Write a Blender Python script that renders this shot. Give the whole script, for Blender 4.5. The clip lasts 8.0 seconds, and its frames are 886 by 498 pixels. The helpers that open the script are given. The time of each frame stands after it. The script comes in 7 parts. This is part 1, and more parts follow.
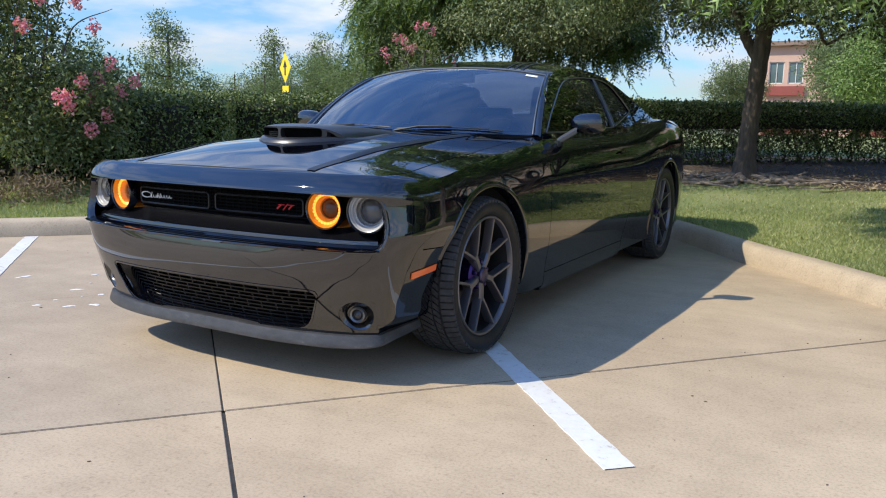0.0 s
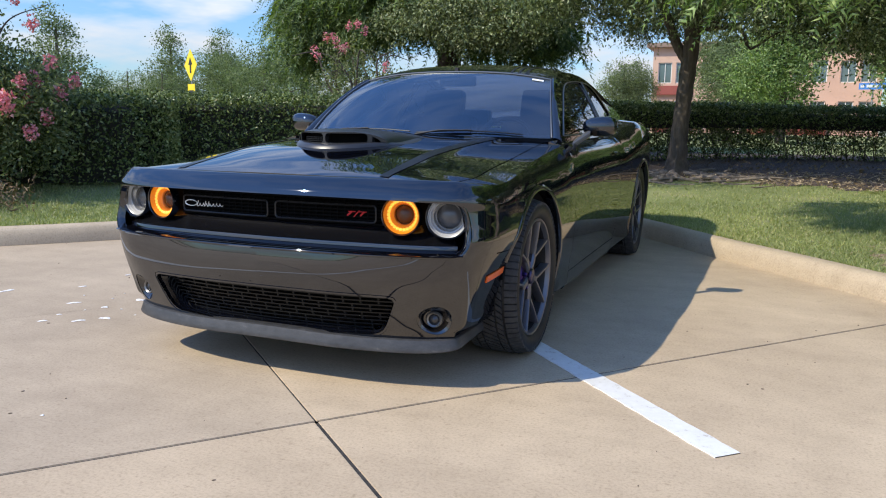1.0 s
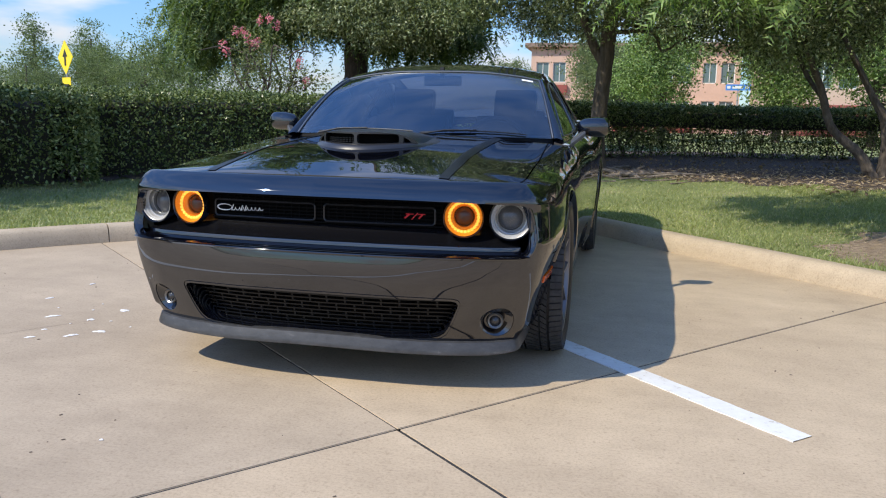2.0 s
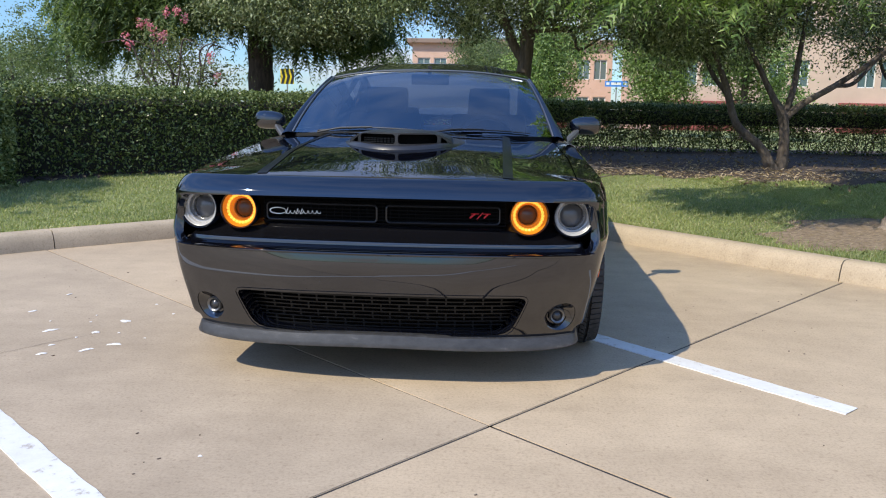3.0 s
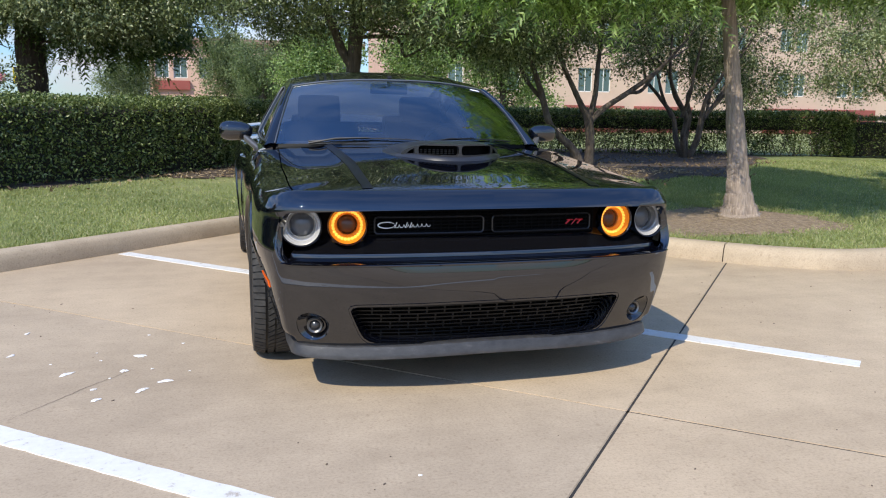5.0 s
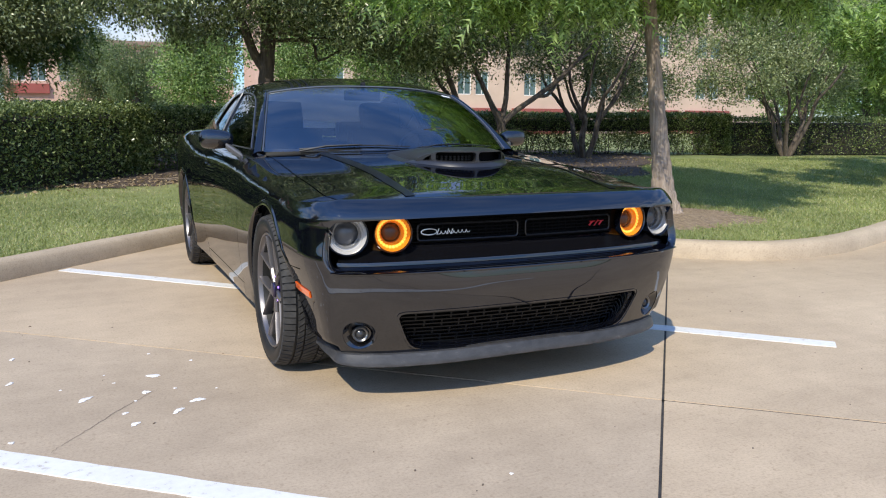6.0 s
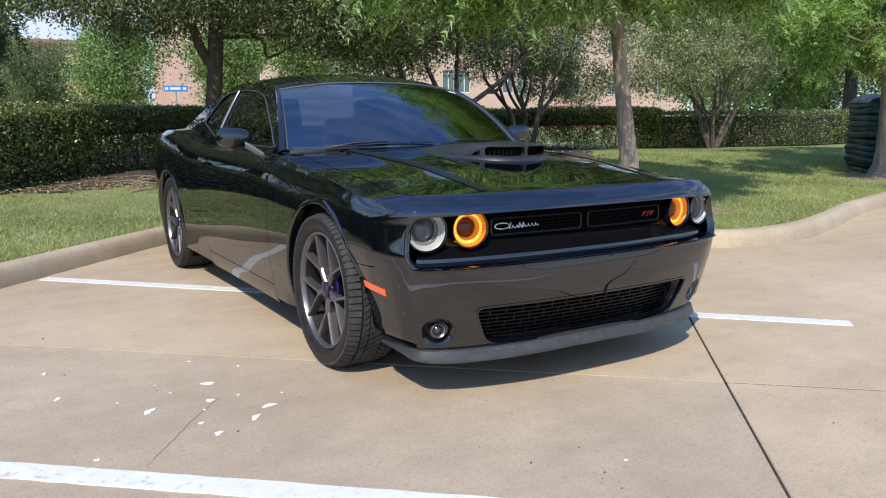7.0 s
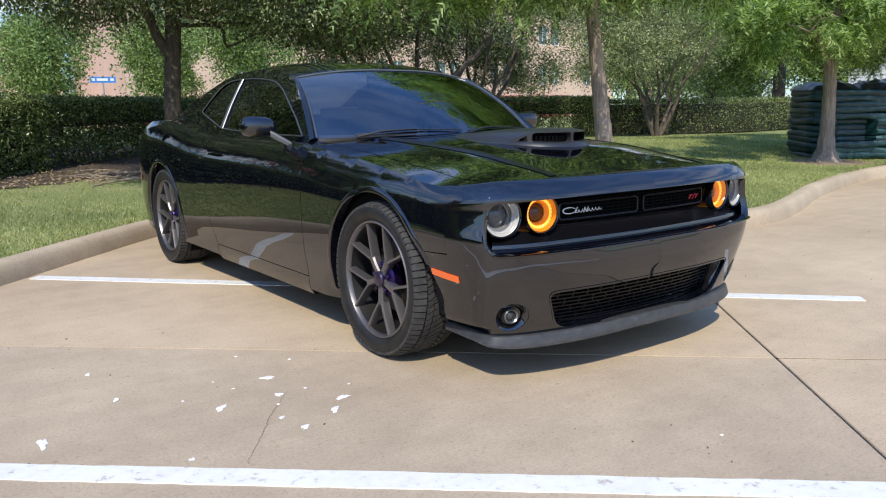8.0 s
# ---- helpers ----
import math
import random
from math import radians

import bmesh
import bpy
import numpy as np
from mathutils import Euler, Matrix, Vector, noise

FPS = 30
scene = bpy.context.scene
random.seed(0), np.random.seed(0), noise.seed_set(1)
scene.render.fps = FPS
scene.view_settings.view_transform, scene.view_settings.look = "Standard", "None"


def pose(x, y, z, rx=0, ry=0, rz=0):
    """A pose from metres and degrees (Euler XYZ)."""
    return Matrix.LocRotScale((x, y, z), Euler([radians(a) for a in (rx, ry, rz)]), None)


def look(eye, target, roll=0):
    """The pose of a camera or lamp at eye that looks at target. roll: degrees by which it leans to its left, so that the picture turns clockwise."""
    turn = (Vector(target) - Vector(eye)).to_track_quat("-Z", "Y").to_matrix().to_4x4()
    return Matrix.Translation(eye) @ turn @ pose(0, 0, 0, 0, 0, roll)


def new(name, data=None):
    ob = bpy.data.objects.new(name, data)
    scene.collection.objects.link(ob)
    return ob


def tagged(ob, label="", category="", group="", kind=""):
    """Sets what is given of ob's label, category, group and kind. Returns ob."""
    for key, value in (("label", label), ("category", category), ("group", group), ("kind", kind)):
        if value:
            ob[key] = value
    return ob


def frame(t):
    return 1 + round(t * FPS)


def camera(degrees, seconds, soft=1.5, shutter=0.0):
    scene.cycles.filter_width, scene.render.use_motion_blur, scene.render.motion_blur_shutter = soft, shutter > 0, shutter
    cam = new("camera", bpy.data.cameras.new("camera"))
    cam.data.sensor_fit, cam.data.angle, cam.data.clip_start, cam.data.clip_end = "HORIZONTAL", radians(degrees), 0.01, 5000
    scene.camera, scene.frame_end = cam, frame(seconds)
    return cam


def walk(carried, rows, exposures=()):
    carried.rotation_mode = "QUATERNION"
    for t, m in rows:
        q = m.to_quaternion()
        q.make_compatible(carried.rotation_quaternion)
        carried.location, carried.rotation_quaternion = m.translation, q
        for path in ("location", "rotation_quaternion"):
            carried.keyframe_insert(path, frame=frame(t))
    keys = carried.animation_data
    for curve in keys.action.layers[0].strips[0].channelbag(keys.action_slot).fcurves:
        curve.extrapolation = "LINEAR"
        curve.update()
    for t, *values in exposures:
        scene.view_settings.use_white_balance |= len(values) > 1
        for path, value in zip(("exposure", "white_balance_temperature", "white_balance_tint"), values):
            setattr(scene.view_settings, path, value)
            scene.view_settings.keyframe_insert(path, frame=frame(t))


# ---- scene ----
cam = camera(59.1, 8.0, 1.1)
PATH = [
    (0, (2.414, -3.035, 1.029), (1.437, -1.321, 0.702), 0.9),
    (0.5, (2.127, -3.23, 1.045), (1.26, -1.458, 0.717), 0.8),
    (1, (1.822, -3.375, 1.05), (1.082, -1.546, 0.722), 0.8),
    (1.5, (1.489, -3.48, 1.052), (0.895, -1.599, 0.724), 1.0),
    (3, (0.443, -3.721, 1.067), (0.31, -1.754, 0.729), 1.0),
    (3.5, (0.064, -3.756, 1.075), (0.088, -1.785, 0.737), 1.0),
    (4, (-0.284, -3.733, 1.082), (-0.099, -1.77, 0.746), 0.9),
    (4.5, (-0.652, -3.731, 1.086), (-0.301, -1.79, 0.755), 0.8),
    (6, (-1.639, -3.537, 1.111), (-0.823, -1.739, 0.794), 0.2),
    (6.5, (-1.935, -3.415, 1.098), (-1.013, -1.669, 0.782), -0.2),
    (7, (-2.199, -3.246, 1.102), (-1.191, -1.549, 0.778), -0.5),
    (7.5, (-2.457, -3.093, 1.108), (-1.372, -1.447, 0.769), -0.7),
    (8, (-2.663, -2.936, 1.09), (-1.507, -1.342, 0.741), -0.9),
]
walk(cam, [(t, look(eye, target, roll)) for t, eye, target, roll in PATH])

# ---- world and sun ----
SUN_TO = Vector((-0.66, -0.70, 0.97)).normalized()
world = bpy.data.worlds.new("sky_world")
scene.world = world
world.use_nodes = True
wn, wl = world.node_tree.nodes, world.node_tree.links
sky = wn.new("ShaderNodeTexSky")
sky.sky_type = 'NISHITA'
sky.sun_disc = False
sky.sun_elevation = math.asin(SUN_TO.z)
sky.sun_rotation = math.atan2(SUN_TO.x, SUN_TO.y)
sky.air_density, sky.dust_density, sky.ozone_density = 0.8, 0.0, 3.0
w_co = wn.new("ShaderNodeTexCoord")
w_map = wn.new("ShaderNodeMapping")
w_map.inputs["Scale"].default_value = (1.6, 1.6, 6.0)
w_noise = wn.new("ShaderNodeTexNoise")
w_noise.inputs["Scale"].default_value = 2.6
w_noise.inputs["Detail"].default_value = 5
w_noise.inputs["Roughness"].default_value = 0.55
w_ramp = wn.new("ShaderNodeValToRGB")
w_ramp.color_ramp.elements[0].position = 0.42
w_ramp.color_ramp.elements[1].position = 0.64
w_mix = wn.new("ShaderNodeMixRGB")
w_mix.inputs["Color2"].default_value = (5.6, 5.6, 5.8, 1)
wl.new(w_co.outputs["Generated"], w_map.inputs["Vector"])
wl.new(w_map.outputs["Vector"], w_noise.inputs["Vector"])
wl.new(w_noise.outputs["Fac"], w_ramp.inputs["Fac"])
w_xyz = wn.new("ShaderNodeSeparateXYZ")
w_low = wn.new("ShaderNodeMapRange")
w_low.inputs["From Min"].default_value, w_low.inputs["From Max"].default_value = 0.12, 0.6
w_low.inputs["To Min"].default_value, w_low.inputs["To Max"].default_value = 0.95, 0.05
w_amount = wn.new("ShaderNodeMath")
w_amount.operation = 'MULTIPLY'
wl.new(w_co.outputs["Generated"], w_xyz.inputs["Vector"])
wl.new(w_xyz.outputs["Z"], w_low.inputs["Value"])
wl.new(w_ramp.outputs["Color"], w_amount.inputs[0])
wl.new(w_low.outputs["Result"], w_amount.inputs[1])
wl.new(w_amount.outputs["Value"], w_mix.inputs["Fac"])
w_tint = wn.new("ShaderNodeMixRGB")
w_tint.blend_type = 'MULTIPLY'
w_tint.inputs["Fac"].default_value = 1.0
w_deep = wn.new("ShaderNodeValToRGB")
w_deep.color_ramp.elements[0].position, w_deep.color_ramp.elements[0].color = 0.06, (0.75, 0.89, 0.98, 1)
w_deep.color_ramp.elements[1].position, w_deep.color_ramp.elements[1].color = 0.5, (0.50, 0.62, 0.77, 1)
wl.new(w_xyz.outputs["Z"], w_deep.inputs["Fac"])
wl.new(w_deep.outputs["Color"], w_tint.inputs["Color2"])
wl.new(sky.outputs["Color"], w_tint.inputs["Color1"])
wl.new(w_tint.outputs["Color"], w_mix.inputs["Color1"])
w_haze = wn.new("ShaderNodeMapRange")
w_haze.inputs["From Min"].default_value, w_haze.inputs["From Max"].default_value = 0.0, 0.7
w_haze.inputs["To Min"].default_value, w_haze.inputs["To Max"].default_value = 0.175, 0.90
w_dim = wn.new("ShaderNodeMixRGB")
w_dim.blend_type = 'MULTIPLY'
w_dim.inputs["Fac"].default_value = 1.0
wl.new(w_xyz.outputs["Z"], w_haze.inputs["Value"])
wl.new(w_mix.outputs["Color"], w_dim.inputs["Color1"])
wl.new(w_haze.outputs["Result"], w_dim.inputs["Color2"])
wl.new(w_dim.outputs["Color"], wn["Background"].inputs["Color"])
wn["Background"].inputs["Strength"].default_value = 0.25
sun = new("sun", bpy.data.lights.new("sun", 'SUN'))
sun.data.energy, sun.data.angle, sun.data.color = 2.08, radians(0.55), (1.0, 0.92, 0.755)
sun.matrix_world = look((0, 0, 30), Vector((0, 0, 30)) - SUN_TO)
scene.view_settings.exposure = 1.26

# ---- materials ----
def mat(name, color=(0.5, 0.5, 0.5), rough=0.5, metal=0.0, coat=0.0, spec=0.5):
    m = bpy.data.materials.new(name)
    m.use_nodes = True
    b = m.node_tree.nodes["Principled BSDF"]
    b.inputs["Base Color"].default_value = (*color, 1)
    b.inputs["Roughness"].default_value = rough
    b.inputs["Metallic"].default_value = metal
    b.inputs["Coat Weight"].default_value = coat
    b.inputs["Coat Roughness"].default_value = 0.02
    b.inputs["Specular IOR Level"].default_value = spec
    return m


def bsdf(m):
    return m.node_tree.nodes["Principled BSDF"]


def node(m, kind, **values):
    n = m.node_tree.nodes.new(kind)
    for key, value in values.items():
        n.inputs[key].default_value = value
    return n


def link(m, a, b):
    m.node_tree.links.new(a, b)


def coords(m, scale=(1, 1, 1), turn=0.0):
    co = node(m, "ShaderNodeTexCoord")
    mp = node(m, "ShaderNodeMapping", Scale=scale, Rotation=(0, 0, turn))
    link(m, co.outputs["Object"], mp.inputs["Vector"])
    return mp.outputs["Vector"]


def noise_of(m, vec, scale, detail=4, rough=0.55):
    n = node(m, "ShaderNodeTexNoise", Scale=scale, Detail=detail, Roughness=rough)
    link(m, vec, n.inputs["Vector"])
    return n.outputs["Fac"]


def ramp(m, fac, stops):
    r = node(m, "ShaderNodeValToRGB")
    e = r.color_ramp.elements
    e[0].position, e[0].color = stops[0][0], (*stops[0][1], 1)
    e[1].position, e[1].color = stops[-1][0], (*stops[-1][1], 1)
    for p, c in stops[1:-1]:
        k = e.new(p)
        k.color = (*c, 1)
    link(m, fac, r.inputs["Fac"])
    return r.outputs["Color"]


def blend(m, a, b, fac=0.5, mode='MIX'):
    x = m.node_tree.nodes.new("ShaderNodeMixRGB")
    x.blend_type = mode
    for sock, v in (("Color1", a), ("Color2", b), ("Fac", fac)):
        if isinstance(v, (int, float)):
            x.inputs[sock].default_value = v if sock == "Fac" else (v, v, v, 1)
        elif isinstance(v, tuple):
            x.inputs[sock].default_value = (*v, 1)
        else:
            link(m, v, x.inputs[sock])
    return x.outputs["Color"]


def bump(m, height, strength=0.3, distance=0.01):
    n = node(m, "ShaderNodeBump", Strength=strength, Distance=distance)
    link(m, height, n.inputs["Height"])
    link(m, n.outputs["Normal"], bsdf(m).inputs["Normal"])


def base(m, color):
    link(m, color, bsdf(m).inputs["Base Color"])


JOINT_TURN = math.atan2(0.76, 0.65)


def concrete(name, lo, hi, streak=0.25):
    m = mat(name, hi, 0.75)
    v = coords(m)
    big = ramp(m, noise_of(m, v, 0.55, 5, 0.6), [(0.3, lo), (0.72, hi)])
    mid = noise_of(m, v, 5.0, 6, 0.65)
    c = blend(m, big, ramp(m, mid, [(0.3, (0.78, 0.77, 0.76)), (0.65, (1.06, 1.06, 1.06))]), 0.5, 'MULTIPLY')
    broom = noise_of(m, coords(m, (2.0, 190.0, 2.0), -JOINT_TURN + math.pi / 2), 1.0, 3)
    c = blend(m, c, ramp(m, broom, [(0.3, (0.85, 0.85, 0.85)), (0.7, (1.1, 1.1, 1.1))]), streak, 'MULTIPLY')
    drift = noise_of(m, coords(m, (0.35, 4.5, 1.0), -JOINT_TURN + math.pi / 2), 1.0, 5, 0.6)
    c = blend(m, c, ramp(m, drift, [(0.34, (0.86, 0.85, 0.83)), (0.6, (1.04, 1.04, 1.03))]), 0.4, 'MULTIPLY')
    grit = noise_of(m, v, 95.0, 5, 0.75)
    c = blend(m, c, ramp(m, grit, [(0.28, (0.62, 0.60, 0.57)), (0.5, (1, 1, 1)), (0.75, (1.16, 1.16, 1.15))]), 0.75, 'MULTIPLY')
    fleck = noise_of(m, v, 42.0, 3, 0.6)
    c = blend(m, c, ramp(m, fleck, [(0.30, (0.66, 0.63, 0.6)), (0.40, (1, 1, 1)), (0.66, (1, 1, 1)), (0.76, (1.14, 1.14, 1.13))]), 0.6, 'MULTIPLY')
    spots = ramp(m, noise_of(m, v, 17.0, 2), [(0.70, (1, 1, 1)), (0.78, (0.6, 0.55, 0.5))])
    c = blend(m, c, spots, 0.35, 'MULTIPLY')
    base(m, c)
    bump(m, blend(m, grit, broom, 0.5), 0.25, 0.003)
    return m


M_CONCRETE = concrete("broomed_concrete", (0.41, 0.314, 0.21), (0.56, 0.44, 0.30))
M_CONCRETE_OLD = concrete("weathered_concrete", (0.365, 0.286, 0.198), (0.505, 0.402, 0.283))
M_KERB = concrete("kerb_concrete", (0.41, 0.325, 0.225), (0.56, 0.46, 0.33), 0.05)
M_SEAL = mat("joint_sealant", (0.04, 0.035, 0.03), 0.85)
base(M_SEAL, ramp(M_SEAL, noise_of(M_SEAL, coords(M_SEAL), 30.0, 6, 0.7), [(0.35, (0.02, 0.018, 0.017)), (0.6, (0.045, 0.04, 0.035)), (0.78, (0.12, 0.10, 0.08))]))

M_LINE = mat("worn_white_paint", (0.8, 0.8, 0.78), 0.55)
_v = coords(M_LINE)
_wear = ramp(M_LINE, noise_of(M_LINE, _v, 22.0, 8, 0.7), [(0.33, (0.42, 0.36, 0.29)), (0.42, (0.72, 0.71, 0.68)), (0.8, (0.82, 0.82, 0.80))])
base(M_LINE, blend(M_LINE, _wear, ramp(M_LINE, noise_of(M_LINE, _v, 3.0, 4), [(0.3, (0.85, 0.84, 0.82)), (0.7, (1, 1, 1))]), 0.8, 'MULTIPLY'))
bump(M_LINE, noise_of(M_LINE, _v, 120.0, 3), 0.2, 0.002)

M_SOIL = mat("mulch_soil", (0.1, 0.07, 0.05), 0.95)
_v = coords(M_SOIL)
base(M_SOIL, ramp(M_SOIL, noise_of(M_SOIL, _v, 26.0, 8, 0.75), [(0.25, (0.024, 0.017, 0.012)), (0.52, (0.078, 0.056, 0.043)), (0.74, (0.21, 0.165, 0.13))]))
bump(M_SOIL, noise_of(M_SOIL, _v, 35.0, 6, 0.7), 0.8, 0.03)

M_LAWN = mat("lawn", (0.1, 0.17, 0.04), 0.95, spec=0.15)
_v = coords(M_LAWN)
_a = ramp(M_LAWN, noise_of(M_LAWN, _v, 0.9, 5, 0.6), [(0.3, (0.21, 0.25, 0.10)), (0.55, (0.29, 0.33, 0.14)), (0.75, (0.41, 0.39, 0.22))])
_b = ramp(M_LAWN, noise_of(M_LAWN, _v, 60.0, 5, 0.7), [(0.25, (0.45, 0.45, 0.42)), (0.7, (1.25, 1.25, 1.2))])
base(M_LAWN, blend(M_LAWN, _a, _b, 0.75, 'MULTIPLY'))
bump(M_LAWN, noise_of(M_LAWN, _v, 90.0, 4, 0.7), 0.8, 0.03)

M_FIELD = mat("far_ground", (0.14, 0.16, 0.07), 0.95)
_v = coords(M_FIELD)
base(M_FIELD, ramp(M_FIELD, noise_of(M_FIELD, _v, 0.12, 6, 0.6), [(0.35, (0.09, 0.13, 0.04)), (0.6, (0.2, 0.19, 0.10))]))


def foliage(name, dark, light, warm=None, gloss=0.45, through_light=0.45):
    m = bpy.data.materials.new(name)
    m.use_nodes = True
    b = bsdf(m)
    b.inputs["Roughness"].default_value = gloss
    b.inputs["Specular IOR Level"].default_value = 0.4
    geo = node(m, "ShaderNodeNewGeometry")
    stops = [(0.0, dark), (0.75, light), (1.0, warm or light)]
    c = ramp(m, geo.outputs["Random Per Island"], stops)
    patch = ramp(m, noise_of(m, coords(m), 0.9, 3), [(0.3, (0.72, 0.75, 0.7)), (0.7, (1.2, 1.18, 1.1))])
    c = blend(m, c, patch, 0.8, 'MULTIPLY')
    base(m, c)
    tr = node(m, "ShaderNodeBsdfTranslucent")
    link(m, blend(m, c, (0.95, 1.0, 0.42), 1.0, 'MULTIPLY'), tr.inputs["Color"])
    mx = node(m, "ShaderNodeMixShader", Fac=through_light)
    link(m, b.outputs["BSDF"], mx.inputs[1])
    link(m, tr.outputs["BSDF"], mx.inputs[2])
    link(m, mx.outputs["Shader"], m.node_tree.nodes["Material Output"].inputs["Surface"])
    return m


M_OAK = foliage("live_oak_leaves", (0.03, 0.05, 0.018), (0.27, 0.33, 0.15), (0.60, 0.64, 0.42), 0.28, 0.27)
# paler copy of the oak leaves: sunlight put into the colour
M_OAK_SUNLIT = foliage("oak_leaves_sunlit_tone", (0.09, 0.12, 0.05), (0.36, 0.41, 0.22), (0.62, 0.66, 0.44), 0.32, 0.33)
M_CYPRESS_DARK = foliage("dark_cypress_needles", (0.05, 0.09, 0.035), (0.19, 0.27, 0.10), (0.27, 0.36, 0.15))
M_CYPRESS = foliage("bright_cypress_needles", (0.07, 0.13, 0.045), (0.46, 0.63, 0.26), (0.68, 0.83, 0.42), 0.42, 0.6)
M_STREET = foliage("street_tree_leaves", (0.07, 0.115, 0.04), (0.33, 0.45, 0.18), (0.54, 0.64, 0.34), 0.5, 0.5)
M_MYRTLE = foliage("crape_myrtle_leaves", (0.075, 0.10, 0.042), (0.29, 0.35, 0.165), (0.42, 0.43, 0.25))
M_HEDGE = foliage("holly_hedge_leaves", (0.03, 0.05, 0.016), (0.215, 0.275, 0.10), (0.42, 0.46, 0.23), 0.27, 0.28)
# leaf colour lightened to stand for distance haze
M_FAR = foliage("hazed_distant_foliage", (0.08, 0.11, 0.06), (0.24, 0.30, 0.16), (0.27, 0.32, 0.19), 0.7)
M_PINK = foliage("pink_blossom", (0.72, 0.20, 0.31), (0.85, 0.36, 0.46), (0.92, 0.56, 0.63), 0.7, 0.3)
M_GRASS = foliage("grass_blades", (0.25, 0.30, 0.115), (0.40, 0.44, 0.19), (0.58, 0.52, 0.33), 0.55, 0.4)
# shade among the hedge's inner twigs, put into one near-black colour
M_TWIG_SHADE = mat("hedge_twig_shade", (0.03, 0.028, 0.018), 0.95)
M_DRY = foliage("dry_shrub", (0.16, 0.11, 0.07), (0.28, 0.2, 0.13), (0.33, 0.26, 0.17), 0.8, 0.2)


def bark(name, dark, light, scale=(14, 14, 3)):
    m = mat(name, light, 0.9)
    v = coords(m, scale)
    f = noise_of(m, v, 1.6, 8, 0.7)
    c = ramp(m, f, [(0.3, dark), (0.55, tuple((a + b) / 2 for a, b in zip(dark, light))), (0.72, light)])
    base(m, blend(m, c, ramp(m, noise_of(m, coords(m), 2.5, 3), [(0.3, (0.7, 0.7, 0.7)), (0.7, (1.15, 1.1, 1.05))]), 0.7, 'MULTIPLY'))
    bump(m, f, 0.9, 0.03)
    return m


M_BARK_OAK = bark("oak_bark", (0.05, 0.04, 0.032), (0.17, 0.135, 0.105))
M_BARK_PALE = bark("cypress_bark", (0.19, 0.15, 0.12), (0.60, 0.50, 0.42), (30, 30, 1.6))
M_BARK_MYRTLE = bark("myrtle_bark", (0.045, 0.035, 0.028), (0.20, 0.165, 0.135), (9, 9, 3))

# car
M_PAINT = mat("gloss_black_paint", (0.004, 0.0042, 0.005), 0.4, 0.0, 1.0, 0.0)
bsdf(M_PAINT).inputs["Coat IOR"].default_value = 1.88
_v = coords(M_PAINT)
_dust = ramp(M_PAINT, noise_of(M_PAINT, _v, 6.0, 8, 0.7), [(0.4, (0.0016, 0.002, 0.0042)), (0.85, (0.005, 0.0054, 0.0075))])
base(M_PAINT, _dust)
bump(M_PAINT, noise_of(M_PAINT, _v, 2.2, 1), 0.015, 0.02)
# dark colour of the hood's painted crease shade and the roof's thin lines
M_DARK_LINE = mat("satin_black_line", (0.006, 0.006, 0.007), 0.3, spec=0.22)
M_DIM = mat("dim_grille_trim", (0.05, 0.05, 0.052), 0.3, 0.8)
M_PLASTIC = mat("textured_black_plastic", (0.014, 0.014, 0.015), 0.5)
bump(M_PLASTIC, noise_of(M_PLASTIC, coords(M_PLASTIC), 350.0, 2), 0.15, 0.001)
M_LIP = mat("dusty_black_plastic", (0.035, 0.035, 0.037), 0.42)
_v = coords(M_LIP)
base(M_LIP, ramp(M_LIP, noise_of(M_LIP, coords(M_LIP, (1, 1, 2)), 16.0, 8, 0.75), [(0.35, (0.026, 0.026, 0.028)), (0.6, (0.05, 0.05, 0.052)), (0.78, (0.16, 0.155, 0.15))]))
M_GRILLE = mat("grille_black_plastic", (0.006, 0.006, 0.0065), 0.35, spec=0.32)
M_FOG = mat("fog_lamp_glass", (0.06, 0.06, 0.062), 0.15, 0.4)
M_DARK = mat("inner_black", (0.004, 0.004, 0.004), 0.9, spec=0.1)
M_RUBBER = mat("tyre_rubber", (0.01, 0.01, 0.01), 0.5, spec=0.3)
_v = coords(M_RUBBER)
base(M_RUBBER, ramp(M_RUBBER, noise_of(M_RUBBER, _v, 14.0, 6, 0.7), [(0.35, (0.010, 0.010, 0.0105)), (0.75, (0.026, 0.0255, 0.025))]))
bump(M_RUBBER, noise_of(M_RUBBER, _v, 160.0, 2), 0.15, 0.001)
M_TREAD = mat("dusty_tread", (0.09, 0.085, 0.078), 0.85)
base(M_TREAD, ramp(M_TREAD, noise_of(M_TREAD, coords(M_TREAD), 22.0, 6, 0.7), [(0.3, (0.018, 0.018, 0.0185)), (0.7, (0.055, 0.054, 0.053))]))
M_RIM = mat("bronze_grey_wheel", (0.17, 0.162, 0.168), 0.36, 0.75)
M_BARREL = mat("dark_wheel_barrel", (0.012, 0.012, 0.012), 0.5, 0.2)
M_PURPLE = mat("purple_anodised_metal", (0.045, 0.026, 0.125), 0.28, 0.9)
M_CAP = mat("violet_grey_cap", (0.07, 0.06, 0.11), 0.3, 0.85)
M_STEEL = mat("brushed_steel", (0.07, 0.068, 0.066), 0.4, 1.0)
M_CHROME = mat("chrome", (0.8, 0.8, 0.8), 0.08, 1.0)
M_SMOKE = mat("smoked_chrome", (0.22, 0.218, 0.215), 0.36, 0.9)
M_PAD = mat("satin_black_pad", (0.02, 0.02, 0.022), 0.33, spec=0.6)
M_WHITE = mat("white_script", (0.8, 0.8, 0.78), 0.3)
M_RED = mat("red_badge", (0.55, 0.02, 0.025), 0.35)
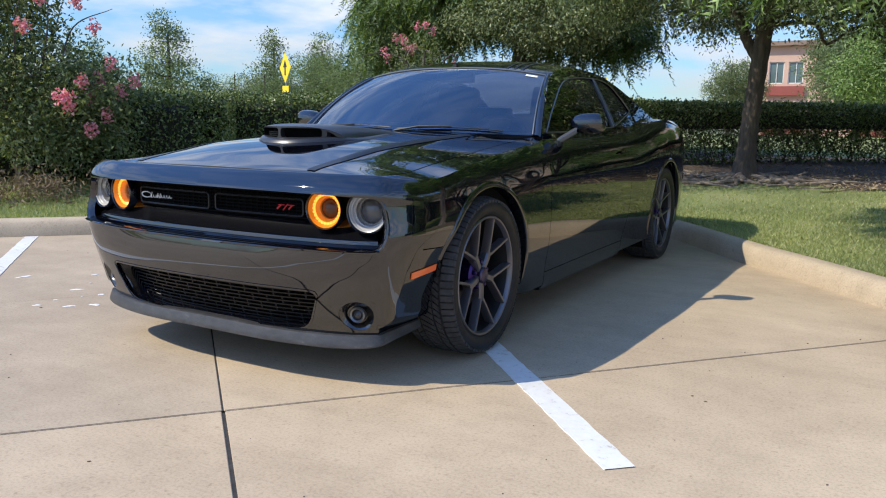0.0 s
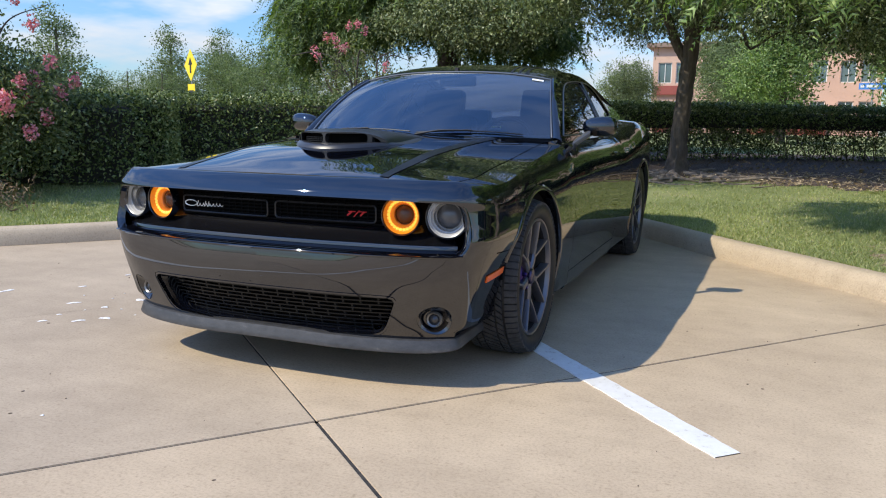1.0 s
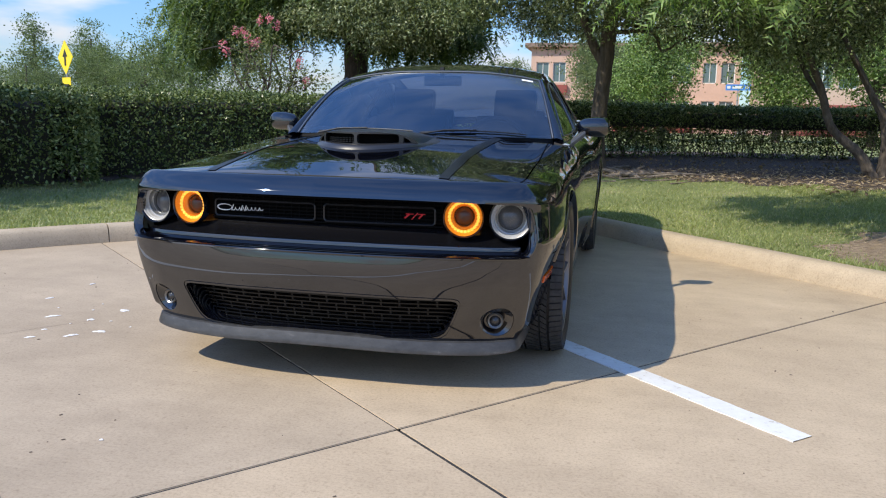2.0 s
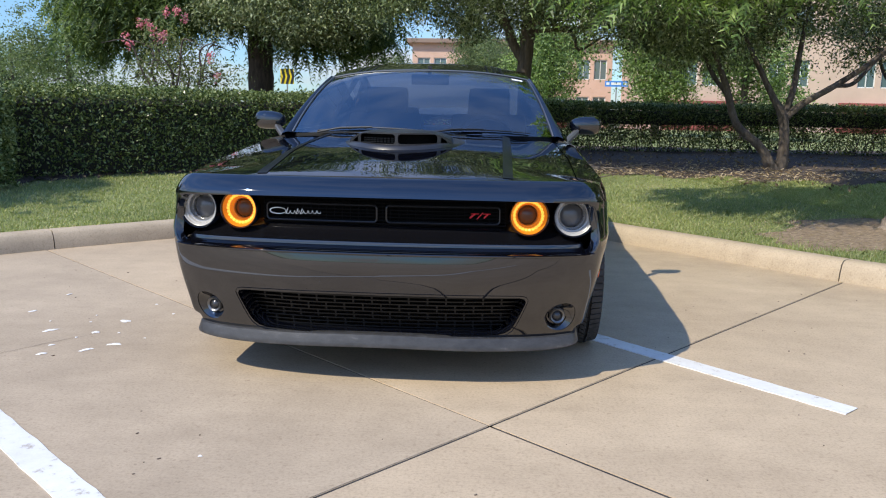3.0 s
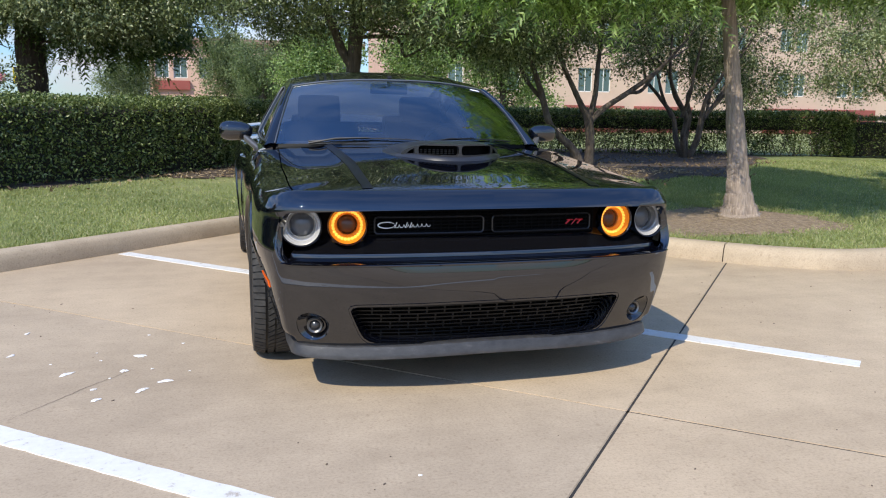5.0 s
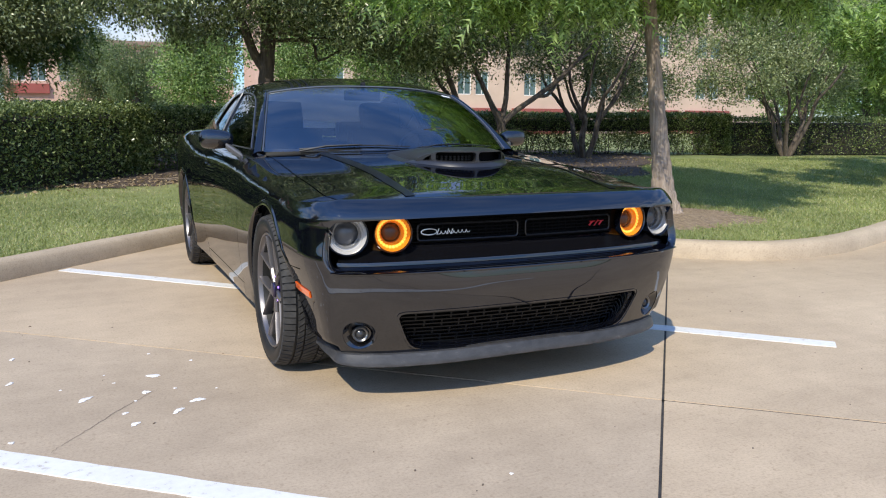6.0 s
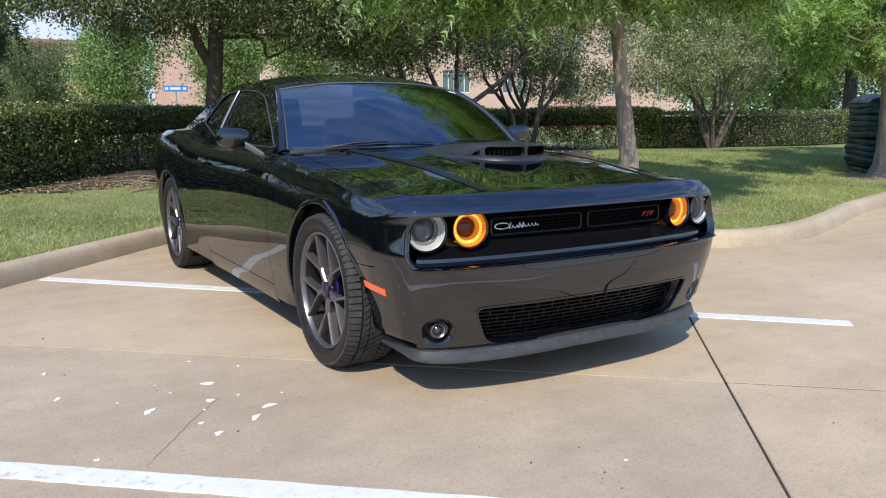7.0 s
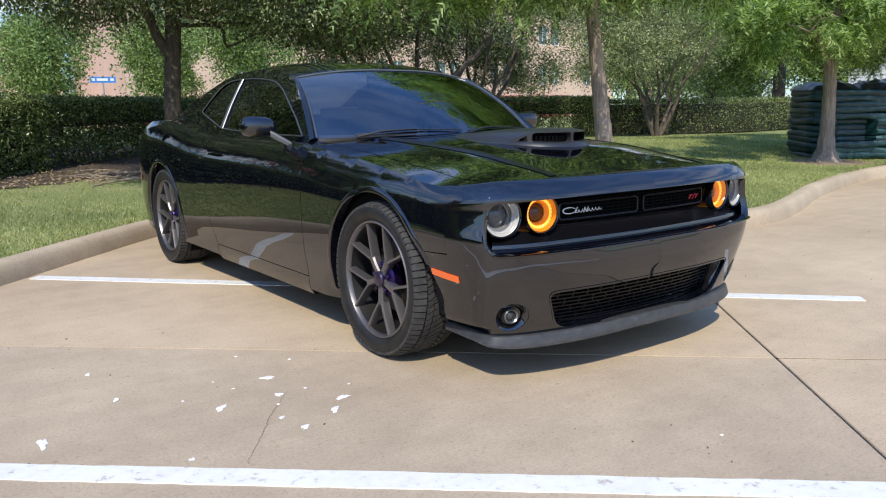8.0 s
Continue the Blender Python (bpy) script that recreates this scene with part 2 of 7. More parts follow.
M_MARKER = mat("orange_side_marker", (0.85, 0.13, 0.01), 0.18, 0, 1.0)
M_TAIL = mat("red_reflector", (0.5, 0.01, 0.01), 0.2, 0, 1.0)
M_CLOTH = mat("dark_upholstery", (0.05, 0.051, 0.055), 0.75)
M_SHELF = mat("gloss_black_shelf", (0.004, 0.004, 0.005), 0.16, spec=0.45)
M_PAPER = mat("white_sticker", (0.85, 0.85, 0.83), 0.5)
M_AMBER = mat("lit_amber_ring", (0.5, 0.17, 0.01), 0.3)
bsdf(M_AMBER).inputs["Emission Color"].default_value = (1.0, 0.33, 0.015, 1)
bsdf(M_AMBER).inputs["Emission Strength"].default_value = 0.12
M_AMBER_LED = mat("amber_led", (0.9, 0.4, 0.05), 0.3)
bsdf(M_AMBER_LED).inputs["Emission Color"].default_value = (1.0, 0.50, 0.07, 1)
bsdf(M_AMBER_LED).inputs["Emission Strength"].default_value = 0.5
M_AMBER_BOWL = mat("amber_reflector_bowl", (0.75, 0.28, 0.04), 0.45, 0.5)
M_AMBER_CORE = mat("smoked_amber_core", (0.06, 0.022, 0.006), 0.15)
M_LAMP_RING = mat("frosted_lamp_ring", (0.50, 0.50, 0.51), 0.3, 0.15)
M_PROJECTOR = mat("grey_projector_glass", (0.10, 0.105, 0.115), 0.12, 0.3)
M_LAMP_BOWL = mat("lamp_bowl", (0.34, 0.34, 0.34), 0.25, 0.6)


def glass(name, tint, rough=0.0, ior=1.5, sheen=(1, 1, 1)):
    m = bpy.data.materials.new(name)
    m.use_nodes = True
    m.node_tree.nodes.remove(bsdf(m))
    tr = node(m, "ShaderNodeBsdfTransparent", Color=(*tint, 1))
    gl = node(m, "ShaderNodeBsdfGlossy", Color=(*sheen, 1), Roughness=rough)
    fr = node(m, "ShaderNodeFresnel", IOR=ior)
    mx = node(m, "ShaderNodeMixShader")
    link(m, fr.outputs["Fac"], mx.inputs["Fac"])
    link(m, tr.outputs["BSDF"], mx.inputs[1])
    link(m, gl.outputs["BSDF"], mx.inputs[2])
    link(m, mx.outputs["Shader"], m.node_tree.nodes["Material Output"].inputs["Surface"])
    return m


M_GLASS = glass("windscreen_glass", (0.72, 0.75, 0.79), 0.0, 2.45, (0.86, 0.94, 1.0))
M_REAR_GLASS = glass("rear_glass", (0.70, 0.74, 0.74), 0.0, 1.5)
# a pale translucent layer mixed thinly into the rear glass
_pale_layer = node(M_REAR_GLASS, "ShaderNodeBsdfTranslucent", Color=(0.72, 0.78, 0.78, 1))
_mx = node(M_REAR_GLASS, "ShaderNodeMixShader", Fac=0.09)
_end = M_REAR_GLASS.node_tree.nodes["Material Output"].inputs["Surface"]
_was = _end.links[0].from_socket
link(M_REAR_GLASS, _was, _mx.inputs[1])
link(M_REAR_GLASS, _pale_layer.outputs["BSDF"], _mx.inputs[2])
link(M_REAR_GLASS, _mx.outputs["Shader"], _end)
M_TINT = glass("tinted_side_glass", (0.10, 0.105, 0.11), 0.0, 1.65)
M_LENS = glass("clear_lens", (0.96, 0.96, 0.96), 0.0, 1.2)

# ---- mesh helpers ----
def finish(name, bm, material, parent=None, label="", smooth=True, sharp=38):
    me = bpy.data.meshes.new(name)
    bm.normal_update()
    for f in bm.faces:
        f.smooth = smooth
    if smooth:
        lim = radians(sharp)
        for e in bm.edges:
            if len(e.link_faces) == 2 and e.calc_face_angle(0.0) > lim:
                e.smooth = False
    bm.to_mesh(me)
    bm.free()
    me.materials.append(material)
    ob = new(name, me)
    if parent:
        ob.parent = parent
    if label:
        tagged(ob, label)
    return ob


part = finish


def face_to(bm, way):
    """Turns a pane's faces so that they look along way."""
    bm.normal_update()
    if sum(f.normal.dot(Vector(way)) for f in bm.faces) < 0:
        bmesh.ops.reverse_faces(bm, faces=bm.faces)
    return bm


def thing(name, label, category, at=(0, 0, 0), turn=0.0, group="", kind=""):
    e = new(name)
    e.matrix_basis = pose(*at, 0, 0, turn)
    return tagged(e, label, category, group, kind)


def raw(name, verts, faces, material, parent=None, smooth=False):
    """A mesh from numpy arrays: verts (n, 3), faces (m, k)."""
    me = bpy.data.meshes.new(name)
    verts, faces = np.asarray(verts, np.float32), np.asarray(faces, np.int32)
    k = faces.shape[1]
    me.vertices.add(len(verts))
    me.vertices.foreach_set("co", verts.ravel())
    me.loops.add(faces.size)
    me.loops.foreach_set("vertex_index", faces.ravel())
    me.polygons.add(len(faces))
    me.polygons.foreach_set("loop_start", np.arange(0, faces.size, k, dtype=np.int32))
    me.polygons.foreach_set("use_smooth", np.full(len(faces), smooth))
    me.update(calc_edges=True)
    me.materials.append(material)
    ob = new(name, me)
    if parent:
        ob.parent = parent
    return ob


def box(bm, lo, hi, m=None, bevel=0.0):
    c = [(a + b) / 2 for a, b in zip(lo, hi)]
    s = [b - a for a, b in zip(lo, hi)]
    r = bmesh.ops.create_cube(bm, size=1, matrix=(m or Matrix()) @ Matrix.LocRotScale(c, None, s))
    if bevel:
        edges = list({e for v in r["verts"] for e in v.link_edges})
        bmesh.ops.bevel(bm, geom=edges, offset=bevel, segments=2, affect='EDGES', profile=0.7)
    return bm


def grid(bm, P, close_u=False, close_v=False):
    """Faces over a grid of points P[i][j]."""
    V = [[bm.verts.new(p) for p in row] for row in P]
    n, k = len(V), len(V[0])
    for i in range(n if close_u else n - 1):
        for j in range(k if close_v else k - 1):
            a, b = V[i][j], V[(i + 1) % n][j]
            c, d = V[(i + 1) % n][(j + 1) % k], V[i][(j + 1) % k]
            if len({a, b, c, d}) == 4:
                bm.faces.new((a, b, c, d))
    return V


def tube(bm, pts, radii, sides=8, cap=True):
    """A round, tapered tube along pts."""
    pts = [Vector(tuple(float(a) for a in p)) for p in pts]
    radii = radii if isinstance(radii, (int, float)) else [float(r) for r in radii]
    if isinstance(radii, (int, float)):
        radii = [radii] * len(pts)
    rows, side = [], None
    for i, p in enumerate(pts):
        t = (pts[min(i + 1, len(pts) - 1)] - pts[max(i - 1, 0)]).normalized()
        if side is None:
            side = t.cross(Vector((0.0123, 0.0321, 1)))
            if side.length < 0.3:
                side = t.cross(Vector((1, 0, 0)))
        side = (side - t * side.dot(t)).normalized()
        up2 = side.cross(t)
        rows.append([p + radii[i] * (math.cos(a) * side + math.sin(a) * up2) for a in (2 * math.pi * j / sides for j in range(sides))])
    V = grid(bm, rows, close_v=True)
    if cap:
        bm.faces.new(V[0][::-1])
        bm.faces.new(V[-1])
    return V


def lathe(bm, profile, steps=64, m=None):
    """Turns a profile of (radius, along) about the local x axis."""
    m = m or Matrix()
    rows = [[m @ Vector((x, r * math.cos(a), r * math.sin(a))) for r, x in profile] for a in (2 * math.pi * i / steps for i in range(steps))]
    return grid(bm, rows, close_u=True)


def pchip(xs, ys):
    """A smooth curve through the points that does not overshoot."""
    xs, ys = np.array(xs, float), np.array(ys, float)
    h, d = np.diff(xs), np.diff(ys) / np.diff(xs)
    m = np.zeros_like(xs)
    for i in range(1, len(xs) - 1):
        if d[i - 1] * d[i] > 0:
            w1, w2 = 2 * h[i] + h[i - 1], h[i] + 2 * h[i - 1]
            m[i] = (w1 + w2) / (w1 / d[i - 1] + w2 / d[i])
    m[0], m[-1] = d[0], d[-1]

    def f(x):
        x = np.clip(np.asarray(x, float), xs[0], xs[-1])
        i = np.clip(np.searchsorted(xs, x, side="right") - 1, 0, len(xs) - 2)
        t = (x - xs[i]) / h[i]
        return ((1 + 2 * t) * (1 - t) ** 2 * ys[i] + t * (1 - t) ** 2 * h[i] * m[i] + t * t * (3 - 2 * t) * ys[i + 1] + t * t * (t - 1) * h[i] * m[i + 1])
    return f


def smooth_line(ctrl, steps=12):
    """A dense Catmull-Rom line through control points of any dimension."""
    c = np.array(ctrl, float)
    c = np.vstack([2 * c[0] - c[1], c, 2 * c[-1] - c[-2]])
    out = []
    for i in range(1, len(c) - 2):
        for t in np.arange(steps) / steps:
            out.append(0.5 * (2 * c[i] + (c[i + 1] - c[i - 1]) * t + (2 * c[i - 1] - 5 * c[i] + 4 * c[i + 1] - c[i + 2]) * t * t + (3 * c[i] - c[i - 1] - 3 * c[i + 1] + c[i + 2]) * t ** 3))
    out.append(c[-2])
    return np.array(out)


def smoothstep(a, b, x):
    t = np.clip((np.asarray(x, float) - a) / (b - a), 0, 1)
    return t * t * (3 - 2 * t)


def inside(poly, pts):
    poly, pts = np.asarray(poly, float), np.asarray(pts, float)
    res = np.zeros(len(pts), bool)
    x, y = pts[:, 0], pts[:, 1]
    for (x0, y0), (x1, y1) in zip(poly, np.roll(poly, -1, 0)):
        if y0 != y1:
            res ^= ((y0 > y) != (y1 > y)) & (x < (x1 - x0) * (y - y0) / (y1 - y0) + x0)
    return res


def densify(poly, step):
    out = []
    for a, b in zip(np.asarray(poly, float), np.roll(np.asarray(poly, float), -1, 0)):
        n = max(1, int(math.ceil(np.linalg.norm(b - a) / step)))
        out += [a + (b - a) * i / n for i in range(n)]
    return np.array(out)


def sheet(bm, outline, holes, step, place, depth=0.012, flip=False):
    """A panel over a flat outline with holes, laid by place(u, v, depth) into space, with edges turned in by depth."""
    from mathutils.geometry import delaunay_2d_cdt
    loops = [densify(p, step) for p in (outline, *holes)]
    verts, edges = [], []
    for lp in loops:
        k = len(verts)
        verts += [tuple(p) for p in lp]
        edges += [(k + i, k + (i + 1) % len(lp)) for i in range(len(lp))]
    border = np.array(verts)
    lo, hi = border.min(0), border.max(0)
    gu, gv = np.meshgrid(np.arange(lo[0] + step / 2, hi[0], step), np.arange(lo[1] + step / 2, hi[1], step))
    gu[::2] += step * 0.25
    cand = np.c_[gu.ravel(), gv.ravel()]
    ok = inside(loops[0], cand)
    for lp in loops[1:]:
        ok &= ~inside(lp, cand)
    cand = cand[ok]
    if len(cand):
        d = np.min(((cand[:, None] - border[None]) ** 2).sum(-1), 1)
        cand = cand[d > (0.55 * step) ** 2]
    allv = [Vector(v) for v in verts] + [Vector(c) for c in cand]
    ov, _, of, _, _, _ = delaunay_2d_cdt(allv, edges, [], 0, 1e-6)
    cen = np.array([[sum(ov[i][k] for i in f) / len(f) for k in (0, 1)] for f in of])
    ok = inside(loops[0], cen)
    for lp in loops[1:]:
        ok &= ~inside(lp, cen)
    tris = [f for f, k in zip(of, ok) if k]
    B = {}

    def vert(i):
        if i not in B:
            B[i] = bm.verts.new(place(ov[i][0], ov[i][1], 0.0))
        return B[i]
    count = {}
    for f in tris:
        try:
            bm.faces.new([vert(i) for i in (f[::-1] if flip else f)])
        except ValueError:
            continue
        for a, b in zip(f, f[1:] + f[:1] if isinstance(f, list) else (*f[1:], f[0])):
            key = (min(a, b), max(a, b))
            count[key] = count.get(key, 0) + 1
    if depth:
        D = {}
        for (a, b), n in count.items():
            if n == 1:
                for i in (a, b):
                    if i not in D:
                        D[i] = bm.verts.new(place(ov[i][0], ov[i][1], depth))
                try:
                    bm.faces.new((B[a], B[b], D[b], D[a]))
                except ValueError:
                    pass
    return bm


def rounded(x0, y0, x1, y1, r, n=5):
    """A rectangle outline with rounded corners."""
    out = []
    for cx, cy, a0 in ((x1 - r, y1 - r, 0), (x0 + r, y1 - r, 90), (x0 + r, y0 + r, 180), (x1 - r, y0 + r, 270)):
        out += [(cx + r * math.cos(radians(a0 + 90 * i / n)), cy + r * math.sin(radians(a0 + 90 * i / n))) for i in range(n + 1)]
    return out


# ---- ground, slabs, kerb, lawn ----
KERB = smooth_line([(-30, -27.5), (-16, -12.6), (-8, -3.6), (-4.0, 0.72), (-3.05, 1.83), (-2.0, 2.9), (-0.9, 4.03), (-0.35, 4.5), (0.05, 4.62), (0.45, 4.4), (1.0, 3.75),
                    (1.5, 3.1), (2.1, 2.42), (2.77, 1.64), (3.15, 1.32), (3.6, 1.12), (4.3, 1.16), (5.2, 1.45), (6.4, 1.92), (8.0, 2.38), (10, 2.75), (12, 2.75), (14, 2.4), (22, 0.6), (45, -5)], 8)
# height of the kerb: it drops a little round the right-hand nose


def kerb_dist_exact(p):
    """Metres from each point behind the kerb's line (positive: on the lawn)."""
    p = np.atleast_2d(np.asarray(p, float))
    a, b = KERB[:-1], KERB[1:]
    best = np.full(len(p), 1e9)
    sign = np.ones(len(p))
    for q0, q1 in zip(a, b):
        d = q1 - q0
        t = np.clip(((p - q0) @ d) / (d @ d), 0, 1)
        off = p - (q0 + t[:, None] * d)
        r = np.hypot(off[:, 0], off[:, 1])
        cross = d[0] * off[:, 1] - d[1] * off[:, 0]
        closer = r < best - 1e-9
        best[closer] = r[closer]
        sign[closer] = np.sign(cross[closer])
    return best * sign


_gx, _gy = np.arange(-18, 30, 0.15), np.arange(-14, 22, 0.15)
_gd = kerb_dist_exact(np.stack(np.meshgrid(_gx, _gy, indexing="ij"), -1).reshape(-1, 2)).reshape(len(_gx), len(_gy))


def kerb_dist(p):
    """The same, looked up quickly near the car."""
    p = np.atleast_2d(np.asarray(p, float))
    u, v = (p[:, 0] - _gx[0]) / 0.15, (p[:, 1] - _gy[0]) / 0.15
    near = (u > 0) & (v > 0) & (u < len(_gx) - 1.01) & (v < len(_gy) - 1.01)
    res = np.empty(len(p))
    i, j = u[near].astype(int), v[near].astype(int)
    a, b = u[near] - i, v[near] - j
    res[near] = (1 - a) * (1 - b) * _gd[i, j] + a * (1 - b) * _gd[i + 1, j] + (1 - a) * b * _gd[i, j + 1] + a * b * _gd[i + 1, j + 1]
    if not near.all():
        res[~near] = kerb_dist_exact(p[~near])
    return res


def lawn_z(x, y):
    """The height of the lawn, which rises gently from the kerb to the hedges."""
    d = kerb_dist(np.c_[np.ravel(x), np.ravel(y)])
    return (0.135 + 0.27 * smoothstep(0.1, 5.5, d) + 0.012 * np.sin(1.3 * np.ravel(x)) * np.cos(1.1 * np.ravel(y)) * smoothstep(0.5, 2, d))


bm = bmesh.new()
bmesh.ops.create_grid(bm, x_segments=24, y_segments=24, size=1500)
bmesh.ops.translate(bm, verts=bm.verts, vec=(0, 0, -0.30))
ground = tagged(finish("ground", bm, M_FIELD), "flat green and tan land reaching the horizon", "ground", kind="structure")

U = Vector((0.65, 0.76, 0)).normalized()      # along the wide sealed joint
W = Vector((0.745, -0.667, 0)).normalized()   # along the fine sawn joint
CROSS = Vector((0.443, -1.129, 0))
road = thing("road", "tan broom-finished concrete parking lot of four slabs", "parking lot", kind="structure")


def slab(u0, u1, w0, w1, material=M_CONCRETE):
    bm = bmesh.new()
    c = [CROSS + U * u + W * w for u, w in ((u0, w0), (u1, w0), (u1, w1), (u0, w1))]
    top = [bm.verts.new((p.x, p.y, 0.0)) for p in c]
    low = [bm.verts.new((p.x, p.y, -0.12)) for p in c]
    bm.faces.new(top)
    for i in range(4):
        bm.faces.new((top[i], low[i], low[(i + 1) % 4], top[(i + 1) % 4]))
    bmesh.ops.recalc_face_normals(bm, faces=bm.faces)
    bmesh.ops.bevel(bm, geom=[e for e in bm.edges if all(v.co.z > -0.01 for v in e.verts)], offset=0.0025, segments=2, affect='EDGES')
    return part("slab", bm, material, road, smooth=False)


FAR = 60
slab(0.0060, FAR, 0.0050, FAR)
slab(0.0030, FAR, -FAR, -0.0050)
slab(-FAR, -0.0060, 0.0050, FAR)
slab(-FAR, -0.0030, -FAR, -0.0050, M_CONCRETE_OLD)
bm = bmesh.new()
for a, b, side in ((CROSS - U * FAR, CROSS + U * FAR, W * 0.012), (CROSS - W * FAR, CROSS + W * FAR, U * 0.010)):
    vs = [bm.verts.new((p.x, p.y, -0.003)) for p in (a - side, b - side, b + side, a + side)]
    bm.faces.new(vs)
part("joint_sealant", bm, M_SEAL, road, "black joint sealant")

# painted stall lines, 4 mm of paint
for p, q in (((1.79, -0.845), (-1.85, 2.985)), ((1.60, -3.73), (-3.82, 0.90))):
    p, q = Vector((*p, 0)), Vector((*q, 0))
    d = (q - p).normalized()
    s = Vector((-d.y, d.x, 0)) * 0.052
    bm = bmesh.new()
    rnd = random.Random(4)
    n = 120
    rows = []
    for i in range(n + 1):
        c = p.lerp(q, i / n)
        k1, k2 = 1 + rnd.uniform(-0.05, 0.05), 1 + rnd.uniform(-0.05, 0.05)
        rows.append([c - s * k1 * 1.01, c - s * k1 + Vector((0, 0, 0.004)), c + s * k2 + Vector((0, 0, 0.004)), c + s * k2 * 1.01])
    grid(bm, rows)
    bmesh.ops.recalc_face_normals(bm, faces=bm.faces)
    tagged(finish("stall_line", bm, M_LINE, smooth=False), "worn white painted parking stall line", "road marking", "stall lines", "structure")

# kerb: sections between expansion joints
kd = np.gradient(KERB, axis=0)
kd /= np.linalg.norm(kd, axis=1)[:, None]
kn = np.c_[-kd[:, 1], kd[:, 0]]
ks = np.r_[0, np.cumsum(np.linalg.norm(np.diff(KERB, axis=0), axis=1))]
KPROF = [(0.0, -0.1), (0.0, 0.0), (0.012, 0.07), (0.028, 0.115), (0.05, 0.136), (0.08, 0.142), (0.15, 0.143), (0.168, 0.135), (0.172, -0.1)]


def kerb_at(s, off):
    x, y = np.interp(s, ks, KERB[:, 0]), np.interp(s, ks, KERB[:, 1])
    nx, ny = np.interp(s, ks, kn[:, 0]), np.interp(s, ks, kn[:, 1])
    return x + nx * off, y + ny * off


def kerb_s(x, y):
    return ks[np.argmin(((KERB - (x, y)) ** 2).sum(1))]


kerb = thing("kerb", "weathered tan concrete kerb in cast sections round the lawn", "kerb", kind="structure")
cuts = sorted([ks[0], kerb_s(-8, -3.6), kerb_s(-2.92, 1.9), kerb_s(2.78, 1.63), kerb_s(10, 2.75), ks[-1]])
for a, b in zip(cuts, cuts[1:]):
    bm = bmesh.new()
    n = max(8, int((b - a) / 0.08))
    rows = []
    for i in range(n + 1):
        s = a + 0.004 + (b - a - 0.008) * i / n
        wob = 0.006 * noise.noise(Vector((s * 1.7, 3.1, 0)))
        rows.append([(*kerb_at(s, o + wob), z) for o, z in KPROF])
    V = grid(bm, rows)
    bm.faces.new(V[0]); bm.faces.new(V[-1][::-1])
    bmesh.ops.recalc_face_normals(bm, faces=bm.faces)
    part("kerb_section", bm, M_KERB, kerb, sharp=60)

# lawn sheet behind the kerb, and the mulch bed under the hedges
S = np.concatenate([np.linspace(kerb_s(-16, -12.6), kerb_s(-4, 0.72), 40, endpoint=False), np.linspace(kerb_s(-4, 0.72), kerb_s(8, 2.38), 150, endpoint=False), np.linspace(kerb_s(8, 2.38), ks[-1], 40)])
rows = []
for s in S:
    p0 = np.array(kerb_at(s, 0.168))
    away = np.array((p0[0] * 2.6 + 0.5, 46.0 + 0.4 * p0[1]))
    row = []
    for t in np.concatenate([np.linspace(0, 0.16, 22), np.linspace(0.18, 1, 20)]):
        p = p0 * (1 - t) + away * t
        row.append((p[0], p[1]))
    rows.append(row)
flat = np.array(rows).reshape(-1, 2)
zz = lawn_z(flat[:, 0], flat[:, 1]).reshape(len(rows), -1)
bm = bmesh.new()
grid(bm, [[(x, y, z) for (x, y), z in zip(r, zr)] for r, zr in zip(rows, zz)])
bmesh.ops.recalc_face_normals(bm, faces=bm.faces)
lawn = tagged(finish("lawn", bm, M_LAWN), "mown green lawn rising gently from the kerb", "lawn", kind="structure")

# ---- the car: front axle at y = 0, nose towards -y ----
car = thing("car", "gloss black two-door muscle coupe with lit amber ring lights", "car")
R_TYRE, WHEELBASE = 0.352, 2.946

# plan of the widest line, from the middle of the nose round the side to the middle of the tail
PLAN = smooth_line([(0, -0.845), (0.25, -0.838), (0.45, -0.822), (0.62, -0.80), (0.75, -0.768), (0.845, -0.712), (0.894, -0.62), (0.914, -0.50), (0.922, -0.35), (0.926, -0.2), (0.93, 0.0), (0.932, 0.25), (0.935, 0.7), (0.932, 1.4),
                    (0.935, 2.0), (0.95, 2.5), (0.96, 2.9), (0.952, 3.3), (0.915, 3.6), (0.84, 3.85), (0.70, 3.97), (0.4, 4.03), (0, 4.05)], 20)
PS = np.r_[0, np.cumsum(np.linalg.norm(np.diff(PLAN, axis=0), axis=1))]
_d = np.gradient(PLAN, axis=0)
_d /= np.linalg.norm(_d, axis=1)[:, None]
PN = np.c_[_d[:, 1], -_d[:, 0]]
PN[0], PN[-1] = (0, -1), (0, 1)


def plan(s):
    """Place and outward normal at s along the plan's line."""
    a = abs(s)
    x, y = np.interp(a, PS, PLAN[:, 0]), np.interp(a, PS, PLAN[:, 1])
    nx, ny = np.interp(a, PS, PN[:, 0]), np.interp(a, PS, PN[:, 1])
    k = -1 if s < 0 else 1
    return k * x, y, k * nx, ny


def s_at_y(y):
    return float(np.interp(y, PLAN[:-1, 1], PS[:-1]))


def s_at_x(x):
    k = np.argmax(PLAN[:, 0] > 0.86)
    return math.copysign(float(np.interp(abs(x), PLAN[:k, 0], PS[:k])), x)


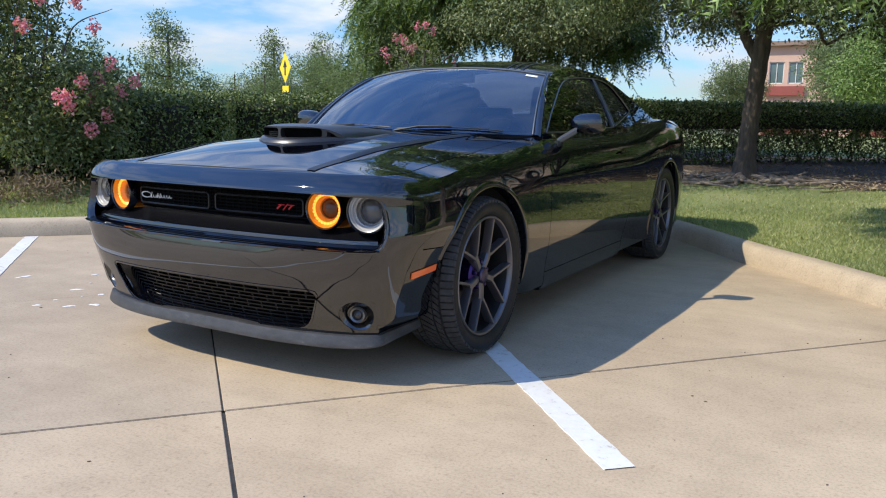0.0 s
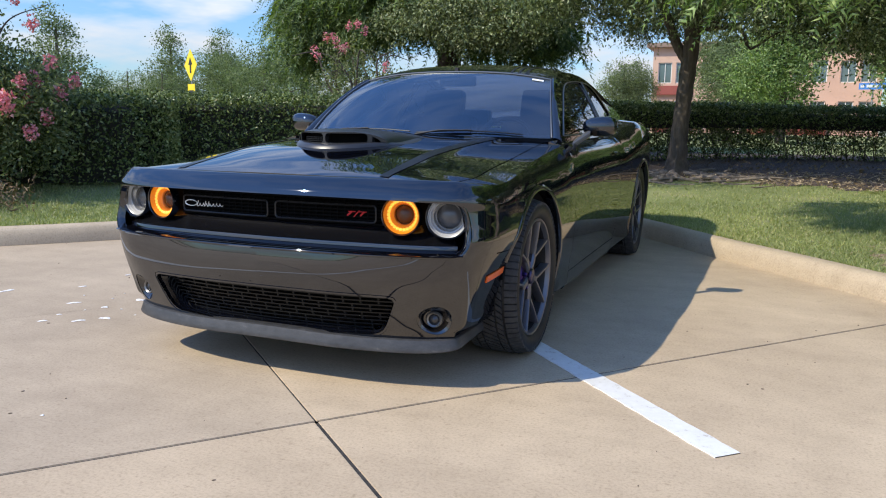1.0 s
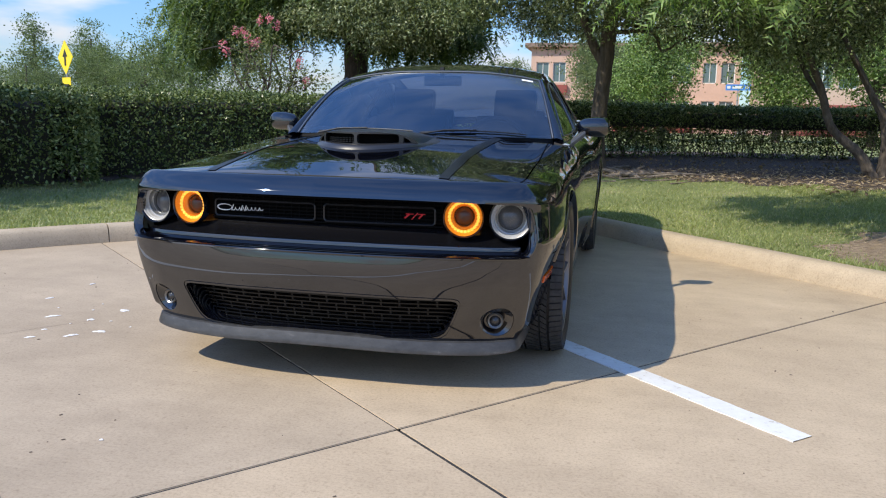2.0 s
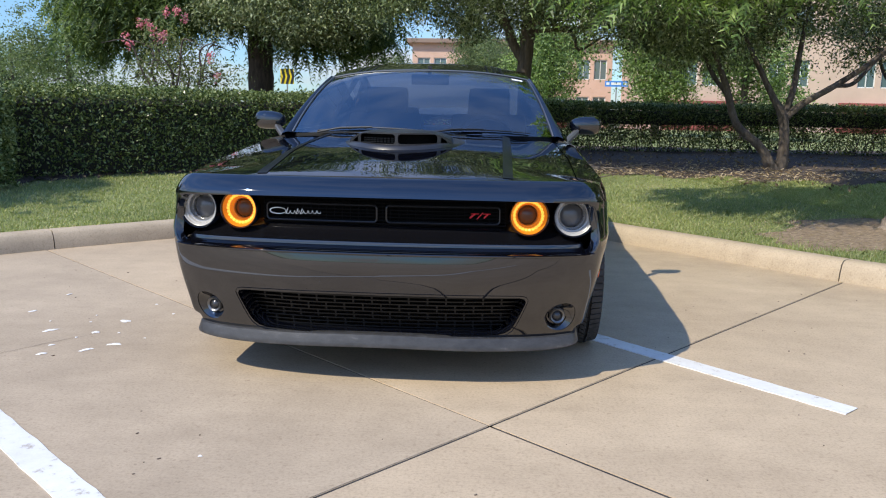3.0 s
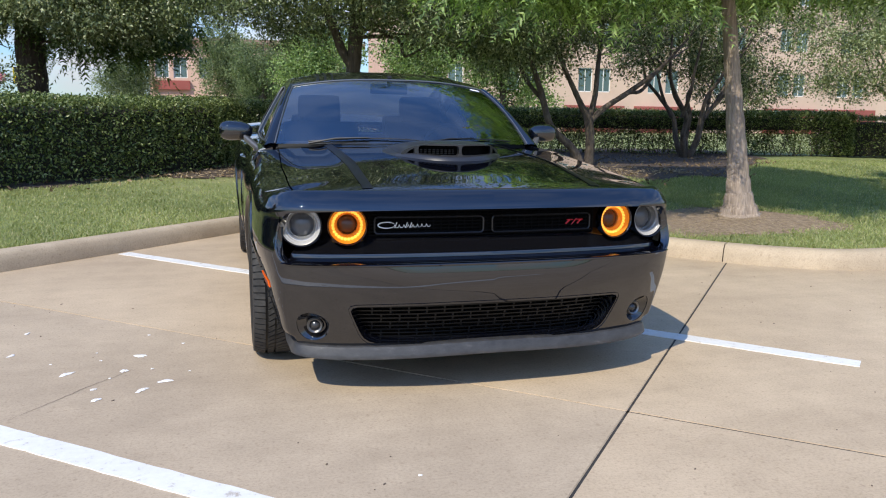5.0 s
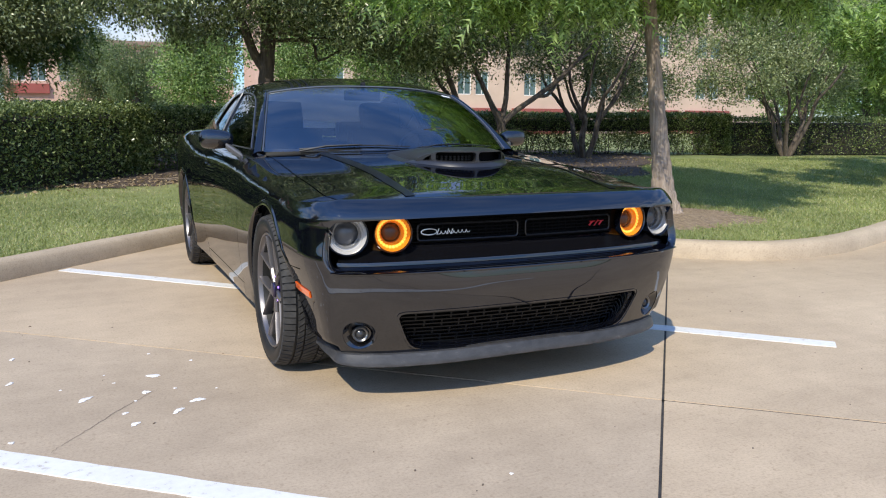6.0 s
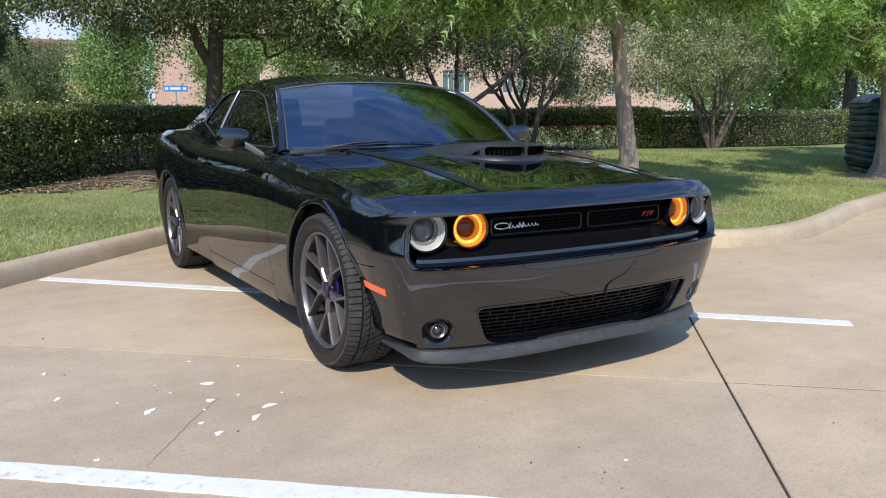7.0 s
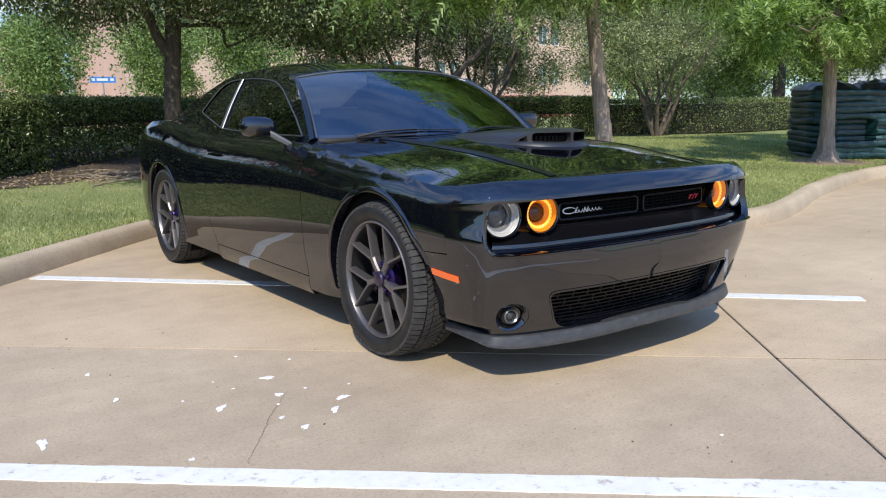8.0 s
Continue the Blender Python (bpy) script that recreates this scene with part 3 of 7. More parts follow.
EDGE = pchip([-0.85, -0.74, -0.6, -0.45, -0.2, 0, 0.35, 0.7, 1.2, 1.9, 2.3, 2.7, 3.0, 3.3, 3.6, 3.9, 4.1], [0.826, 0.824, 0.812, 0.80, 0.83, 0.855, 0.893, 0.922, 0.935, 0.945, 0.972, 1.03, 1.05, 1.045, 1.015, 0.98, 0.97])
MID = pchip([-0.85, -0.733, -0.66, -0.5, -0.2, 0.1, 0.4, 0.7, 2.9, 3.3, 3.7, 4.1], [0.802, 0.8265, 0.8435, 0.877, 0.915, 0.935, 0.948, 0.958, 1.06, 1.075, 1.06, 1.03])
SIDE_TOP = pchip([0, 0.02, 0.05, 0.09, 0.125, 0.14, 0.22, 0.4], [0.085, 0.056, 0.035, 0.021, 0.014, 0.008, 0.002, 0])
SIDE_LOW = pchip([0.15, 0.19, 0.235, 0.25, 0.30, 0.40, 0.55], [0.15, 0.11, 0.075, 0.04, 0.026, 0.009, 0])
SILL_LOW = pchip([0.15, 0.17, 0.20, 0.24, 0.252, 0.262, 0.30, 0.40, 0.55], [0.075, 0.045, 0.033, 0.029, 0.0285, 0.028, 0.024, 0.009, 0])
NOSE_TOP = pchip([0, 0.004, 0.010, 0.02, 0.035, 0.05, 0.066, 0.074, 0.09, 0.15, 0.22, 0.26, 0.29, 0.32, 0.35, 0.375], [0.113, 0.102, 0.091, 0.078, 0.063, 0.051, 0.041, 0.039, 0.043, 0.038, 0.020, 0.0115, 0.0068, 0.0032, 0.0009, 0])
NOSE_LOW = pchip([0.13, 0.19, 0.26, 0.33, 0.40, 0.45, 0.50], [0.090, 0.076, 0.052, 0.030, 0.0130, 0.0036, 0])


# the lower corners of the bumper tuck in ahead of the wheels
TUCK = pchip([0.13, 0.2, 0.3, 0.43, 0.60], [0.045, 0.05, 0.05, 0.038, 0])


S_CORNER, S_BLEND = s_at_x(0.70), s_at_y(-0.30)


def inset(s, z):
    y = plan(s)[1]
    d = max(0.0, float(EDGE(y)) - z)
    w = float(smoothstep(0.12, 0.97, -plan(s)[3])) if y < 0 else 0.0
    wt = 1 - float(smoothstep(S_CORNER, S_BLEND, abs(s))) if y < 0 else 0.0
    top = float(SIDE_TOP(d)) * (0.40 + 0.60 * float(smoothstep(-0.5, 0.4, y)))
    side = float(SIDE_LOW(z))
    if y > 0.2:
        side += (float(SILL_LOW(z)) - side) * float(smoothstep(0.2, 0.5, y))
    if y < -0.2:
        side += float(smoothstep(-0.2, -0.36, y)) * float(smoothstep(0.45, 0.85, abs(plan(s)[0]))) * float(TUCK(z)) * (1 - w)
        w2 = float(smoothstep(0.25, 0.95, abs(plan(s)[0]))) * float(TUCK(z)) * w
        return top * (1 - wt) + wt * float(NOSE_TOP(d)) + side * (1 - w) + w * float(NOSE_LOW(z)) + w2
    return top + side


def skin(s, z, depth=0.0):
    """A point of the car's flank at s along the plan and height z."""
    x, y, nx, ny = plan(s)
    k = inset(s, z) + depth
    return Vector((x - nx * k, y - ny * k, z))


_loop = np.array([skin(s, 9.0)[:2] for s in PS])


def shoulder_x(y):
    return float(np.interp(y, _loop[:, 1], _loop[:, 0]))


def top_z(x, y):
    """The height of hood, fender tops and deck."""
    e, c, w = float(EDGE(y)), float(MID(y)), max(0.02, shoulder_x(y))
    t = min(1.0, abs(x) / w)
    z = c - (c - e) * t ** 2.3
    if y < 1.0:
        z += 0.012 * float(smoothstep(-0.62, -0.25, y)) * float(smoothstep(0.53, 0.475, abs(x))) * (1 - 0.2 * t)
    return z


def lid(x, y, depth=0.0):
    return Vector((x, y, top_z(x, y) - depth))


def top_edge(s0, s1, step=0.03, drop=0.0):
    n = max(2, int(abs(s1 - s0) / step))
    return [(s0 + (s1 - s0) * i / n, float(EDGE(plan(s0 + (s1 - s0) * i / n)[1])) - drop) for i in range(n + 1)]


def arc(sc, zc, r, a0, a1, n=26):
    return [(sc + r * math.cos(radians(a0 + (a1 - a0) * i / n)), zc + r * math.sin(radians(a0 + (a1 - a0) * i / n))) for i in range(n + 1)]


S_F, S_R = s_at_y(0.0), s_at_y(WHEELBASE)
S_SEAM, S_DOOR, S_DOOR2 = s_at_y(-0.52), s_at_y(0.665), s_at_y(2.06)
ARCH, ARCH_Z = 0.398, 0.352
GAP = 0.004
SILL = 0.19


def arch_angle(z):
    return math.degrees(math.asin((z - ARCH_Z) / ARCH))


# front bumper with its openings
S_G = s_at_x(0.815) + 0.03
GRILLE_TOP, GRILLE_LOW = 0.753, 0.552


def grille_outline(grow=0.0):
    """The long light-and-grille opening, narrower in the middle of its lower edge."""
    E = S_G - 0.048
    up = [(E * k, GRILLE_TOP + grow - 0.012 * abs(k) ** 3) for k in np.linspace(-1, 1, 41)]
    end = [(E + (0.072 + grow) * math.sin(a) ** 0.8, 0.5 * (GRILLE_TOP - 0.012 + GRILLE_LOW) + (0.5 * (GRILLE_TOP - 0.012 - GRILLE_LOW) + grow) * math.cos(a)) for a in np.linspace(0, math.pi, 17)[1:-1]]
    low = [(E * k, GRILLE_LOW - grow) for k in np.linspace(1, -1, 41)]
    return up + end + low + [(-s, z) for s, z in end[::-1]]


_low = [(0, 0.382), (0.2, 0.382), (0.4, 0.380), (0.545, 0.377), (0.566, 0.372), (0.574, 0.360), (0.570, 0.345), (0.552, 0.300), (0.535, 0.262), (0.520, 0.240), (0.50, 0.226), (0.47, 0.218), (0.3, 0.213), (0, 0.211)]
LOW_OUT = _low + [(-x, z) for x, z in _low[-2:0:-1]]
LOW_OUT = [(s_at_x(x) if abs(x) > 1e-6 else 0.0, z) for x, z in LOW_OUT]
S_FOG, Z_FOG = s_at_x(0.742), 0.288


def fog_outline(k, grow=0.0):
    return [(k * (S_FOG + (0.078 + grow) * math.cos(a) * (1.12 if math.cos(a) < 0 else 1)), Z_FOG + (0.06 + grow) * math.sin(a)) for a in np.linspace(0, 2 * math.pi, 28, endpoint=False)]


low_a = arch_angle(0.53)
a_in = 180 - low_a
right_end = [(S_SEAM, 0.535), (S_F + ARCH * math.cos(radians(a_in)), 0.53)]
right_side = [(S_F + ARCH * math.cos(radians(a)), ARCH_Z + ARCH * math.sin(radians(a))) for a in np.linspace(a_in, 200, 10)] + [(S_F - 0.39, 0.172)]
HEADER = 0.045
outline = top_edge(-S_SEAM, S_SEAM, 0.02, HEADER) + [(S_SEAM, 0.62)] + right_end + right_side + [(k * (S_F - 0.39), 0.172) for k in np.linspace(0.97, -0.97, 50)] + [(-s, z) for s, z in (right_end + right_side)[::-1]] + [(-S_SEAM, 0.62)]
bm = bmesh.new()
sheet(bm, outline, [grille_outline(), LOW_OUT, fog_outline(1), fog_outline(-1)], 0.014, skin, 0.03)
# the header over the grille rolls back to the hood's shut line
rows = []
for s in np.linspace(-S_SEAM, S_SEAM, 151):
    top = float(EDGE(plan(s)[1]))
    rows.append([skin(s, top - 0.003, 0.02)] + [skin(s, top - d) for d in (0.0025, 0.005, 0.008, 0.012, 0.017, 0.023, 0.030, 0.037, HEADER, HEADER + 0.003)])
grid(bm, rows)
bmesh.ops.recalc_face_normals(bm, faces=bm.faces)
front_bumper = part("front_bumper", bm, M_PAINT, car, "gloss black front bumper with a stone-chipped lower edge")

Y_TIP = next(y for y in np.linspace(-0.80, -0.44, 73) if shoulder_x(y) > 0.785)
# fenders, doors and rear quarters, one of each a side
for k in (1, -1):
    def side_skin(s, z, depth, k=k):
        p = skin(s, z, depth)
        return Vector((k * p.x, p.y, p.z))
    bm = bmesh.new()
    s0 = S_SEAM + 0.0006
    poly = top_edge(s0, S_DOOR) + [(S_DOOR, 0.6), (S_DOOR, SILL)] + [(S_F + ARCH * math.cos(radians(-24)) + 0.0, SILL)] + arc(S_F, ARCH_Z, ARCH, -22, a_in - 0.4, 40) + [(s0, 0.54)]
    sheet(bm, poly, [], 0.03, side_skin, 0.02)
    edge_line = [(shoulder_x(y), y) for y in np.linspace(Y_TIP, 0.66, 44)]
    inner = [(np.interp(y, [-0.47, 0.0, 0.7], [0.772, 0.775, 0.745]), y) for y in np.linspace(0.70, Y_TIP, 44)]
    sheet(bm, [(a, b) for a, b in edge_line + [(0.82, 0.70)] + inner], [], 0.035, lambda x, y, d, k=k: Vector((k * x, y, top_z(x, y) - d)), 0.02)
    bmesh.ops.remove_doubles(bm, verts=bm.verts, dist=0.002)
    bmesh.ops.recalc_face_normals(bm, faces=bm.faces)
    fender = part("front_fender", bm, M_PAINT, car)
    bm = bmesh.new()
    sheet(bm, top_edge(S_DOOR + GAP, S_DOOR2) + [(S_DOOR2, 0.7), (S_DOOR2 - 0.02, 0.45), (S_DOOR2 - 0.09, 0.262), (S_DOOR + GAP, 0.262)], [], 0.035, side_skin, 0.02)
    sheet(bm, [(shoulder_x(y), y) for y in np.linspace(0.67, 2.06, 30)] + [(0.775, y) for y in np.linspace(2.06, 0.67, 12)], [], 0.05, lambda x, y, d, k=k: Vector((k * x, y, top_z(x, y) * 0 + float(EDGE(y)) + 0.25 * (shoulder_x(y) - x) - d)), 0.02)
    bmesh.ops.remove_doubles(bm, verts=bm.verts, dist=0.002)
    bmesh.ops.recalc_face_normals(bm, faces=bm.faces)
    door = part("door", bm, M_PAINT, car)
    bm = bmesh.new()
    poly = top_edge(S_DOOR2 + GAP, PS[-1] - 0.001) + [(PS[-1] - 0.001, 0.25)] + [(s, 0.22) for s in np.linspace(PS[-1] - 0.05, S_R + 0.5, 10)] + [(S_R + ARCH * 0.93, SILL)] + arc(S_R, ARCH_Z, ARCH, -22, 202, 50) + [(S_DOOR2 - 0.09 + GAP, SILL), (S_DOOR2 - 0.09 + GAP, 0.262), (S_DOOR2 - 0.02 + GAP, 0.45), (S_DOOR2 + GAP, 0.7)]
    sheet(bm, poly, [], 0.035, side_skin, 0.02)
    sheet(bm, [(shoulder_x(y), y) for y in np.linspace(2.065, 3.9, 40)] + [(np.interp(y, [2.06, 2.6, 3.2, 3.9], [0.775, 0.72, 0.56, 0.5]), y) for y in np.linspace(3.9, 2.065, 20)], [], 0.05,
          lambda x, y, d, k=k: Vector((k * x, y, float(EDGE(y)) + 0.10 * (shoulder_x(y) - x) - d)), 0.0)
    bmesh.ops.remove_doubles(bm, verts=bm.verts, dist=0.002)
    bmesh.ops.recalc_face_normals(bm, faces=bm.faces)
    part("rear_quarter", bm, M_PAINT, car)
    # rocker under the door
    bm = bmesh.new()
    sheet(bm, [(S_DOOR + GAP, 0.258), (S_DOOR2 - 0.09, 0.258), (S_DOOR2 - 0.09, 0.16), (S_DOOR + GAP, 0.16)], [], 0.04, side_skin, 0.03)
    part("sill", bm, M_PAINT, car)
    # wheel-arch lips
    for sc in (S_F, S_R):
        bm = bmesh.new()
        rows = []
        for a in np.linspace(-18, 162 if sc == S_F else 198, 50):
            c, sn = math.cos(radians(a)), math.sin(radians(a))
            row = []
            for r, dep in ((ARCH + 0.020, 0.001), (ARCH + 0.014, -0.005), (ARCH + 0.004, -0.007), (ARCH - 0.006, -0.004), (ARCH - 0.009, 0.004), (ARCH - 0.009, 0.05)):
                row.append(side_skin(sc + r * c, max(0.17, ARCH_Z + r * sn), dep))
            rows.append(row)
        grid(bm, rows)
        part("wheel_arch_lip", bm, M_PAINT, car)
        bm = bmesh.new()
        yc = plan(sc)[1]
        rows = []
        for a in np.linspace(-40, 220 if sc == S_R else 172, 40):
            rows.append([Vector((k * x, yc + r * math.cos(radians(a)), max(0.12, ARCH_Z + r * math.sin(radians(a))))) for x, r in ((0.88, ARCH + 0.004), (0.70, ARCH + 0.01), (0.52, ARCH), (0.5, 0.05))])
        grid(bm, rows)
        part("wheel_well", bm, M_DARK, car, "dark inner wheel well")

# hood with its power bulge, and the rear deck
cowl = [(x, 0.545 + 0.25 * (x / 0.745) ** 2) for x in np.linspace(0.742, -0.742, 31)]
nose = [(k * x, y) for k, pts in ((-1, _loop[::-1]), (1, _loop[1:])) for x, y in pts if y < -0.47 and x < 0.765]
nose = [(x, y + 0.004) for x, y in nose]
sides_r = [(np.interp(y, [-0.47, 0.0, 0.7], [0.766, 0.769, 0.739]), y) for y in np.linspace(-0.46, 0.72, 30)]
bm = bmesh.new()
sheet(bm, nose + sides_r + cowl + [(-x, y) for x, y in sides_r[::-1]], [], 0.03, lid, 0.025)
bmesh.ops.recalc_face_normals(bm, faces=bm.faces)
hood = part("hood", bm, M_PAINT, car, "black hood with a central bulge and dark crease lines")
bm = bmesh.new()
sheet(bm, [(0.52, 3.12), (0.52, 3.9), (-0.52, 3.9), (-0.52, 3.12)], [], 0.06, lid, 0.02)
part("trunk_lid", bm, M_PAINT, car)
# dark liner that closes the gaps between the panels
bm = bmesh.new()
for k in (1, -1):
    rows = []
    for s in np.linspace(S_G + 0.07, PS[-1] - 0.05, 90):
        rows.append([skin(k * s, z, 0.05) for z in (0.62, 0.72, float(EDGE(plan(s)[1])) - 0.05)])
    grid(bm, rows)
part("inner_shell", bm, M_DARK, car)
bm = bmesh.new()
rows = [[Vector((w * (shoulder_x(y) - 0.05), y, top_z(w * (shoulder_x(y) - 0.05), y) - 0.035)) for w in np.linspace(-1, 1, 15)] for y in np.linspace(-0.62, 0.62, 24)]
grid(bm, rows)
box(bm, (-0.6, -0.5, 0.16), (0.6, 3.8, 0.22))
part("underbody", bm, M_DARK, car)


# glasshouse
RAIL = pchip([0.78, 1.0, 1.15, 1.30, 1.45, 1.65, 1.9, 2.15, 2.4, 2.55, 2.7, 3.0, 3.3], [0.925, 1.096, 1.198, 1.278, 1.325, 1.352, 1.364, 1.358, 1.328, 1.292, 1.245, 1.135, 1.02])
CROWN = pchip([1.22, 1.32, 1.4, 1.6, 1.9, 2.2, 2.45], [1.332, 1.358, 1.375, 1.404, 1.419, 1.412, 1.388])


def tumble(y, z):
    return 0.82 - 0.47 * (z - 0.95) - 0.22 * max(0, z - 0.95) ** 2 - 0.016 * ((y - 1.7) / 1.2) ** 2


def side_of(k, out=0.0):
    return lambda y, z, d: Vector((k * (tumble(y, z) + out - d), y, z))


FRONT_WIN = [(0.875, 0.968), (1.034, 1.062), (1.245, 1.166), (1.36, 1.220), (1.465, 1.258), (1.54, 1.276), (1.622, 1.289), (1.77, 1.302), (1.912, 1.310), (2.085, 1.313), (2.072, 1.15), (2.048, 0.998), (1.5, 0.975)]
REAR_WIN = [(2.112, 1.313), (2.209, 1.312), (2.30, 1.306), (2.392, 1.288), (2.456, 1.256), (2.527, 1.192), (2.592, 1.112), (2.57, 1.10), (2.335, 1.052), (2.084, 1.002), (2.100, 1.15)]
rail_pts = [(y, float(RAIL(y))) for y in np.linspace(0.79, 3.28, 70)]
belt_pts = [(y, float(EDGE(y)) - 0.01) for y in np.linspace(3.28, 0.79, 40)]
for k in (1, -1):
    bm = bmesh.new()
    sheet(bm, rail_pts + belt_pts, [FRONT_WIN, REAR_WIN], 0.04, side_of(k), 0.025)
    bmesh.ops.recalc_face_normals(bm, faces=bm.faces)
    frame_side = part("window_surround", bm, M_PAINT, car)
    for w in (FRONT_WIN, REAR_WIN):
        bm = bmesh.new()
        sheet(bm, w, [], 0.06, side_of(k, -0.008), 0.0)
        face_to(bm, (k, 0, 0))
        part("side_window", bm, M_TINT, car, "dark tinted side window")
        bm = bmesh.new()
        pts = densify(w, 0.05)
        tube(bm, [side_of(k, 0.002)(y, z, 0) for y, z in list(pts) + [pts[0]]], 0.0042, 6, False)
        part("window_trim", bm, M_SMOKE, car)

# windscreen, roof and rear window


def ws_base(w):
    return Vector((0.755 * w, 0.565 + 0.25 * w * w, 0.965 - 0.012 * w * w))


def rail_pt(y, w):
    x = tumble(y, float(RAIL(y))) - 0.004
    zr, zc = float(RAIL(y)), float(CROWN(y))
    return Vector((x * w, y, zr + (zc - zr) * (1 - abs(w) ** 2.6)))


def roof_pt(t, w):
    y0, y1 = 1.235 + 0.085 * w * w, 2.44 - 0.10 * w * w
    return rail_pt(y0 + (y1 - y0) * t, w)


def ws_pt(t, w):
    a, b = ws_base(w), roof_pt(0.0, w * 0.965)
    p = a.lerp(b, t)
    bow = 0.030 * 4 * t * (1 - t)
    return p + Vector((0, -bow * 0.6, bow))


bm = bmesh.new()
grid(bm, [[ws_pt(t, w) for w in np.linspace(-1, 1, 41)] for t in np.linspace(0, 1, 21)])
face_to(bm, (0, -1, 1))
windscreen = part("windscreen", bm, M_GLASS, car, "tinted windscreen reflecting sky and foliage")
bm = bmesh.new()
edge = [ws_pt(t, -1) for t in np.linspace(0, 1, 20)] + [ws_pt(1, w) for w in np.linspace(-1, 1, 30)] + [ws_pt(t, 1) for t in np.linspace(1, 0, 20)]
tube(bm, [p + Vector((0, -0.003, 0.003)) for p in edge], 0.005, 6, False)
part("windscreen_trim", bm, M_SMOKE, car)
for k in (1, -1):
    bm = bmesh.new()
    rows = []
    for t in np.linspace(0, 1, 24):
        y = 0.79 + (1.325 - 0.79) * t
        o = side_of(k)(y, float(RAIL(y)), 0)
        i = ws_pt(t, k)
        m = (o + i) / 2 + Vector((k * 0.006, -0.012, 0.012))
        rows.append([o, o.lerp(m, 0.5) + Vector((k * 0.004, -0.003, 0.003)), m, m.lerp(i, 0.5) + Vector((0, -0.002, 0.004)), i])
    grid(bm, rows)
    part("windscreen_pillar", bm, M_PAINT, car)
bm = bmesh.new()
grid(bm, [[roof_pt(t, w) for w in np.linspace(-1, 1, 41)] for t in np.linspace(0, 1, 41)])
roof = part("roof", bm, M_PAINT, car, "black roof with thin satin lines")


def back_pt(t, w):
    a = roof_pt(1.0, w * 0.97)
    b = Vector((0.60 * w, 3.22 - 0.06 * w * w, 1.045))
    p = a.lerp(b, t)
    bow = 0.035 * 4 * t * (1 - t)
    return p + Vector((0, bow * 0.5, bow))


bm = bmesh.new()
grid(bm, [[back_pt(t, w) for w in np.linspace(-1, 1, 21)] for t in np.linspace(0, 1, 12)])
face_to(bm, (0, 1, 1))
part("rear_window", bm, M_REAR_GLASS, car, "tinted rear window")
for k in (1, -1):
    bm = bmesh.new()
    rows = []
    for t in np.linspace(0, 1, 16):
        y = 2.34 + (3.28 - 2.34) * t
        rows.append([side_of(k)(y, float(RAIL(y)), 0), back_pt(t, k * 1.0)])
    grid(bm, rows)
    part("rear_pillar", bm, M_PAINT, car)
# satin lines over hood and roof; the hood's paint in the bulge crease's shade
for k in (1, -1):
    for x0, x1 in ((0.465, 0.505),):
        bm = bmesh.new()
        rows = [[Vector((k * (x0 + (x1 - x0) * j / 3), y, top_z(x0 + (x1 - x0) * j / 3, y) + 0.0025)) for j in range(4)] for y in np.linspace(-0.685, 0.60, 50)]
        grid(bm, rows)
        part("hood_crease_shade", bm, M_DARK_LINE, car, "satin black line")
    for x0, x1 in ((0.345, 0.357), (0.388, 0.403), (0.432, 0.45)):
        bm = bmesh.new()
        rows = [[roof_pt(t, k * (x0 + (x1 - x0) * j / 2) / 0.61) + Vector((0, 0, 0.0025)) for j in range(3)] for t in np.linspace(0.01, 0.99, 30)]
        grid(bm, rows)
        part("roof_dark_line", bm, M_DARK_LINE, car, "satin black line")

# cowl under the windscreen
bm = bmesh.new()
rows = []
for w in np.linspace(-1, 1, 31):
    a = Vector((0.742 * w, 0.545 + 0.25 * w * w + 0.005, top_z(0.742 * w, 0.56) - 0.012))
    b = ws_base(w) + Vector((0, 0.03, -0.004))
    rows.append([a, a.lerp(b, 0.5) + Vector((0, 0, -0.008)), b])
grid(bm, rows)
part("cowl", bm, M_PLASTIC, car, "black plastic cowl")
for x0, x1 in ((-0.58, 0.02), (0.06, 0.62)):
    bm = bmesh.new()
    pts = []
    for t in np.linspace(0, 1, 14):
        w = (x0 + (x1 - x0) * t) / 0.755
        pts.append(ws_pt(0.015 + 0.03 * math.sin(math.pi * min(1, t * 0.9)), w) + Vector((0, -0.008, 0.005)))
    tube(bm, pts, [0.0038] * 14, 6)
    tube(bm, [pts[0] + Vector((0, -0.02, -0.01)), pts[3] + Vector((0, -0.010, 0.006)), pts[7] + Vector((0, -0.006, 0.005))], [0.007, 0.005, 0.0035], 6)
    part("wiper", bm, M_PLASTIC, car)

# interior
bm = bmesh.new()
grid(bm, [[Vector((0.73 * w, 0.64 + 0.22 * w * w + 0.42 * t, 0.93 + 0.035 * math.sin(math.pi * min(1, t * 1.2)) - 0.12 * max(0, t - 0.7))) for w in np.linspace(-1, 1, 15)] for t in np.linspace(0, 1, 9)])
box(bm, (-0.74, 1.02, 0.5), (0.74, 1.06, 0.92), bevel=0.01)
part("dashboard", bm, M_CLOTH, car)
bm = bmesh.new()
box(bm, (-0.76, 1.0, 0.24), (0.76, 3.1, 0.30))
box(bm, (-0.74, 2.5, 0.3), (0.74, 2.75, 0.98), bevel=0.05)
box(bm, (-0.70, 2.75, 0.93), (0.70, 3.2, 0.98), bevel=0.02)
for x in (-0.36, 0.36):
    box(bm, (x - 0.17, 2.5, 0.96), (x + 0.17, 2.62, 1.13), bevel=0.05)
part("cabin_floor", bm, M_CLOTH, car)
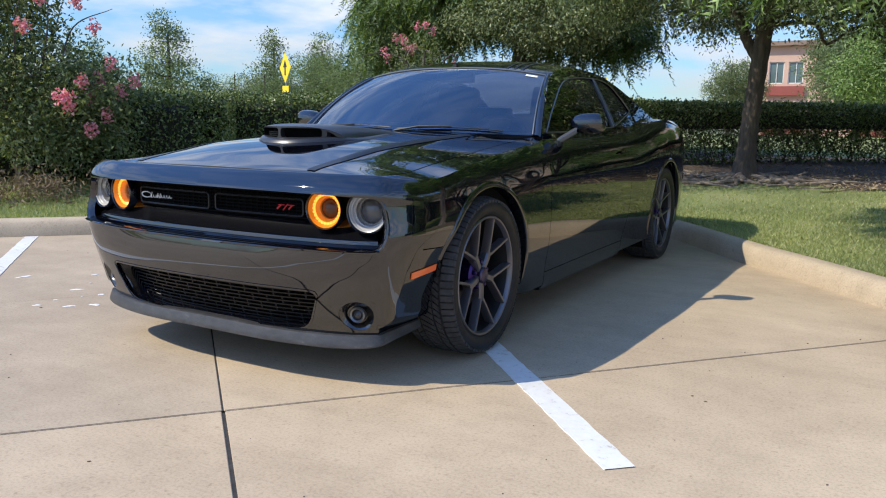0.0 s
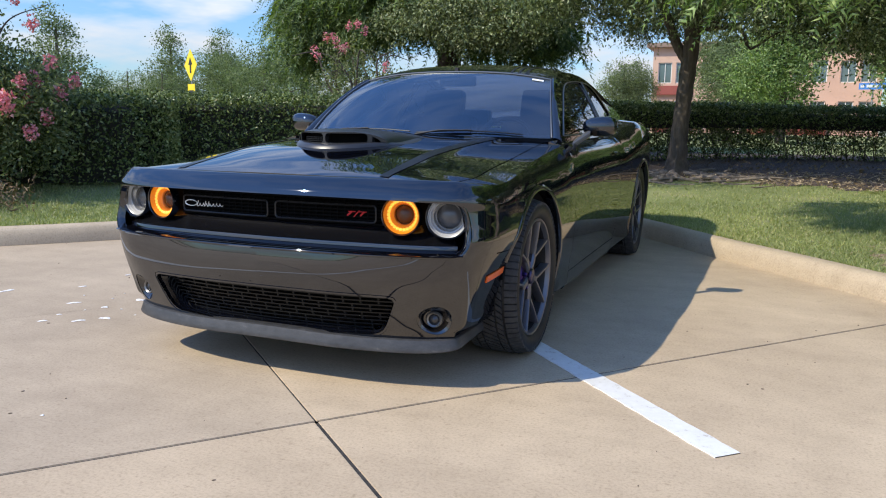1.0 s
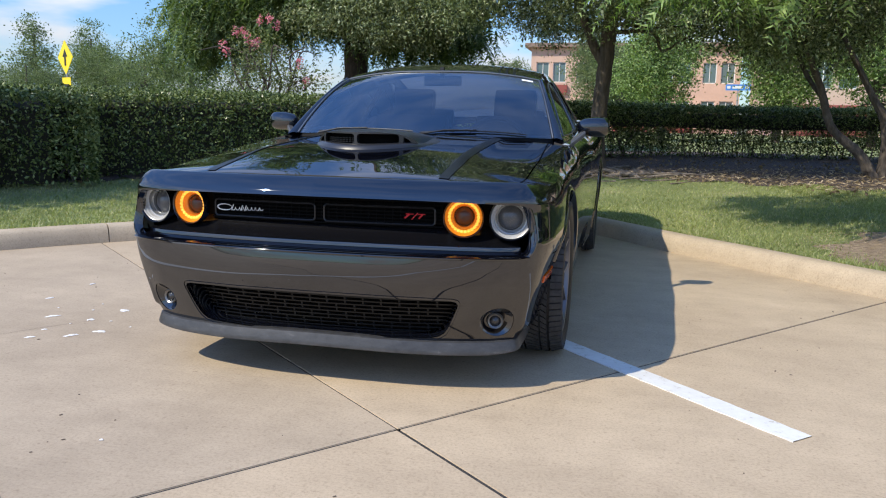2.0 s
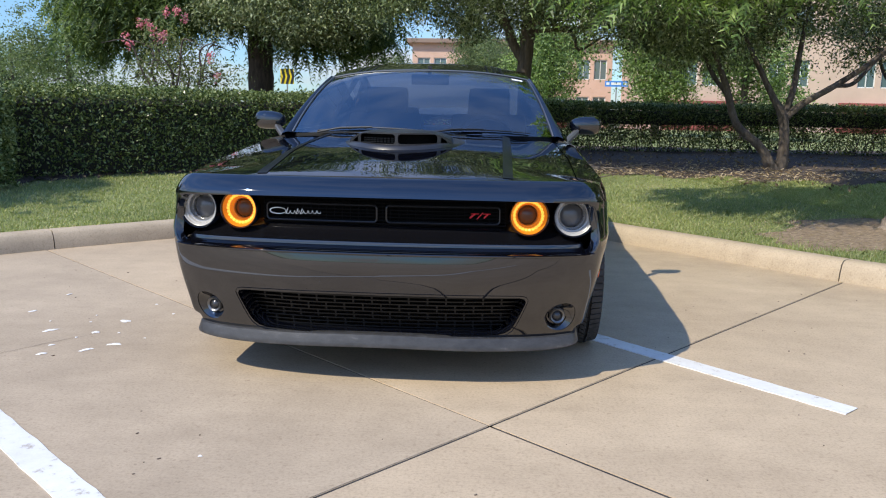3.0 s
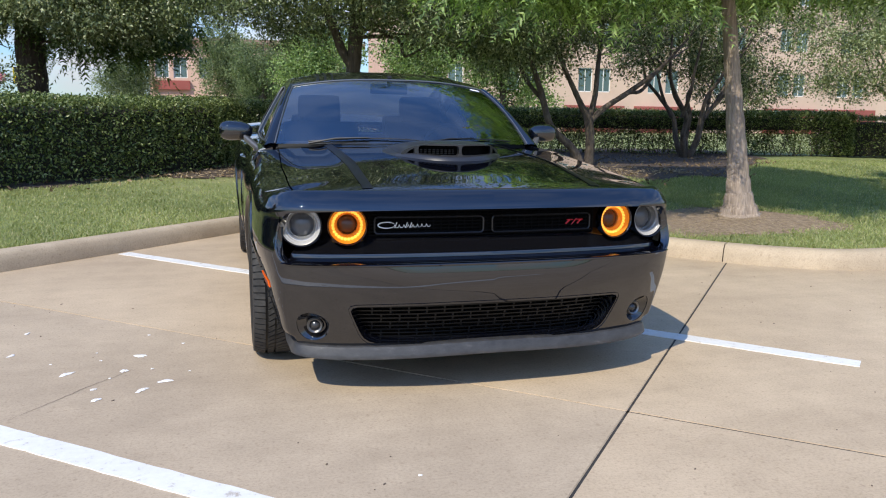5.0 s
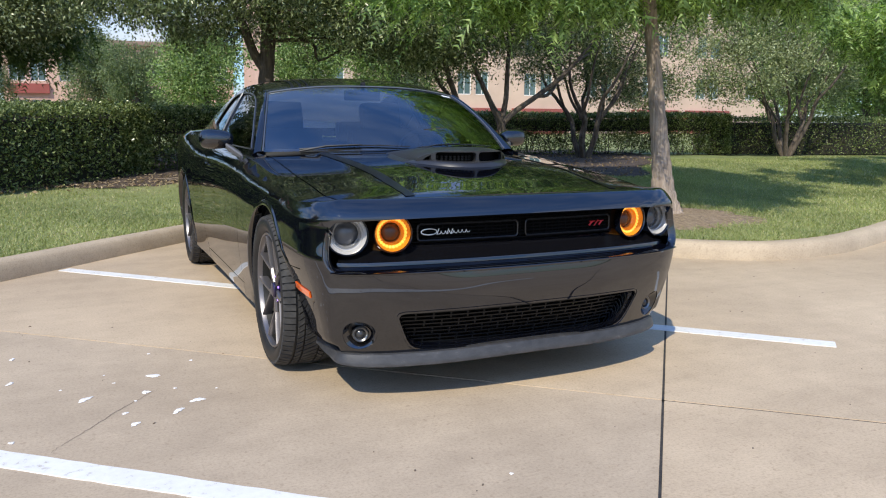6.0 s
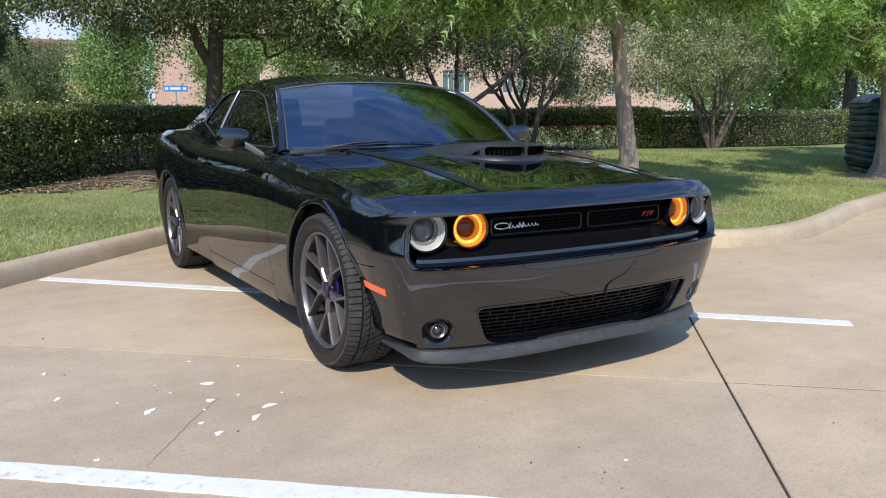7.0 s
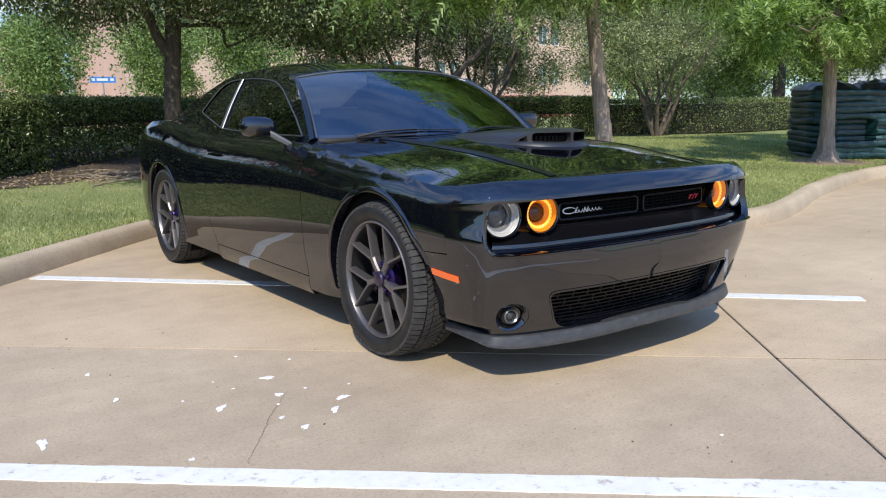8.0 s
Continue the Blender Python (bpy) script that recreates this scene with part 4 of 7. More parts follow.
for x in (-0.37, 0.37):
    bm = bmesh.new()
    tilt = Matrix.Translation((x, 1.80, 0.50)) @ Matrix.Rotation(radians(-18), 4, 'X')
    box(bm, (-0.27, -0.06, 0.0), (0.27, 0.08, 0.60), tilt, 0.06)
    box(bm, (x - 0.24, 1.30, 0.42), (x + 0.24, 1.82, 0.56), None, 0.045)
    box(bm, (-0.15, -0.03, 0.58), (0.15, 0.08, 0.80), tilt, 0.045)
    part("seat", bm, M_CLOTH, car)
bm = bmesh.new()
steer = Matrix.Translation((0.37, 1.16, 0.89)) @ Matrix.Rotation(radians(65), 4, 'X')
ring = [steer @ Vector((0.185 * math.cos(a), 0.185 * math.sin(a), 0)) for a in np.linspace(0, 2 * math.pi, 33)]
tube(bm, ring, 0.016, 8, False)
box(bm, (-0.17, -0.025, -0.015), (0.17, 0.025, 0.015), steer, 0.01)
part("steering_wheel", bm, M_CLOTH, car)
bm = bmesh.new()
box(bm, (-0.12, 1.33, 1.255), (0.12, 1.36, 1.32), bevel=0.012)
box(bm, (-0.012, 1.31, 1.30), (0.012, 1.34, 1.37))
part("inside_mirror", bm, M_PLASTIC, car)
bm = bmesh.new()
rows = [[ws_pt(t, w) + Vector((0, -0.002, 0.003)) for w in np.linspace(0.82, 0.93, 3)] for t in (0.90, 0.94)]
grid(bm, rows)
part("windscreen_sticker", bm, M_PAPER, car, "small white inspection sticker")

# grille: recessed floor, mesh, two framed panels and the lights
bm = bmesh.new()
out = densify(grille_outline(0.004), 0.02)
rim0 = [skin(s, z, 0.012) for s, z in out]
rim1 = [skin(s * 0.998, 0.68 + (z - 0.68) * 0.93, 0.105 - 0.075 * float(smoothstep(0.8, 0.97, abs(s) / S_G))) for s, z in out]
grid(bm, [rim0, rim1], close_v=True)
part("grille_surround", bm, M_PAINT, car, "gloss black bezel")


# rounded edge of the opening, along its lower side and up round the ends
bm = bmesh.new()
rows = [[skin(s, z, d) for s, z in [(s, z) for s, z in grille_outline(g)[38:-2] if z < 0.735]] for g, d in ((0.017, 0.004), (0.014, -0.0025), (0.008, -0.0045), (0.002, -0.002), (-0.001, 0.004), (-0.003, 0.014), (-0.003, 0.03))]
grid(bm, rows)
bmesh.ops.recalc_face_normals(bm, faces=bm.faces)
part("bumper_edge", bm, M_PAINT, car)


def recess(s, z, d):
    """The back plane of the grille, behind the widest line."""
    x, y, nx, ny = plan(s)
    return Vector((x - nx * d, y - ny * d, z))


bm = bmesh.new()
sheet(bm, [(s * 0.99, z) for s, z in grille_outline(0.0)], [], 0.04, lambda s, z, d: recess(s, z, 0.155), 0)
part("grille_back", bm, M_DARK, car)
# sloping shelf below the grille
bm = bmesh.new()
rows = []
for k in np.linspace(-1, 1, 81):
    s = S_G * k * 0.99
    rows.append([recess(s, 0.648, 0.15), recess(s, 0.618, 0.125), recess(s, 0.592, 0.097), recess(s, 0.580, 0.078)])
grid(bm, rows)
part("grille_shelf", bm, M_SHELF, car)
bm = bmesh.new()
rows = []
for k in np.linspace(-1, 1, 81):
    s = S_G * k * 0.99
    rows.append([recess(s, 0.580, 0.078), recess(s, 0.578, 0.074), recess(s, 0.574, 0.0725), recess(s, 0.564, 0.071), recess(s, 0.5615, 0.067), recess(s, 0.557, 0.04), recess(s, 0.5525, 0.012), recess(s, 0.549, 0.004)])
grid(bm, rows)
part("grille_gutter", bm, M_PAINT, car)


def s_box(bm, s0, s1, z0, z1, d0, d1, n=14):
    """A bar along the nose, between two depths behind the widest line."""
    rows = []
    for s in np.linspace(s0, s1, n):
        rows.append([recess(s, z0, d1), recess(s, z0, d0), recess(s, z1, d0), recess(s, z1, d1)])
    V = grid(bm, rows, close_v=True)
    bm.faces.new(V[0][::-1]); bm.faces.new(V[-1])


bm = bmesh.new()
for z in np.arange(0.640, 0.735, 0.0135):
    s_box(bm, -0.50, 0.50, z, z + 0.005, 0.133, 0.145, 30)
for i, s in enumerate(np.arange(-0.495, 0.50, 0.033)):
    s_box(bm, s, s + 0.004, 0.64, 0.735, 0.136, 0.145, 2)
part("grille_mesh", bm, M_DARK, car)
for s0, s1 in ((-0.476, -0.024), (0.020, 0.472)):
    bm = bmesh.new()
    loop = rounded(s0, 0.650, s1, 0.716, 0.014)
    pts = densify(loop, 0.03)
    tube(bm, [recess(s, z, 0.122) for s, z in list(pts) + [pts[0]]], 0.0035, 6, False)
    part("grille_frame", bm, M_DIM, car)
# badges as plain strokes
bm = bmesh.new()
z0 = 0.683
loop = [(-0.428 + 0.034 * math.cos(a), z0 + 0.002 + 0.012 * math.sin(a)) for a in np.linspace(0.35, 5.9, 20)]
tube(bm, [recess(s, z, 0.117) for s, z in loop], [0.0012 + 0.0014 * math.sin(math.pi * i / 19) for i in range(20)], 6)
wave = [(-0.400 + 0.150 * t + 0.0028 * math.cos(2 * math.pi * 8 * t), z0 - 0.003 + 0.0062 * math.sin(2 * math.pi * 8 * t) + 0.004 * t) for t in np.linspace(0, 1, 97)]
tube(bm, [recess(s, z, 0.117) for s, z in wave], [0.0012 + 0.0004 * math.sin(i * 0.7) for i in range(97)], 5)
for s, h in ((-0.395, 0.024), (-0.352, 0.022), (-0.334, 0.022)):
    tube(bm, [recess(s, z0 - 0.010, 0.117), recess(s + 0.009, z0 - 0.010 + h, 0.117)], 0.0019, 5)
part("script_badge", bm, M_WHITE, car, "white slanted script badge")
bm = bmesh.new()
for u0, u1, h0, h1, r in ((0.352, 0.372, -0.008, 0.009, 0.0038), (0.380, 0.404, -0.012, 0.013, 0.0022), (0.408, 0.424, -0.008, 0.008, 0.0034), (0.404, 0.434, 0.0085, 0.0085, 0.002), (0.356, 0.388, 0.0085, 0.0085, 0.002)):
    tube(bm, [recess(u0, 0.683 + h0, 0.117), recess(u1, 0.683 + h1, 0.117)], r, 6)
part("red_badge", bm, M_RED, car, "red slanted badge of short bars")


def round_lamp(x, y, z, r, lit, turn):
    """A round headlamp: bezel, bowl, frosted ring, projector and lens. Faces -y."""
    m = Matrix.Translation((x, y, z)) @ Matrix.Rotation(radians(turn), 4, 'Z') @ Matrix.Rotation(radians(90), 4, 'Z')
    bm = bmesh.new()
    lathe(bm, [(r * 1.10, -0.03), (r * 1.10, 0.004), (r * 1.07, 0.009), (r * 1.03, 0.006), (r * 1.0, -0.004)], 40, m @ Matrix.Scale(-1, 4, (1, 0, 0)))
    lamp = part("amber_lamp" if lit else "headlamp", bm, M_PAINT, car, "round lamp with a lit amber ring" if lit else "round unlit lamp with a frosted ring")
    flip = m @ Matrix.Scale(-1, 4, (1, 0, 0))
    bm = bmesh.new()
    if lit:
        lathe(bm, [(r * 1.0, -0.003), (r * 0.985, 0.001), (r * 0.95, -0.004), (r * 0.88, -0.013), (r * 0.78, -0.026), (r * 0.68, -0.036), (r * 0.60, -0.041)], 56, flip)
    else:
        lathe(bm, [(r * 1.0, -0.003), (r * 0.985, 0.003), (r * 0.95, 0.001), (r * 0.93, -0.006), (r * 0.90, -0.008), (r * 0.86, -0.008), (r * 0.84, -0.014), (r * 0.78, -0.020)], 56, flip)
    part("light_ring", bm, M_AMBER if lit else M_LAMP_RING, lamp)
    bm = bmesh.new()
    if lit:
        lathe(bm, [(r * 0.60, -0.041), (r * 0.57, -0.0385), (r * 0.54, -0.041), (r * 0.53, -0.056)], 44, flip)
    else:
        lathe(bm, [(r * 0.78, -0.020), (r * 0.74, -0.021), (r * 0.73, -0.030), (r * 0.66, -0.038), (r * 0.62, -0.037), (r * 0.60, -0.05)], 44, flip)
    part("reflector", bm, M_AMBER_BOWL if lit else M_LAMP_BOWL, lamp)
    bm = bmesh.new()
    q = r * (0.53 if lit else 0.60)
    lathe(bm, [(q, -0.056), (q * 0.99, -0.046), (q * 0.93, -0.043), (q * 0.6, -0.034), (q * 0.25, -0.030), (0.0005, -0.029)], 40, flip)
    part("projector", bm, M_AMBER_CORE if lit else M_PROJECTOR, lamp)
    if lit:
        bm = bmesh.new()
        for i in range(26):
            mm = flip @ Matrix.Rotation(2 * math.pi * i / 26, 4, 'X') @ Matrix.Translation((-0.019, r * 0.835, 0)) @ Matrix.Rotation(radians(52), 4, 'Z')
            lathe(bm, [(0.0066, -0.008), (0.0064, 0.0002), (0.0042, 0.0026), (0.0004, 0.0034)], 8, mm)
        part("led_ring", bm, M_AMBER_LED, lamp)
    bm = bmesh.new()
    lathe(bm, [(r * 1.02, 0.004), (r * 0.8, 0.006), (r * 0.4, 0.007), (0.0005, 0.0075)], 40, flip)
    face_to(bm, flip.to_3x3() @ Vector((1, 0, 0)))
    part("lens", bm, M_LENS, lamp).visible_shadow = False


for k in (1, -1):
    round_lamp(k * 0.746, -0.678, 0.686, 0.0765, False, k * 10)
    round_lamp(k * 0.571, -0.712, 0.687, 0.0715, True, k * 7)

# lower grille, fog lamps, splitter, side markers
bm = bmesh.new()
rim0 = [skin(s, z, 0.02) for s, z in densify(LOW_OUT, 0.03)]
rim1 = [skin(s * 0.96, 0.295 + (z - 0.295) * 0.86, 0.065) for s, z in densify(LOW_OUT, 0.03)]
rim2 = [skin(s * 0.96, 0.295 + (z - 0.295) * 0.86, 0.09) for s, z in densify(LOW_OUT, 0.03)]
rimf = [skin(s * 1.016, 0.295 + (z - 0.295) * 1.10, -0.003) for s, z in densify(LOW_OUT, 0.03)]
grid(bm, [rimf, rim0, rim1, rim2], close_v=True)
part("lower_grille_frame", bm, M_PAINT, car)
bm = bmesh.new()
sheet(bm, [(s, z) for s, z in LOW_OUT], [], 0.05, lambda s, z, d: skin(s, z, 0.12), 0)
part("lower_grille_back", bm, M_DARK, car)
bm = bmesh.new()
for j in range(9):
    z = 0.226 + j * 0.0165
    half = float(np.interp(z, [0.22, 0.36], [0.51, 0.56]))
    rows = []
    for s in np.linspace(-half, half, 50):
        rows.append([skin(s, z, 0.085), skin(s, z, 0.068), skin(s, z + 0.0055, 0.068), skin(s, z + 0.0055, 0.085)])
    grid(bm, rows, close_v=True)
for j in range(8):
    z = 0.226 + j * 0.0165
    for i in range(-7, 8):
        s = i * 0.075 + (0.0375 if (j // 2) % 2 else 0)
        if abs(s) < 0.5:
            rows = [[skin(t, zz, 0.068) for zz in (z, z + 0.0165)] for t in (s - 0.005, s + 0.005)]
            grid(bm, [[skin(t, zz, dd) for zz, dd in ((z, 0.085), (z, 0.07), (z + 0.0165, 0.07), (z + 0.0165, 0.085))] for t in (s - 0.0035, s + 0.0035)], close_v=True)
part("lower_grille_mesh", bm, M_GRILLE, car)
for k in (1, -1):
    bm = bmesh.new()
    o = np.array(fog_outline(k))
    c = np.array((k * S_FOG, Z_FOG))
    c2 = np.array((k * (S_FOG - 0.012), Z_FOG))
    grid(bm, [[skin(*p, 0.004) for p in o], [skin(*(c + (p - c) * 0.9), 0.010) for p in o], [skin(*(c2 + (p - c) * 0.62), 0.034) for p in o], [skin(*(c2 + (p - c) * 0.02), 0.038) for p in o]], close_v=True)
    fog = part("fog_lamp", bm, M_PAINT, car, "small round fog lamp in a black pod")
    q = skin(k * (S_FOG - 0.012), Z_FOG, 0.034)
    nrm = Vector(plan(k * S_FOG)[2:] + (0,)).lerp(Vector((0, -1, 0)), 0.45).normalized()
    m = Matrix.Translation(q) @ Matrix(((nrm.x, -nrm.y, 0, 0), (nrm.y, nrm.x, 0, 0), (0, 0, 1, 0), (0, 0, 0, 1)))
    bm = bmesh.new()
    lathe(bm, [(0.032, -0.01), (0.032, 0.012), (0.028, 0.017), (0.022, 0.012)], 28, m)
    part("fog_bezel", bm, M_SMOKE, fog)
    bm = bmesh.new()
    lathe(bm, [(0.022, 0.010), (0.019, 0.005), (0.012, 0.012), (0.0005, 0.016)], 28, m)
    part("fog_glass", bm, M_FOG, fog)
    # side marker
    bm = bmesh.new()
    s0, s1 = s_at_y(-0.565), s_at_y(-0.405)
    rows = []
    for s in np.linspace(s0, s1, 8):
        t = (s - s0) / (s1 - s0)
        rows.append([Vector((k * skin(s, z + 0.014 * t, d).x, skin(s, z + 0.014 * t, d).y, z + 0.014 * t)) for z, d in ((0.424, 0.004), (0.425, -0.005), (0.451, -0.005), (0.452, 0.004))])
    V = grid(bm, rows)
    bm.faces.new(V[0]); bm.faces.new(V[-1])
    part("side_marker", bm, M_MARKER, car, "orange side marker lens")
    bm = bmesh.new()
    s0, s1 = s_at_y(3.52), s_at_y(3.62)
    rows = [[Vector((k * skin(s, z, d).x, skin(s, z, d).y, z)) for z, d in ((0.58, 0.003), (0.581, -0.005), (0.62, -0.005), (0.621, 0.003))] for s in np.linspace(s0, s1, 5)]
    grid(bm, rows)
    part("rear_marker", bm, M_TAIL, car, "red rear side marker")
bm = bmesh.new()
S_L = s_at_y(-0.375)
def lip_lift(u):
    return 0.012 - 0.010 * float(smoothstep(0.0, 0.5, u)) + 0.012 * float(smoothstep(0.5, 1.0, u))


lip = np.array([skin(s, 0.205 + lip_lift(abs(s) / S_L))[:2] for s in np.linspace(-S_L, S_L, 161)])
for _ in range(24):
    lip[1:-1] = 0.25 * lip[:-2] + 0.5 * lip[1:-1] + 0.25 * lip[2:]
_d = np.gradient(lip, axis=0)
_d /= np.linalg.norm(_d, axis=1)[:, None]
rows = []
for i, (p, d) in enumerate(zip(lip, _d)):
    u = abs(i - 80) / 80
    f = 1 - 0.4 * float(smoothstep(0.86, 1.0, u))
    e = float(smoothstep(0.5, 1.0, u))
    lift = lip_lift(u)

    def at(o, z, p=p, d=d):
        return Vector((p[0] + d[1] * o, p[1] - d[0] * o, z))
    wob = 0.0012 * noise.noise(Vector((i * 0.35, 1.7, 0)))
    rows.append([at(-0.03, 0.204 + lift), at(-0.004, 0.2055 + lift), at(0.009 * f, 0.2045 + lift + wob), at(0.0135 * f + 0.001, 0.2015 + lift + wob), at(0.017 * f + 0.001, 0.192 + lift), at(0.023 * f + 0.001, 0.172 + 0.004 * e + lift), at(0.027 * f, 0.160 + 0.012 * e + lift), at(0.0265 * f, 0.1545 + 0.017 * e + lift), at(0.021 * f, 0.152 + 0.019 * e + lift), at(-0.06, 0.148 + 0.02 * e + lift)])
grid(bm, rows)
bmesh.ops.recalc_face_normals(bm, faces=bm.faces)
part("splitter", bm, M_LIP, car, "scuffed dark grey chin spoiler")

# hood scoop standing through the hood
SC_Y0, SC_Y1 = -0.308, 0.30
SC_BOW = 0.18   # how far the face sweeps back at its ends
bm = bmesh.new()
rows = []
for t in np.linspace(0, 1, 22):
    y = SC_Y0 + (SC_Y1 - SC_Y0) * t
    wid = 0.245 - 0.03 * t
    hgt = 0.076 * (1 - 0.76 * t ** 1.5) * (0.95 + 0.05 * min(1, t * 8))
    row = []
    for u in np.linspace(-1, 1, 41):
        prof = (1 - abs(u) ** 3.2) ** 0.55 if abs(u) < 1 else 0
        x = u * wid
        yy = y + SC_BOW * (1 - 0.75 * t) * u * u
        row.append(Vector((x, yy, top_z(x, yy) - 0.006 + (hgt + 0.006) * prof)))
    rows.append(row)
V = grid(bm, rows)
bmesh.ops.recalc_face_normals(bm, faces=bm.faces)
scoop = part("hood_scoop", bm, M_PAD, car, "satin black hood scoop with twin intakes")
face0 = rows[0]


def scoop_face(x, z, d):
    return Vector((x, SC_Y0 + SC_BOW * (x / 0.245) ** 2 + d, z))


bm = bmesh.new()
zb = 0.938
slot = [(0.186, zb + 0.002), (0.217, zb + 0.004), (0.206, zb + 0.018), (0.188, zb + 0.030)]
holes = [rounded(0.006, zb, 0.172, zb + 0.043, 0.014), rounded(-0.172, zb, -0.006, zb + 0.043, 0.014), slot, [(-x, z) for x, z in slot]]
rim = [(p.x, p.z) for p in face0] + [(0.235, 0.905), (-0.235, 0.905)]
sheet(bm, rim, holes, 0.02, scoop_face, 0.03)
part("scoop_face", bm, M_PAD, scoop)
bm = bmesh.new()
sheet(bm, [(x * 0.97, z - 0.004) for x, z in rim], [], 0.03, lambda x, z, d: scoop_face(x, z, 0.06), 0)
part("scoop_inside", bm, M_DARK, scoop)
bm = bmesh.new()
for z in (zb + 0.007, zb + 0.015, zb + 0.023):
    for i in range(9):
        p = scoop_face(-0.155 + i * 0.0165, z, 0.040)
        box(bm, p - Vector((0.0055, 0.004, 0.0022)), p + Vector((0.0055, 0.004, 0.0022)))
part("scoop_mesh", bm, M_GRILLE, scoop)
bm = bmesh.new()
rows = []
for a in np.linspace(0, 2 * math.pi, 56, endpoint=False):
    c, s2 = math.cos(a), math.sin(a)
    row = []
    for r, dz in ((0.84, 0.008), (0.99, 0.020), (1.05, 0.020), (1.08, 0.0185), (1.11, 0.010), (1.13, 0.0006)):
        x, y = 0.252 * r * (abs(c) ** 0.9) * math.copysign(1, c), 0.01 + 0.30 * r * s2 + 0.04 * c * c
        row.append(Vector((x, y, top_z(x, y) + dz * (0.22 + 0.78 * float(smoothstep(-0.02, -0.22, y))))))
    rows.append(row)
grid(bm, rows, close_u=True)
bmesh.ops.recalc_face_normals(bm, faces=bm.faces)
part("scoop_collar", bm, M_PAD, scoop)

# mirrors
M_ARM = mat("satin_grey_arm", (0.11, 0.11, 0.112), 0.3, 0.3)
for k in (1, -1):
    bm = bmesh.new()
    rows = []
    for v in np.linspace(0.02, math.pi - 0.02, 15):
        row = []
        for u in np.linspace(0, 2 * math.pi, 28, endpoint=False):
            ex = lambda c, p: math.copysign(abs(c) ** p, c)
            X = 0.094 * ex(math.cos(v), 0.75)
            rr = math.sin(v) ** 0.65
            Y = 0.062 * rr * ex(math.cos(u), 0.8)
            Z = 0.056 * rr * ex(math.sin(u), 0.85) * (1 + 0.14 * math.cos(v))
            Y = min(Y, 0.032)
            row.append(Vector((k * (0.962 + X), 1.085 + Y + 0.25 * (0.02 + X) * 0.3, 1.020 + Z + 0.02 * X)))
        rows.append(row)
    V = grid(bm, rows, close_v=True)
    bm.faces.new(V[0]); bm.faces.new(V[-1])
    bmesh.ops.recalc_face_normals(bm, faces=bm.faces)
    mir = part("door_mirror", bm, M_PAINT, car, "gloss black door mirror on an arm")
    bm = bmesh.new()
    rows = []
    for t in np.linspace(0, 1, 8):
        c = Vector((k * (0.845 + 0.075 * t), 0.955 + 0.10 * t, 0.925 + 0.065 * t))
        wd = 0.036 - 0.006 * t
        rows.append([c + Vector((0, dy * wd, dz * 0.018 + dy * 0.010)) for dy, dz in ((-1, -0.6), (-0.6, -1), (0.8, -1), (1, 0), (0.8, 1), (-0.6, 1), (-1, 0.4))])
    grid(bm, rows, close_v=True)
    part("mirror_arm", bm, M_ARM, mir)
    bm = bmesh.new()
    sheet(bm, rounded(-0.078, -0.042, 0.078, 0.042, 0.03), [], 0.05, lambda a, b, d, k=k: Vector((k * (0.962 + a), 1.121, 1.02 + b)), 0)
    part("mirror_glass", bm, M_CHROME, mir)
    # door handle, shut into the door
    bm = bmesh.new()
    rows = []
    for t in np.linspace(0, 1, 12):
        s = s_at_y(1.80 + 0.17 * t)
        w = 0.011 * math.sin(math.pi * min(max(t, 0.06), 0.94)) ** 0.4
        rows.append([Vector((k * skin(s, 0.842 + dz * w, 0).x + k * o, skin(s, 0.84, 0).y, 0.842 + dz * w)) for dz, o in ((-1, 0.0), (-0.8, 0.016), (0.8, 0.018), (1, 0.0))])
    grid(bm, rows)
    part("door_handle", bm, M_PAINT, car)


